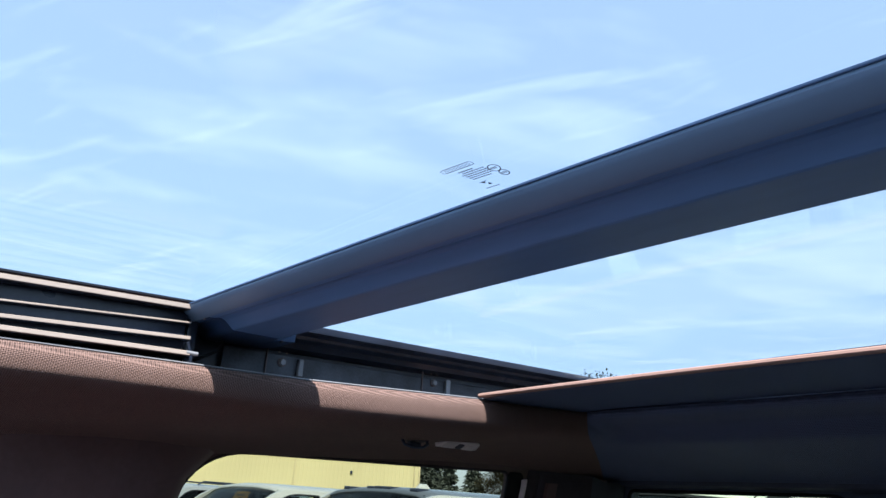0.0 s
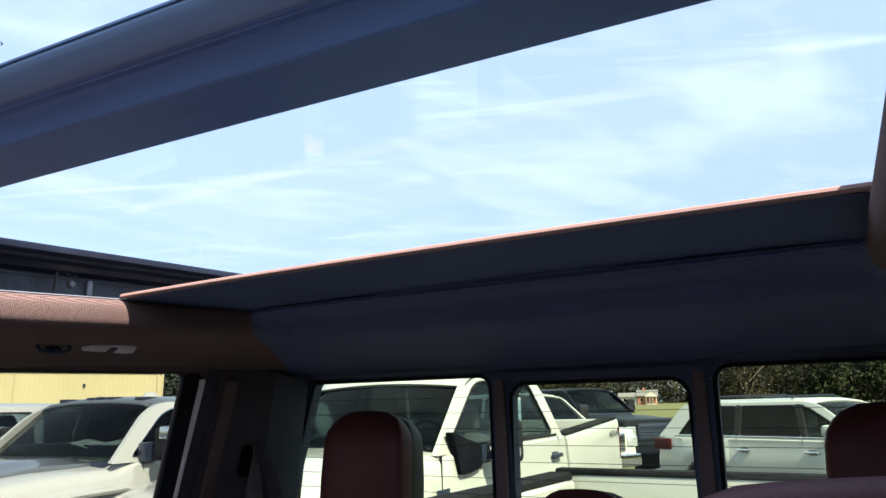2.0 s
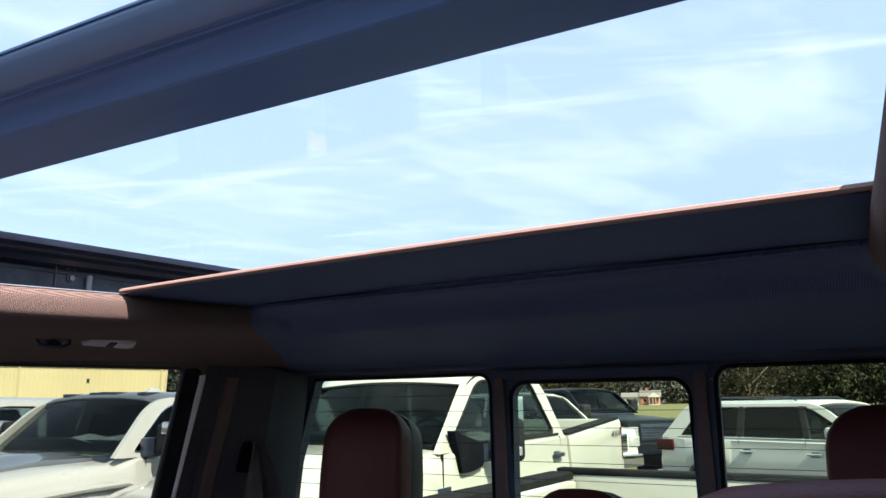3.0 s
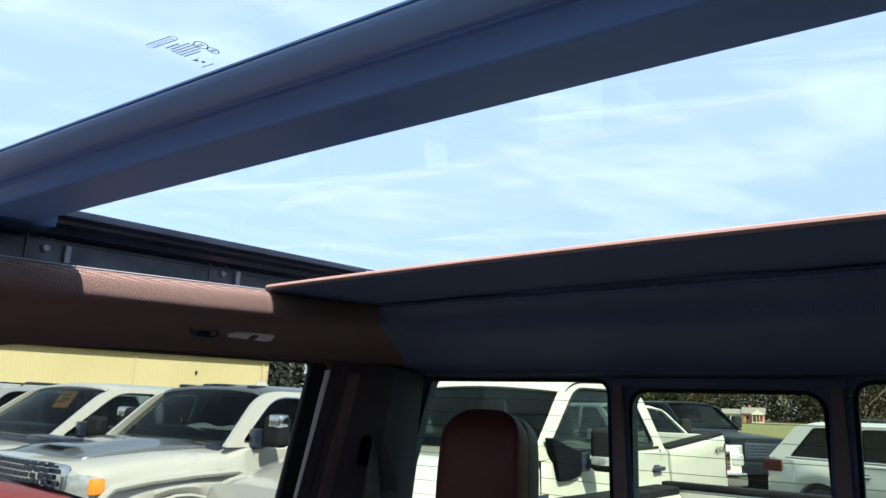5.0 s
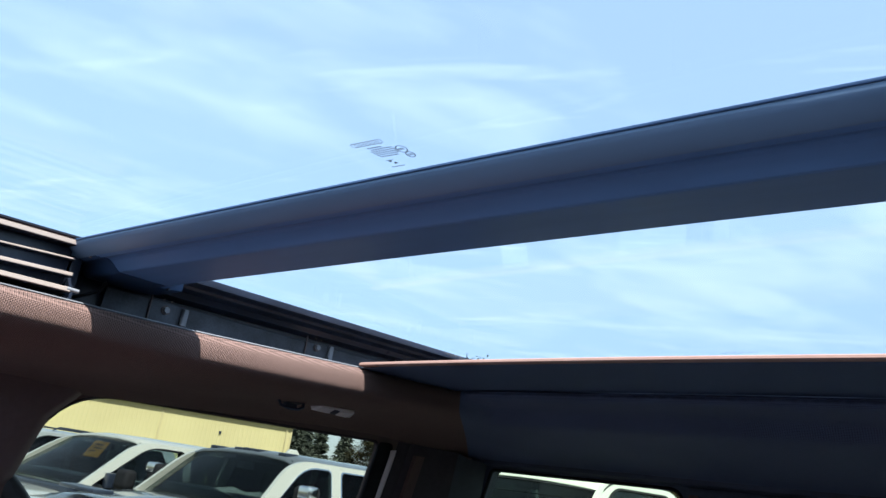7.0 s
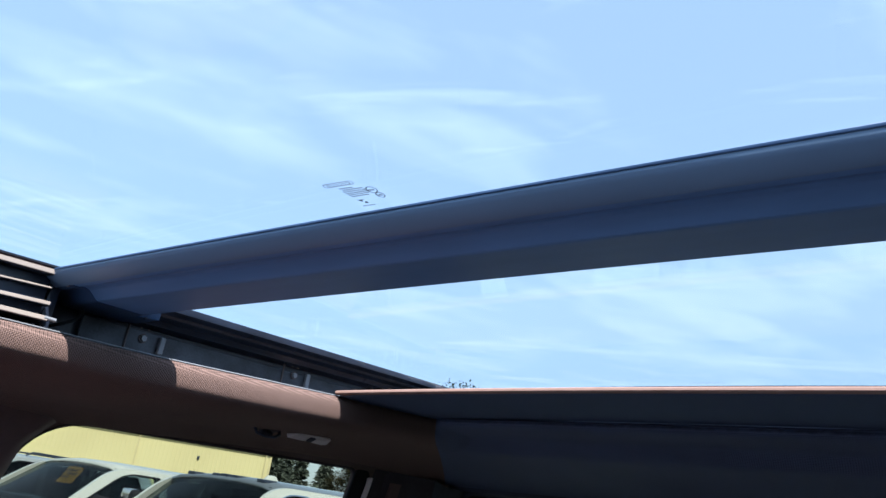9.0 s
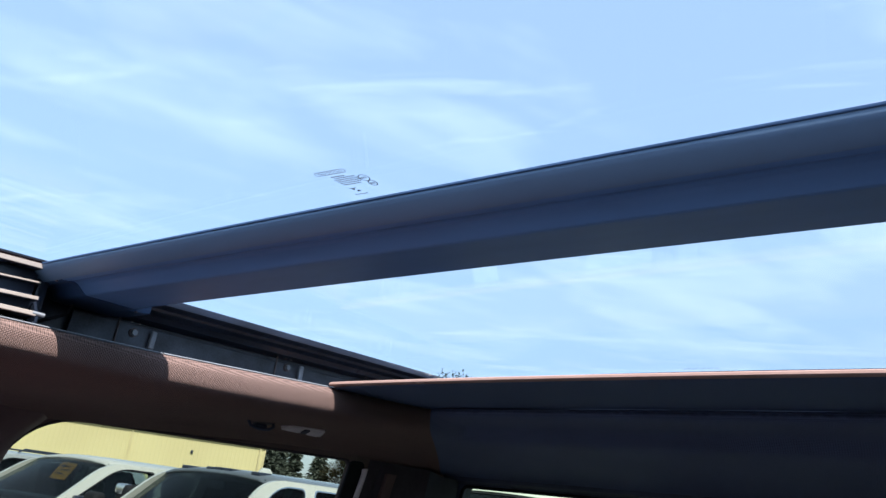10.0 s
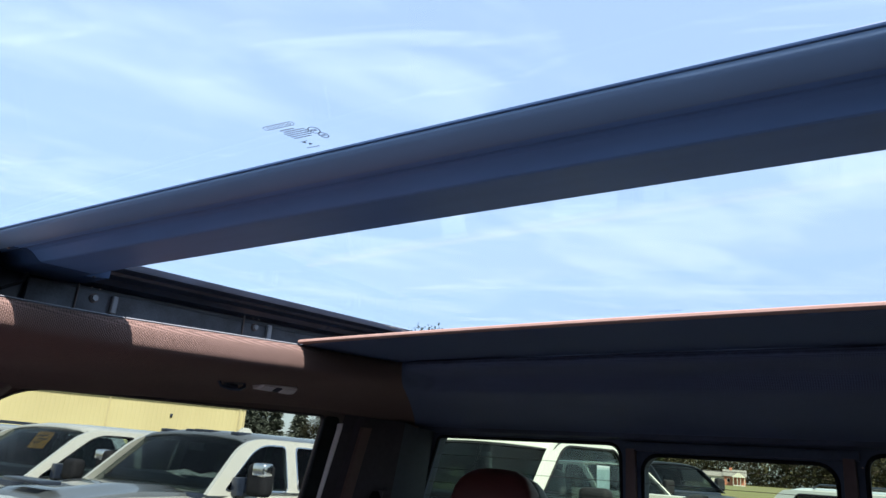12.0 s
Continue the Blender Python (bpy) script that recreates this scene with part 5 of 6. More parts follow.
    edges = [(cowl + 0.14, wf + 0.10, 0.10)] + [q[:3] for q in posts]
    zc = zt - 0.012
    holes = []
    for k in range(len(edges) - 1):
        a, b = edges[k], edges[k + 1]
        first = k == 0
        holes.append(smooth_poly([(cowl + 0.07 if first else a[0] + a[2] / 2, belt + 0.006), (b[0] - b[2] / 2, belt + 0.006), (b[1] - b[2] / 2, zt - 0.055), (wf + 0.11 if first else a[1] + a[2] / 2, zt - 0.055)],
                                 [0.05, p.get("hole_round", 0.05) * 0.8, p.get("hole_round", 0.05), 0.16 if first else 0.05], 7))
    outline = smooth_poly([(cowl - 0.10, belt - 0.03), (rb, belt - 0.03), (rr + 0.03, zc), (wf - 0.02, zc)], [0.02, 0.02, p.get("rear_round", 0.12), 0.22], 7)
    for sx in (-1, 1):
        def wrap(bm):
            for v in bm.verts:
                t = (v.co.z - belt) / (zt - belt)
                v.co.x = sx * (xb + (xt - xb) * t - v.co.x)
            return bm
        part("cab_side", wrap(plate(outline, holes, "x", 0.0, 0.045)), paint, car, angle=25)
        for k, hole in enumerate(holes):
            cy = sum(q[0] for q in hole) / len(hole)
            cz = sum(q[1] for q in hole) / len(hole)
            big = [(cy + (y - cy) * 1.03, cz + (z - cz) * 1.04) for y, z in hole]
            part("side_window", wrap(prism(big, "x", 0.018, 0.023)), M[p.get("side_tint", "car_glass")] if k == 0 else M[p.get("rear_tint", "privacy_glass")], car, smooth=False)
            ring = bm_of(*loft([[(0.004, y, z) for y, z in hole], [(-0.004, cy + (y - cy) * 1.0, z) for y, z in hole], [(-0.004, cy + (y - cy) * 0.97, cz + (z - cz) * 0.94) for y, z in hole], [(0.02, cy + (y - cy) * 0.97, cz + (z - cz) * 0.94) for y, z in hole]], closed=True))
            part("window_trim", wrap(ring), M["chrome" if p.get("bright_trim") else "rubber"], car)
        for y0, y1, w, dark in posts:
            if dark:
                part("pillar_cover", wrap(prism([(y0 - w * 0.48, belt + 0.004), (y0 + w * 0.48, belt + 0.004), (y1 + w * 0.48, zt - 0.05), (y1 - w * 0.48, zt - 0.05)], "x", -0.010, 0.004)), M["rubber"], car, smooth=False)
        # doors: seams and handles
        for yy in p["handles"]:
            hn = part("door_handle", box(bmesh.new(), (min(sx * hw * 0.985, sx * (hw * 0.985 + 0.045)), yy - 0.11, belt - 0.22), (max(sx * hw * 0.985, sx * (hw * 0.985 + 0.045)), yy + 0.11, belt - 0.18), 0.012), M[p.get("handle", "black")], car, "chrome door handle" if p.get("handle") == "chrome" else "black door handle")
            part("handle_cup", box(bmesh.new(), (min(sx * hw * 0.95, sx * (hw * 0.985 + 0.012)), yy - 0.06, belt - 0.235), (max(sx * hw * 0.95, sx * (hw * 0.985 + 0.012)), yy + 0.06, belt - 0.165), 0.01), M["black"], hn)
        for yy in p["seams"]:
            part("door_seam", box(bmesh.new(), (min(sx * hw * 0.95, sx * hw * 0.9735), yy - 0.0025, p["sill"] + 0.12), (max(sx * hw * 0.95, sx * hw * 0.9735), yy + 0.0025, belt - 0.03), 0.0), M["rubber"], car, smooth=False)
        part("belt_strip", box(bmesh.new(), (min(sx * (xb - 0.02), sx * (xb + 0.012)), cowl + 0.22, belt - 0.018), (max(sx * (xb - 0.02), sx * (xb + 0.012)), posts[-1][0], belt + 0.006), 0.004), M["chrome" if p.get("handle") == "chrome" else "rubber"], car)
        # mirror
        my, mz, mw, mh = cowl + p.get("mirror_at", (0.30, 0.02))[0], belt + p.get("mirror_at", (0.30, 0.02))[1], p.get("mirror", (0.28, 0.20))[0], p.get("mirror", (0.28, 0.20))[1]
        mx = hw + 0.06
        mi = part("mirror", box(bmesh.new(), (min(sx * mx, sx * (mx + mw)), my - 0.07, mz), (max(sx * mx, sx * (mx + mw)), my + 0.07, mz + mh), 0.06, 4), M[p.get("mirror_paint", "rubber")], car, "black door mirror")
        part("mirror_glass", box(bmesh.new(), (min(sx * (mx + 0.03), sx * (mx + mw - 0.03)), my + 0.069, mz + 0.03), (max(sx * (mx + 0.03), sx * (mx + mw - 0.03)), my + 0.074, mz + mh - 0.03), 0.0), M["chrome"], mi, smooth=False)
        part("mirror_arm", box(bmesh.new(), (min(sx * hw * 0.93, sx * (mx + 0.05)), my - 0.035, mz + 0.02), (max(sx * hw * 0.93, sx * (mx + 0.05)), my + 0.035, mz + 0.09), 0.015), M["black"], mi)
        if p.get("mirror_cap"):
            part("mirror_cap", box(bmesh.new(), (min(sx * (mx + mw * 0.35), sx * (mx + mw + 0.008)), my - 0.078, mz + mh * 0.60), (max(sx * (mx + mw * 0.35), sx * (mx + mw + 0.008)), my + 0.03, mz + mh + 0.006), 0.03, 3), M["chrome"], mi, "chrome mirror cap")
        part("mirror_sail", box(bmesh.new(), (min(sx * hw * 0.93, sx * (hw + 0.02)), my - 0.10, mz - 0.01), (max(sx * hw * 0.93, sx * (hw + 0.02)), my + 0.05, mz + 0.14), 0.02), M["black"], mi)
        if p.get("sail"):
            # the black mirror foot hangs below the window's front corner
            sail = smooth_poly([(1.655, 1.60), (1.715, 1.43), (1.775, 1.270), (1.95, 1.272), (2.12, 1.30), (2.14, 1.475), (1.90, 1.530)], 0.03)
            part("mirror_foot", prism([(y, z) for y, z in sail], "x", min(sx * hw * 0.94, sx * (hw + 0.012)), max(sx * hw * 0.94, sx * (hw + 0.012)), 0.006), M["void"], mi, "black mirror foot")
        if p.get("mirror_lamp"):
            part("marker", box(bmesh.new(), (min(sx * (mx + 0.02), sx * (mx + mw + 0.004)), my - 0.076, mz + 0.05), (max(sx * (mx + 0.02), sx * (mx + mw + 0.004)), my - 0.02, mz + 0.12), 0.01), M[p["mirror_lamp"]], mi)
        # lamps
        low = p.get("lamp_low", 0.0)
        hl = part("headlight", box(bmesh.new(), (min(sx * hw * max(0.66, p.get("grille_w", 0) + 0.02), sx * hw * 0.955), -0.015, nose - 0.38 - low), (max(sx * hw * max(0.66, p.get("grille_w", 0) + 0.02), sx * hw * 0.955), 0.13, nose - 0.16 - low), 0.03), M["clear_lamp"], car, "clear headlight")
        sweep_back(hl, hw, deep)
        if p.get("amber", True):
            sweep_back(part("turn_lamp", box(bmesh.new(), (min(sx * hw * 0.90, sx * hw * 0.985), 0.02, nose - 0.29 - low), (max(sx * hw * 0.90, sx * hw * 0.985), 0.16, nose - 0.18 - low), 0.015), M["amber"], hl, "amber turn lamp"), hw, deep)
        tb = p.get("tail_top", belt)
        part("taillight", box(bmesh.new(), (min(sx * hw * (0.80 if pick else 0.62), sx * hw * 1.003), L - (0.05 if pick else 0.34), tb - (0.42 if pick else 0.20)), (max(sx * hw * (0.80 if pick else 0.62), sx * hw * 1.003), L + 0.004, tb - 0.02), 0.02), M["red_lamp"], car, "red tail lamp")
        for w in wheels:
            pts = [(sx * (hw + 0.036), w + r * 1.2 * math.cos(radians(a)), axle + r * 1.2 * math.sin(radians(a))) for a in range(0, 181, 12)]
            if p.get("arch_trim"):
                part("arch_lip", tube(pts, 0.018, 6), M[p["arch_trim"]], car)
            if p.get("flare"):
                pts = [(sx * (hw + 0.026), w + r * a, axle + r * b) for a, b in ((-1.42, 0.75), (-1.30, 1.20), (-1.12, 1.36), (-0.6, 1.43), (0.2, 1.49), (0.95, 1.52), (1.14, 1.46), (1.30, 1.20), (1.40, 0.70))]
                part("wheel_flare", tube(pts, 0.030, 8), M[p["flare"]], car, "squared wheel arch flare")
            wheel(car, sx * (hw - 0.135), w, r, axle)
            lin = bmesh.new()
            cyl(lin, (sx * (hw - 0.30), w, axle), (sx * (hw - 0.03), w, axle), r * 1.13, seg=28, caps=True)
            part("wheel_well", lin, M["rubber"], car)
    # screens
    screen = [(-xb + 0.07, cowl - 0.02, belt - 0.02), (xb - 0.07, cowl - 0.02, belt - 0.02), (xt - 0.06, wf + 0.03, roof - 0.075), (-xt + 0.06, wf + 0.03, roof - 0.075)]
    quad_pane(car, "windscreen", screen, M[p.get("screen_tint", "car_glass")], bulge=0.07, n=10)
    if p.get("header"):
        # deep painted panel between the windscreen and the roof
        wide = [screen[0], screen[1], (xt - 0.005, wf + 0.03, roof - 0.075), (-xt + 0.005, wf + 0.03, roof - 0.075)]
        quad_pane(car, "windscreen_header", wide, paint, "white panel over the windscreen", bulge=0.07, n=10, t0=1.0 - p["header"], t1=1.06, lift=0.014)
    tailx = xt - 0.08
    quad_pane(car, "rear_window", [(xb - 0.10, rb - (0.0 if pick else 0.05), belt), (-xb + 0.10, rb - (0.0 if pick else 0.05), belt), (-tailx, rr - 0.02, roof - 0.085), (tailx, rr - 0.02, roof - 0.085)], M[p.get("rear_tint", "privacy_glass")], bulge=0.02)
    part("cowl", box(bmesh.new(), (-xb + 0.13, cowl - 0.08, belt - 0.10), (xb - 0.13, cowl + 0.25, belt - 0.025), 0.02), M["black"], car, "black cowl and dashboard")
    part("cabin_tub", box(bmesh.new(), (-xb + 0.055, cowl + 0.08, belt + 0.019), (xb - 0.055, rb - 0.04, belt + 0.026), 0.0), M["seat_grey"], car, "dark cabin interior", smooth=False)
    part("dash_top", box(bmesh.new(), (-xb + 0.10, cowl + 0.13, belt - 0.015), (xb - 0.10, cowl + 0.55, belt + 0.092), 0.03), M["black"], car, "dark dashboard top")
    # grille, bumper
    gw = p.get("grille_w", 0.60)
    gr = part("grille", box(bmesh.new(), (-hw * gw, -0.03, nose - 0.46 - low), (hw * gw, 0.06, nose - 0.10 - low), 0.03), M["chrome" if p.get("chrome_grille") else "black"], car, "chrome grille" if p.get("chrome_grille") else "black grille")
    sweep_back(gr, hw, deep)
    if p.get("mesh_grille"):
        cell = None
        for row in range(9):
            for col in range(19):
                x, z = hw * gw * (col - 9 + (0.25 if row % 2 else -0.25)) / 9.8, nose - 0.428 - low + 0.041 * row
                if cell is None:
                    cell = part("grille_cell", box(bmesh.new(), (-hw * gw / 21, -0.008, -0.017), (hw * gw / 21, 0.008, 0.017), 0.006, 1), M["black"], gr, smooth=False)
                    ob = cell
                else:
                    ob = new("grille_cell", cell.data)
                    ob.parent = gr
                ob.location = (x, -0.031 + deep * (max(0.0, abs(x) / hw - 0.35) / 0.65) ** 2, z)
    else:
        for k in range(5):
            part("grille_bar", box(bmesh.new(), (-hw * 0.55, -0.045, nose - 0.42 - low + 0.06 * k), (hw * 0.55, -0.028, nose - 0.39 - low + 0.06 * k), 0.006), M["black"], gr)
    sweep_back(part("front_bumper", box(bmesh.new(), (-hw * 0.96, -0.10, p["sill"] + 0.02), (hw * 0.96, 0.16, p["sill"] + 0.26), 0.05, 3), M["chrome" if p.get("chrome_grille") else p["paint"]], car), hw, deep)
    part("rear_bumper", box(bmesh.new(), (-hw * 0.93, L - 0.06, p["sill"] + 0.02), (hw * 0.93, L + 0.12, p["sill"] + 0.24), 0.05, 3), M["chrome" if pick else p["paint"]], car)
    # inside: seats that show through the glass
    for yy in p["seat_rows"]:
        for x in (-0.42, 0.42):
            s = bmesh.new()
            pad(s, 0.50, 0.16, belt - 0.50, r=0.05, narrow=0.85)
            ob = part("inner_seat", s, M["seat_grey"], car, "dark grey seat")
            ob.location = (x, yy, 0.55)
            s = bmesh.new()
            pad(s, 0.27, 0.11, 0.22, r=0.05)
            h = part("inner_headrest", s, M["seat_grey"], ob)
            h.location = (0, 0.02, belt - 0.46)
    sw = bmesh.new()
    prf = []
    for k in range(24):
        a = 2 * math.pi * k / 24
        prf.append((0.42 + 0.19 * math.cos(a), cowl + 0.62 + 0.06 * math.sin(a), belt + 0.02 + 0.18 * math.sin(a)))
    part("steering_wheel", tube(prf + prf[:1], 0.016), M["black"], car)
    rm = box(bmesh.new(), (-0.12, wf + 0.06, roof - 0.20), (0.12, wf + 0.10, roof - 0.13), 0.015)
    part("inner_mirror", rm, M["black"], car)
    # bed
    if pick:
        rail = p["rail"]
        for sx in (-1, 1):
            stn = [(0.0, rail, 1.0, 0.03), (L - rb - 0.06, rail, 1.0, 0.03)]
            ys = sorted({round(rb + 0.05 + (L - rb - 0.05) * k / 10, 3) for k in range(11)} | {round(w + r * 1.2 * math.sin(math.pi / 2 * k / 8), 3) for w in wheels if w > rb for k in range(-8, 9)} | {round(w + s * (r * 1.2 + 0.004), 3) for w in wheels if w > rb for s in (-1, 1)})
            rows = []
            for y in ys:
                zb = p["sill"] + 0.04
                bulge = 0
                for w in wheels:
                    if abs(y - w) < r * 1.2:
                        zb = max(zb, axle + math.sqrt((r * 1.2) ** 2 - (y - w) ** 2))
                    if abs(y - w) < r * 1.7:
                        bulge = max(bulge, 0.022 * (1 - (abs(y - w) / (r * 1.7)) ** 2))
                rows.append([(sx * q, y, z) for q, z in ((hw * 0.78, zb), (hw * 0.97 + bulge, zb), (hw + bulge, zb + 0.10), (hw * 0.998, rail - 0.20), (hw * 0.985, rail - 0.03), (hw * 0.965, rail), (hw * 0.84, rail), (hw * 0.82, rail - 0.03), (hw * 0.80, 0.80 if zb < 0.8 else zb + 0.01))])
            v, f = loft(rows, closed=True)
            k = len(rows[0])
            f += [tuple(range(k)), tuple(range((len(rows) - 1) * k, len(rows) * k))[::-1]]
            part("bed_side", bm_of(v, f), paint, car, angle=40)
            part("bed_rail", box(bmesh.new(), (min(sx * hw * 0.815, sx * hw * 0.98), rb + 0.06, rail + 0.001), (max(sx * hw * 0.815, sx * hw * 0.98), L - 0.03, rail + 0.03), 0.01), M["bedliner"], car, "black bed rail cap")
        part("tailgate", box(bmesh.new(), (-hw * 0.80, L - 0.07, 0.66), (hw * 0.80, L, rail), 0.015), paint, car)
        for sx in (-1, 1):
            part("bed_liner", box(bmesh.new(), (min(sx * hw * 0.772, sx * hw * 0.792), rb + 0.102, 0.802), (max(sx * hw * 0.772, sx * hw * 0.792), L - 0.072, rail - 0.002), 0.003), M["bedliner"], car, "black liner on the bed's side")
        if p.get("rail_rise"):
            # the rail climbs towards the tail
            for ob in car.children:
                if ob.name.split(".")[0] in ("bed_side", "bed_rail", "bed_liner", "tailgate"):
                    for v in ob.data.vertices:
                        v.co.z += p["rail_rise"] * max(0.0, (v.co.y - rb) / (L - rb)) * max(0.0, min(1.0, (v.co.z - 0.9) / 0.3))
        part("bed_floor", box(bmesh.new(), (-hw * 0.80, rb + 0.05, 0.76), (hw * 0.80, L - 0.071, 0.80), 0.003), M["bedliner"], car)
        part("bed_front", box(bmesh.new(), (-hw * 0.80, rb + 0.05, 0.801), (hw * 0.80, rb + 0.10, rail - 0.01), 0.003), M["bedliner"], car)
    if p.get("brow"):
        # black weather strip along the top of the windscreen and down the roof's edges
        h = p["header"]
        pts = [(x, wf + 0.03 - (wf + 0.05 - cowl) * h - 0.045 * math.cos(1.57 * x / xt), roof - 0.075 - (roof - 0.055 - belt) * h + 0.030 * math.cos(1.57 * x / xt)) for x in [(-xt + 2 * xt * k / 16) * 0.96 for k in range(17)]]
        part("brow_strip", tube(pts, 0.012), M["rubber"], car, "black strip over the windscreen")
        for sx in (-1, 1):
            part("drip_strip", tube(soft_path([(sx * (xt + 0.020), cowl + 0.60, belt + 0.48), (sx * (xt + 0.008), wf + 0.06, roof - 0.085), (sx * (xt + 0.002), wf + 0.30, roof - 0.052), (sx * xt, rr - 0.10, roof - 0.052)]), 0.009), M["rubber"], car, "black drip strip")
    if p.get("badge"):
        for sx in (-1, 1):
            x = sx * (hw * 1.0 + 0.008)
            bd = part("fender_badge", box(bmesh.new(), (min(x, x + sx * 0.012), p["badge"][0] + 0.42, p["badge"][1] - 0.05), (max(x, x + sx * 0.012), p["badge"][0] + 0.60, p["badge"][1] + 0.10), 0.004), M["black"], car, "dark badge")
            for k in range(3):
                part("print_bar", box(bmesh.new(), (min(x + sx * 0.012, x + sx * 0.015), p["badge"][0] + 0.44, p["badge"][1] - 0.03 + 0.04 * k), (max(x + sx * 0.012, x + sx * 0.015), p["badge"][0] + 0.57, p["badge"][1] - 0.012 + 0.04 * k)), M["chrome"], bd, smooth=False)
    for k in range(p.get("cab_lamps", 0)):
        x = (-0.55, -0.14, 0.0, 0.14, 0.55)[k]
        part("cab_lamp", box(bmesh.new(), (x * 1.0 - 0.055, wf + 0.05, roof - 0.035 - 0.02 * abs(x)), (x + 0.055, wf + 0.20, roof - 0.004 - 0.02 * abs(x)), 0.008), M["black"], car, "dark clearance lamp")
    if p.get("fin"):
        bm = bmesh.new()
        box(bm, (-0.035 + p["fin"][0], p["fin"][1] - 0.09, roof - 0.02), (0.035 + p["fin"][0], p["fin"][1] + 0.09, roof + 0.038), 0.014, 2, taper=(0.5, 0.45))
        part("antenna_fin", bm, M["white"], car, "small white antenna fin")
    if p.get("rack"):
        for sx in (-1, 1):
            part("roof_rack_bar", tube([(sx * (xt - 0.10), wf + 0.35, roof - 0.02), (sx * (xt - 0.10), wf + 0.45, roof + 0.035), (sx * (xt - 0.10), rr - 0.55, roof + 0.035), (sx * (xt - 0.10), rr - 0.45, roof - 0.02)], 0.014, 8), M["black"], car, "black roof rail")
    return car


# ---------------------------------------------------------------- ground
def ground_z(y):
    t = max(0.0, min(1.0, (y - 4.0) / 8.0))
    return GROUND + 0.15 * t * t * (3 - 2 * t) + 0.013 * max(0.0, min(y, 320.0) - 22.0)


def sheet(name, xs, ys, dz, material):
    rows = [[(x, y, ground_z(y) + dz) for x in xs] for y in ys]
    v, f = loft(rows)
    return part(name, bm_of(v, f), material, None)


far = [-900, -300, -120, -60, -30, -15, -8, -4, 0, 4, 8, 15, 30, 60, 120, 300, 900]
tagged(sheet("ground", far, [-900, -200, -60, -20, 0, 4, 5, 6, 7, 8, 9, 10, 11, 12, 20, 22, 40, 80, 200, 320, 900], 0, M["grass"]), "dry green grass beyond the car park", "ground", kind="structure")
tagged(sheet("pavement", [-44, -30, -15, -8, -4, 0, 4, 8, 15, 28], [-30, -10, 0, 4, 5, 6, 7, 8, 9, 10, 11, 12, 16, 19.5], 0.006, M["asphalt"]), "worn grey asphalt of the car park", "pavement", kind="structure")


# ---------------------------------------------------------------- parked vehicles
BIG = dict(W=2.03, bed=True, sill=0.48, wheel_r=0.41, mirror=(0.26, 0.30), tumble=0.15)
vehicle("pickup_truck", pose(-5.55, 2.40, GROUND + 0.006, 0, 0, 0), "white heavy pickup with a grey scooped bonnet and chrome mirrors", dict(
    BIG, L=5.9, paint="white", hood_paint="silver", roof_paint="silver", hood=1.39, nose=1.30, belt=1.445, roof=1.95, cowl=1.36, roof_front=1.72, roof_rear=3.95, cab_rear=4.05, sweep=0.20, flare="white", lamp_low=-0.10, mirror=(0.22, 0.26),
    posts=[(2.18, 2.20, 0.11, False), (3.40, 3.36, 0.09, True), (3.90, 3.80, 0.26, False)], wheels=[0.88, 4.65], handles=[2.32, 3.50], seams=[1.54, 2.24, 3.44], handle="chrome",
    rail=1.47, bright_trim=True, seat_rows=[2.45, 3.55], cab_lamps=5, wheel_r=0.49, sill=0.60, arch_trim="white", fin=(0.28, 2.10), chrome_grille=True, mesh_grille=True, grille_w=0.80, mirror_cap=True, mirror_at=(0.24, -0.02)))
vehicle("pickup_truck", pose(-3.30, 3.28, GROUND - 0.012, 1.15, 0, 0), "white single-cab work pickup with large black towing mirrors", dict(
    BIG, L=5.92, paint="white", hood=1.46, nose=1.25, belt=1.46, header=0.15, screen_tint="dark_car_glass", sail=True, roof=2.10, cowl=1.60, roof_front=2.30, roof_rear=3.75, cab_rear=4.06, rear_round=0.26, hole_round=0.11, brow=True, badge=(0.98, 1.10), lamp_low=0.20,
    posts=[(3.90, 3.62, 0.14, False)], wheels=[0.98, 4.85], handles=[3.76], seams=[1.55, 3.90], rail=1.425, rail_rise=0.11, seat_rows=[2.95], rear_tint="car_glass", side_tint="clear_car_glass", mirror=(0.26, 0.34), mirror_at=(0.62, -0.13), mirror_lamp="clear_lamp"))
vehicle("pickup_truck", pose(-8.12, 1.97, GROUND + 0.006, 0, 0, 3), "white crew-cab pickup with an orange card in its windscreen", dict(
    BIG, L=5.9, paint="white", hood=1.27, nose=1.18, belt=1.36, roof=1.94, cowl=1.50, roof_front=2.10, roof_rear=4.15, cab_rear=4.3,
    posts=[(2.70, 2.72, 0.10, False), (3.85, 3.75, 0.10, True), (4.20, 4.05, 0.22, False)], wheels=[0.95, 4.6], handles=[2.8, 3.9], seams=[1.60, 2.75, 3.86], rail=1.42, seat_rows=[2.70, 3.75], rear_tint="clear_car_glass", side_tint="clear_car_glass", mirror=(0.22, 0.20)))
vehicle("station_wagon", pose(-12.3, 2.6, GROUND + 0.006, 0, 0, 12), "grey sport utility wagon parked beyond the pickups", dict(
    W=2.0, L=5.2, paint="grey", category="car", sill=0.40, wheel_r=0.38, hood=1.20, nose=1.10, belt=1.30, roof=1.93, cowl=1.40, roof_front=2.0, roof_rear=4.8, cab_rear=5.10,
    posts=[(2.60, 2.65, 0.10, True), (3.60, 3.60, 0.10, True), (4.95, 4.65, 0.18, False)], wheels=[0.95, 4.1], handles=[2.8, 3.75], seams=[1.5, 2.68, 3.7], seat_rows=[2.6, 3.6], rack=True))
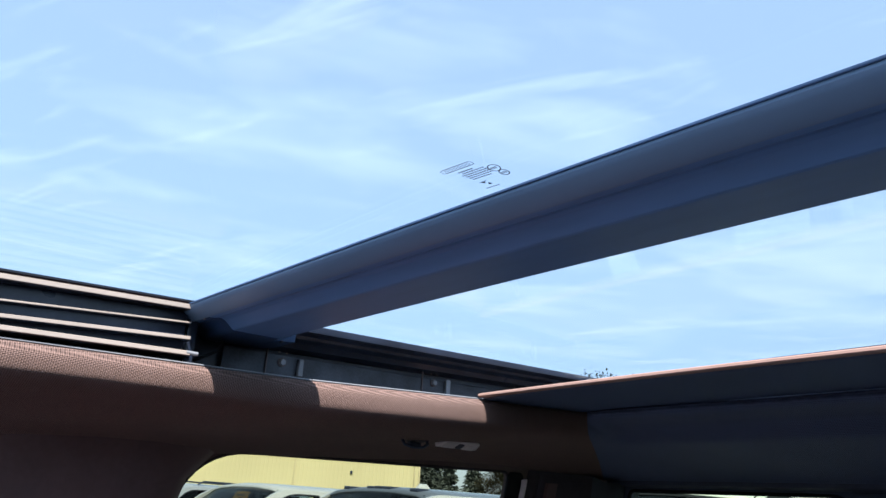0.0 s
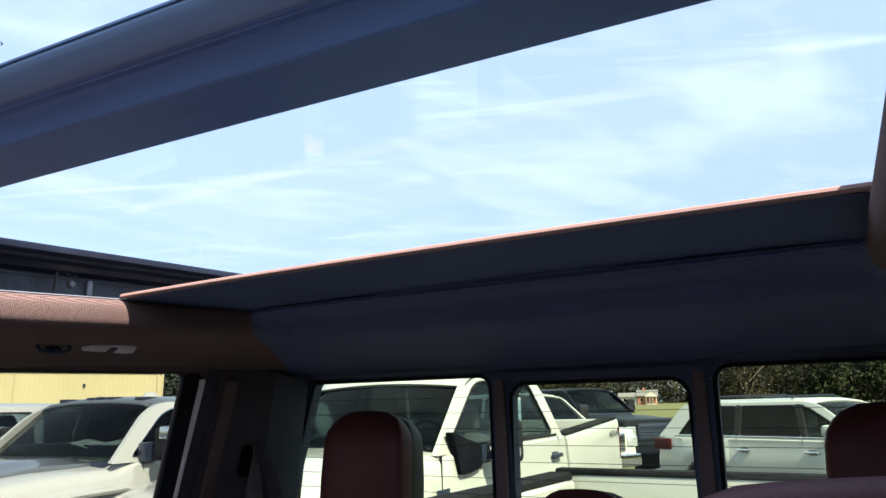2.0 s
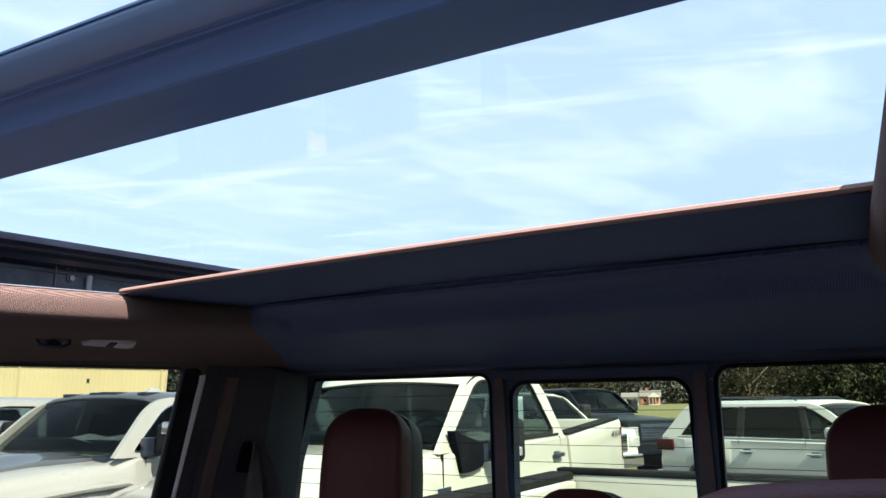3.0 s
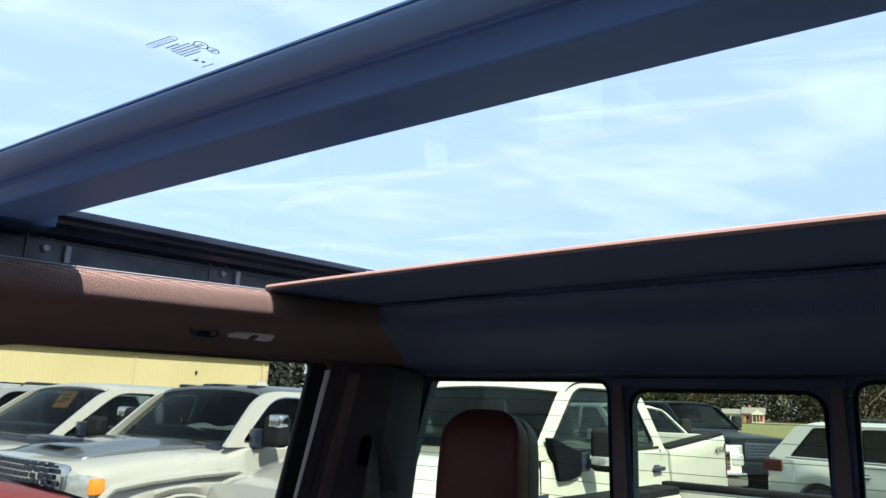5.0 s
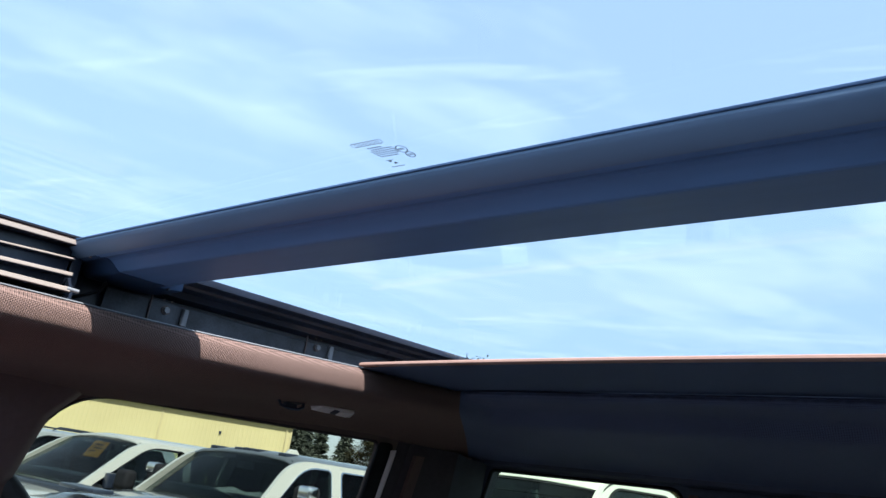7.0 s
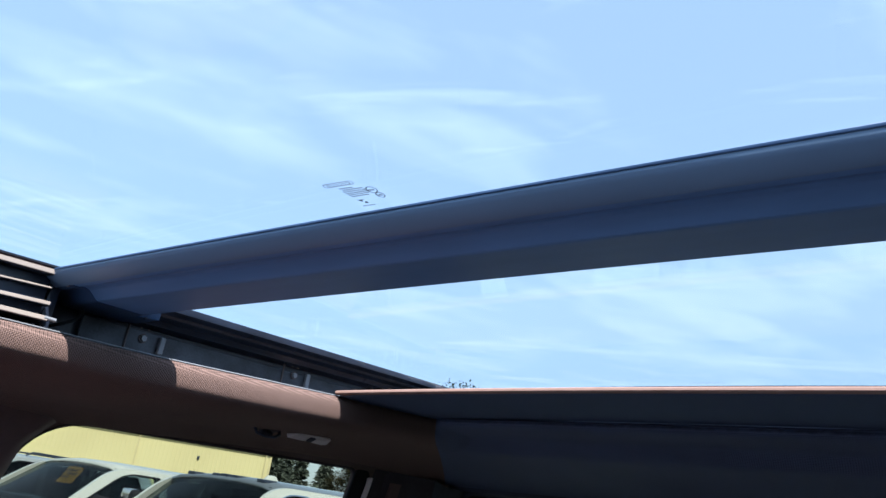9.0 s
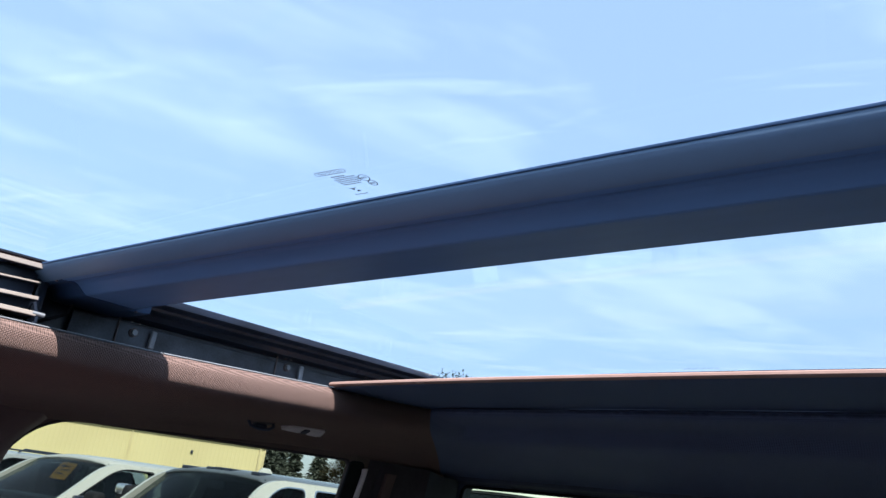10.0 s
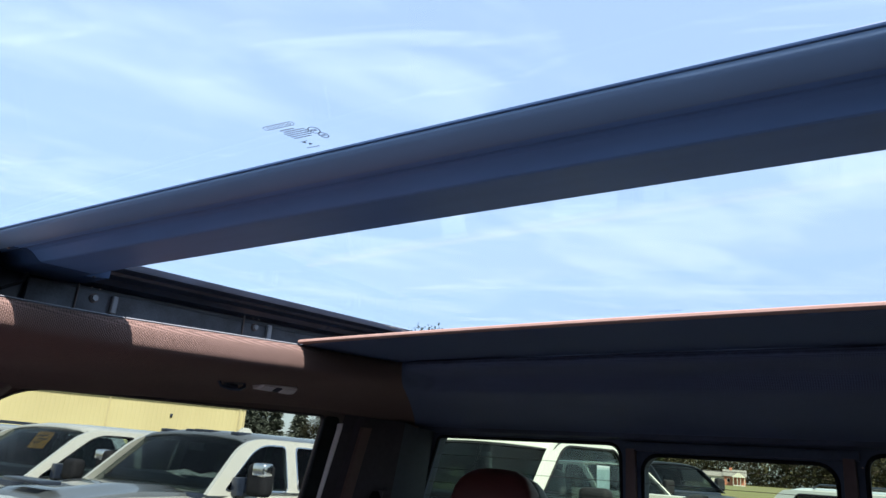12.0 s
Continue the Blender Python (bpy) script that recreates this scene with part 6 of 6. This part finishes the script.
vehicle("station_wagon", pose(1.95, 11.35, ground_z(11.5) + 0.006, 0, 0, 63), "white sport utility wagon with dark glass and chrome handles", dict(
    W=1.92, L=4.8, paint="white", category="car", sill=0.36, wheel_r=0.37, hood=1.12, nose=1.02, belt=1.17, roof=1.73, cowl=1.35, roof_front=2.05, roof_rear=4.25, cab_rear=4.72, tumble=0.17,
    posts=[(2.14, 2.27, 0.08, True), (3.22, 3.24, 0.09, True), (4.38, 4.05, 0.12, False)], wheels=[0.90, 3.80], handles=[2.02, 3.08], seams=[1.30, 2.16, 3.22], seat_rows=[2.3, 3.3], rack=True, handle="chrome",
    mirror=(0.20, 0.16), mirror_paint="white", tail_top=1.13))
vehicle("pickup_truck", pose(-4.05, 13.80, ground_z(14) + 0.006, 0, 0, 63), "white pickup with a chrome grille parked nose out", dict(
    BIG, L=6.0, paint="white", hood=1.33, nose=1.24, belt=1.38, roof=1.97, cowl=1.45, roof_front=2.05, roof_rear=3.9, cab_rear=4.05,
    posts=[(2.60, 2.68, 0.10, False), (3.9, 3.75, 0.22, False)], wheels=[0.95, 4.7], handles=[2.75], seams=[1.6, 2.65], rail=1.46, seat_rows=[2.7, 3.6], fin=(0.2, 2.4), chrome_grille=True, amber=False))
vehicle("pickup_truck", pose(-3.85, 17.15, ground_z(17) + 0.006, 0, 0, 63), "dark blue lifted pickup with chrome trim", dict(
    BIG, L=6.2, paint="navy", hood=1.45, nose=1.36, belt=1.52, roof=2.14, cowl=1.55, roof_front=2.15, roof_rear=4.15, cab_rear=4.3, wheel_r=0.47, sill=0.58,
    posts=[(2.75, 2.8, 0.10, True), (3.9, 3.8, 0.10, True), (4.2, 4.05, 0.22, False)], wheels=[0.98, 4.85], handles=[2.85, 3.95], seams=[1.65, 2.8, 3.9], rail=1.58, seat_rows=[2.8, 3.8], amber=False))
# cards and marks on the vehicles
card = empty("dealer_card", pose(-8.26, 4.03, 1.590, 58, 0, 9) @ Matrix.Scale(0.66, 4), "orange and black price card behind a windscreen", "card")
part("sheet", box(bmesh.new(), (-0.22, -0.17, 0), (0.22, 0.17, 0.004), 0.0), M["sticker_orange"], card, smooth=False)
bm = bmesh.new()
for k, (a, b) in enumerate(((-0.15, 0.10), (-0.10, 0.15), (-0.16, 0.02))):
    flat_bar(bm, a, 0.07 - 0.07 * k, b, 0.10 - 0.07 * k)
ob = part("print_bars", bm, M["ink"], card, smooth=False)
ob.location.z = 0.006
for x, y, w in ((-5.36, 3.98, 0.30), (-5.06, 4.03, 0.20)):
    pg = part("paper", box(bmesh.new(), (-w / 2, -0.10, -0.001), (w / 2, 0.10, 0.001), 0.0), M["sticker_white"], None, smooth=False)
    pg.matrix_basis = pose(x, y, 1.403, 8, 8, 0)
    tagged(pg, "white paper lying on a dashboard", "paper")
mk = text_mesh("4X4", 0.12)
mk.materials.append(M["ink"])
ob = new("bed_lettering", mk)
ob.matrix_basis = Matrix.Translation((-2.2780, 8.74, 1.31)) @ Matrix.Rotation(radians(2.5), 4, "X") @ Matrix(((0, 0, 1, 0), (1.7, 0, 0, 0), (0, 1, 0, 0), (0, 0, 0, 1)))
tagged(ob, "dark lettering 4X4 on a white truck bed", "lettering")
# added panel: the bright view through the far window, put into a colour
ws = part("window_sticker", box(bmesh.new(), (-2.455, 6.28, 1.36), (-2.451, 6.56, 1.74), 0.0), M["far_window_tone"], None, smooth=False)
tagged(ws, "pale grey-blue price sheet in the door window", "paper")


# ---------------------------------------------------------------- buildings
def metal_hall(a, b, depth, h):
    """A long yellow hall with ribbed metal siding; its front wall runs from a to b."""
    a, b = Vector((*a, 0)), Vector((*b, 0))
    d = (b - a)
    L = d.length
    ang = math.atan2(d.y, d.x)
    hall = empty("metal_hall", Matrix.Translation((a.x, a.y, ground_z(a.y))) @ Matrix.Rotation(ang, 4, "Z"), "long yellow metal hall with a low-pitched roof", "building")
    n = int(L / 0.3)
    pr = []
    for i in range(n):
        u = L * i / n
        pr += [(u, 0.0), (u + 0.20, 0.0), (u + 0.225, -0.010), (u + 0.275, -0.010)]
    pr += [(L, 0.0), (L, depth), (0, depth)]
    part("wall", prism(pr, "z", 0, h, 0), M["yellow"], hall, smooth=False)
    part("roof", prism([(-0.35, h), (depth / 2, h + 0.5), (depth + 0.35, h), (depth + 0.35, h + 0.12), (depth / 2, h + 0.62), (-0.35, h + 0.12)], "x", -0.3, L + 0.3), M["metal_roof"], hall, "pale metal roof", smooth=False)
    part("eave_trim", box(bmesh.new(), (-0.3, -0.42, h - 0.16), (L + 0.3, -0.28, h + 0.14), 0.02), M["yellow_trim"], hall)
    for u in (L * 0.25, L * 0.5, L * 0.75, L - 0.4):
        part("downpipe", box(bmesh.new(), (u - 0.05, -0.12, 0), (u + 0.05, -0.03, h - 0.1), 0.02), M["yellow_trim"], hall)
    part("corner_trim", box(bmesh.new(), (L - 0.1, -0.045, 0), (L + 0.04, 0.1, h - 0.05), 0.01), M["yellow_trim"], hall)
    part("vent", box(bmesh.new(), (L * 0.86, -0.10, h - 1.55), (L * 0.86 + 0.18, -0.03, h - 1.3), 0.02), M["black"], hall, "small dark vent")
    return hall


metal_hall((-66.0, 3.0), (-46.0, 36.8), 18, 5.45)


def cottage(m):
    """A low brick house with a pale wing and a white gabled porch."""
    hs = empty("house", m, "low brick house with pale wing and white gabled porch", "house")
    part("wall", box(bmesh.new(), (-1.0, 0, 0), (5.2, 7, 2.7)), M["brick"], hs, smooth=False)
    part("wing_wall", box(bmesh.new(), (-7.0, 0.6, 0), (-1.02, 6.4, 2.5)), M["cream"], hs, "pale siding wing", smooth=False)
    part("roof", prism([(-0.5, 2.7), (3.5, 4.6), (7.5, 2.7), (7.5, 2.85), (3.5, 4.8), (-0.5, 2.85)], "x", -1.4, 5.6), M["shingle"], hs, smooth=False)
    part("wing_roof", prism([(0.2, 2.5), (3.5, 4.0), (6.8, 2.5), (6.8, 2.64), (3.5, 4.18), (0.2, 2.64)], "x", -7.4, -1.42), M["shingle"], hs, smooth=False)
    part("porch_floor", box(bmesh.new(), (1.6, -1.9, 0), (5.0, -0.02, 0.25), 0.03), M["cream"], hs, smooth=False)
    part("porch_gable", prism([(1.2, 2.5), (5.4, 2.5), (3.3, 4.1)], "y", -2.1, 0.8), M["cream"], hs, "white porch gable", smooth=False)
    for x in (1.7, 2.85, 3.75, 4.9):
        part("porch_post", box(bmesh.new(), (x - 0.09, -1.9, 0.25), (x + 0.09, -1.72, 2.5), 0.01), M["cream"], hs)
    part("front_door", box(bmesh.new(), (2.85, -0.06, 0.25), (3.75, -0.01, 2.3), 0.01), M["brick"], hs)
    for x in (-5.2, -2.8, 0.3):
        y = 0.6 if x < -1 else 0.0
        w = part("window", box(bmesh.new(), (x - 0.45, y - 0.06, 1.0), (x + 0.45, y - 0.005, 2.1), 0.02), M["cream"], hs)
        part("pane", box(bmesh.new(), (x - 0.38, y - 0.08, 1.07), (x + 0.38, y - 0.061, 2.03)), M["privacy_glass"], w, smooth=False)
    part("chimney", box(bmesh.new(), (0.6, 3.0, 4.0), (1.4, 3.8, 5.4), 0.02), M["brick"], hs)
    return hs


cottage(pose(-55.3, 206, ground_z(206), 0, 0, 14) @ Matrix.Scale(0.86, 4))


# ---------------------------------------------------------------- trees
def leaf_cloud(centres, per, size, seed, spread, flat=0.7):
    """Small pointed leaves scattered through the outer part of many overlapping clumps."""
    rnd = np.random.default_rng(seed)
    vs, fs, ns, k = [], [], [], 0
    for c, rad in centres:
        n = int(per * rad * rad)
        d = rnd.normal(size=(n, 3))
        d /= np.linalg.norm(d, axis=1)[:, None]
        rr = rad * (0.45 + 0.6 * rnd.random(n)) * (1 + spread * rnd.normal(size=n))
        q = np.array(c) + d * rr[:, None] * np.array((1, 1, flat))
        a, b = rnd.normal(size=(n, 3)), rnd.normal(size=(n, 3))
        a /= np.linalg.norm(a, axis=1)[:, None]
        b -= a * np.sum(a * b, axis=1)[:, None]
        b /= np.linalg.norm(b, axis=1)[:, None]
        s = (size * (0.6 + 0.8 * rnd.random(n)))[:, None]
        vs.append(np.stack((q - a * s, q + b * s * 0.45, q + a * s, q - b * s * 0.45), axis=1).reshape(-1, 3))
        fs.append(k + np.arange(4 * n).reshape(-1, 4))
        out = d + np.array((0, 0, 0.35)) + 0.35 * rnd.normal(size=(n, 3))
        ns.append(np.repeat(out / np.linalg.norm(out, axis=1)[:, None], 4, axis=0))
        k += 4 * n
    return np.concatenate(vs).tolist(), np.concatenate(fs).tolist(), np.concatenate(ns).tolist()


def raw_mesh(name, vs, fs, material, ns=None):
    me = bpy.data.meshes.new(name)
    me.from_pydata(vs, [], fs)
    me.materials.append(material)
    if ns:
        # leaves are shaded as part of their clump
        me.polygons.foreach_set("use_smooth", [True] * len(me.polygons))
        me.normals_split_custom_set_from_vertices(ns)
    return me


def broad_tree(seed, h, leaf, label):
    rnd = random.Random(seed)
    tree = empty("tree", None, label, "tree", group="trees round the car park")
    trunk_h = h * 0.28
    bm = tube([(0, 0, 0), (0.05, 0.03, trunk_h * 0.5), (0.0, 0.08, trunk_h), (0.1, 0, h * 0.6)], 0.16)
    for v in bm.verts:
        k = 1 - 0.75 * v.co.z / (h * 0.6)
        v.co.x, v.co.y = v.co.x * k, v.co.y * k
    centres = []
    for k in range(9):
        a = 2 * math.pi * k / 9 + rnd.uniform(-0.4, 0.4)
        ln = h * rnd.uniform(0.20, 0.34)
        z0 = trunk_h * rnd.uniform(0.6, 1.5)
        end = (ln * math.cos(a), ln * math.sin(a), z0 + h * rnd.uniform(0.02, 0.32))
        limb = tube([(0, 0, z0), (end[0] * 0.5, end[1] * 0.5, (z0 + end[2]) / 2 + 0.1), end], 0.05, 5)
        me = bpy.data.meshes.new("tmp")
        limb.to_mesh(me)
        limb.free()
        bm.from_mesh(me)
        bpy.data.meshes.remove(me)
        centres.append((end, h * rnd.uniform(0.11, 0.19)))
    for k in range(9):
        a = rnd.uniform(0, 6.28)
        q = rnd.uniform(0, h * 0.24)
        centres.append(((q * math.cos(a), q * math.sin(a), h * rnd.uniform(0.42, 0.9)), h * rnd.uniform(0.10, 0.19)))
    for k in range(6):
        a = rnd.uniform(0, 6.28)
        q = rnd.uniform(h * 0.15, h * 0.28)
        centres.append(((q * math.cos(a), q * math.sin(a), h * rnd.uniform(0.14, 0.3)), h * rnd.uniform(0.09, 0.14)))
    part("trunk", bm, M["bark"], tree)
    vs, fs, ns = leaf_cloud(centres, 420, 0.085, seed, 0.22)
    ob = new("crown", raw_mesh("crown", vs, fs, leaf, ns))
    ob.parent = tree
    tagged(ob, kind="stuff")
    return tree


def conifer(seed, h, label):
    rnd = random.Random(seed)
    tree = empty("tree", None, label, "tree", group="conifers beside the hall")
    bm = bmesh.new()
    cyl(bm, (0, 0, 0), (0, 0, h * 0.97), h * 0.018, 0.02, 10)
    part("trunk", bm, M["bark"], tree)
    vs, fs = [], []
    z = h * 0.10
    while z < h:
        reach = (h - z) * 0.30 * rnd.uniform(0.75, 1.2) + 0.15
        for k in range(9):
            a = rnd.uniform(0, 6.28)
            for j in range(int(8 + reach * 10)):
                t = rnd.uniform(0.15, 1.0)
                q = reach * t
                c = Vector((q * math.cos(a) + rnd.gauss(0, 0.12), q * math.sin(a) + rnd.gauss(0, 0.12), z - 0.25 * q + rnd.gauss(0, 0.10)))
                d = Vector((math.cos(a) + rnd.gauss(0, 0.5), math.sin(a) + rnd.gauss(0, 0.5), rnd.gauss(-0.2, 0.4))).normalized() * 0.28
                s = Vector((rnd.gauss(0, 1), rnd.gauss(0, 1), rnd.gauss(0, 1))).cross(d).normalized() * 0.09
                i = len(vs)
                vs += [tuple(c - d), tuple(c + s), tuple(c + d), tuple(c - s)]
                fs.append((i, i + 1, i + 2, i + 3))
        z += h * 0.035
    ob = new("crown", raw_mesh("crown", vs, fs, M["needle"]))
    ob.parent = tree
    tagged(ob, kind="stuff")
    return tree


rw = random.Random(77)
woods = []
for k in range(150):
    x = -205 + 370 * k / 149 + rw.uniform(-2, 2)
    y = 252 + rw.uniform(-14, 18)
    for q in range(3):
        woods.append(((x + rw.uniform(-2.5, 2.5), y, ground_z(y) + 2.2 + q * 5.4 + rw.uniform(-2.2, 2.2)), rw.uniform(3.4, 6.2)))
vs, fs, ns = leaf_cloud(woods, 36, 0.36, 77, 0.25, 0.9)
tagged(new("far_woods", raw_mesh("far_woods", vs, fs, M["leaf_dry"], ns)), "hazy brown-green woods in the distance", "woods", kind="stuff")

GREEN = "leafy green tree with low branches behind the car park"
DRY = "half-bare autumn tree with brown-green leaves"
def shrub(seed, h, leaf, label):
    rnd = random.Random(seed)
    sh = empty("shrub", None, label, "shrub", group="hedge behind the car park")
    centres = [((rnd.uniform(-1.6, 1.6), rnd.uniform(-0.7, 0.7), h * rnd.uniform(0.18, 0.78)), h * rnd.uniform(0.16, 0.28)) for k in range(20)]
    bm = bmesh.new()
    for k in range(5):
        cyl(bm, (rnd.uniform(-0.3, 0.3), rnd.uniform(-0.3, 0.3), 0), (rnd.uniform(-1, 1), rnd.uniform(-0.5, 0.5), h * 0.6), 0.06, 0.02, 6)
    part("stems", bm, M["bark"], sh)
    vs, fs, ns = leaf_cloud(centres, 480, 0.075, seed, 0.22, 0.85)
    ob = new("crown", raw_mesh("crown", vs, fs, leaf, ns))
    ob.parent = sh
    tagged(ob, kind="stuff")
    return sh


hedge = [shrub(31, 4.2, M["leaf"], "dense dark green shrub behind the car park"), shrub(32, 3.6, M["leaf"], "dense dark green shrub behind the car park")]
seen = set()
for k in range(17):
    x, y = 0.5 + 2.3 * k + 0.5 * math.sin(k * 2.1), 27.5 + 1.6 * math.sin(k * 1.7)
    m = pose(x, y, ground_z(y), 0, 0, 25 * math.sin(k * 3.3))
    if k % 2 in seen:
        copy_thing(hedge[k % 2], m)
    else:
        hedge[k % 2].matrix_basis = m
        seen.add(k % 2)

proto = [broad_tree(11, 9.0, M["leaf"], GREEN), broad_tree(12, 8.0, M["leaf"], GREEN), broad_tree(13, 7.5, M["leaf_dry"], DRY), broad_tree(14, 9.5, M["leaf"], GREEN)]
spots = [(0, 4.5, 38, 0), (1, 9.5, 36, 40), (3, 14.5, 39, 80), (0, 20, 36, 200), (1, -0.5, 42, 150), (3, 26, 41, 10), (0, 7, 45, 260), (1, 12, 46, 100), (3, 18, 47, 300),
         (2, -6.5, 52, 30), (2, -7.5, 60, 120), (1, -23.5, 60, 200), (2, -24, 56, 250), (3, -30, 62, 90), (0, -37, 60, 20), (2, -1, 55, 0), (3, 2.5, 50, 190), (2, -24.5, 70, 60), (0, -9, 70, 310),
         (1, -44, 66, 45), (3, -50, 70, 210), (2, -40, 72, 130), (0, -28, 75, 75), (1, 33, 44, 15)]
for x, y, a, size in ((-49.3, 49, 15, 0.80), (-47.2, 48, 140, 0.76), (-50.6, 52, 250, 0.84)):
    copy_thing(proto[2], pose(x, y, ground_z(y), 0, 0, a) @ Matrix.Scale(size, 4))
copy_thing(proto[1], pose(-28.1, 35, ground_z(35), 0, 0, 70) @ Matrix.Scale(1.27, 4))
used = set()
for k, x, y, a in spots:
    m = pose(x, y, ground_z(y), 0, 0, a)
    if k in used:
        copy_thing(proto[k], m)
    else:
        proto[k].matrix_basis = m
        used.add(k)
FIR = "dark green conifer beyond the yellow hall"
firs = [conifer(21, 8.3, FIR), conifer(22, 6.5, FIR)]
used = set()
for k, x, y, a in ((0, -59.5, 48, 0), (1, -55.4, 48, 60), (1, -52.3, 48.5, 200), (0, -62.5, 52, 20), (1, -44.2, 50, 290), (0, -40, 53, 75), (1, -38, 50, 150), (0, -35, 55, 33)):
    m = pose(x, y, ground_z(y), 0, 0, a)
    if k in used:
        copy_thing(firs[k], m)
    else:
        firs[k].matrix_basis = m
        used.add(k)
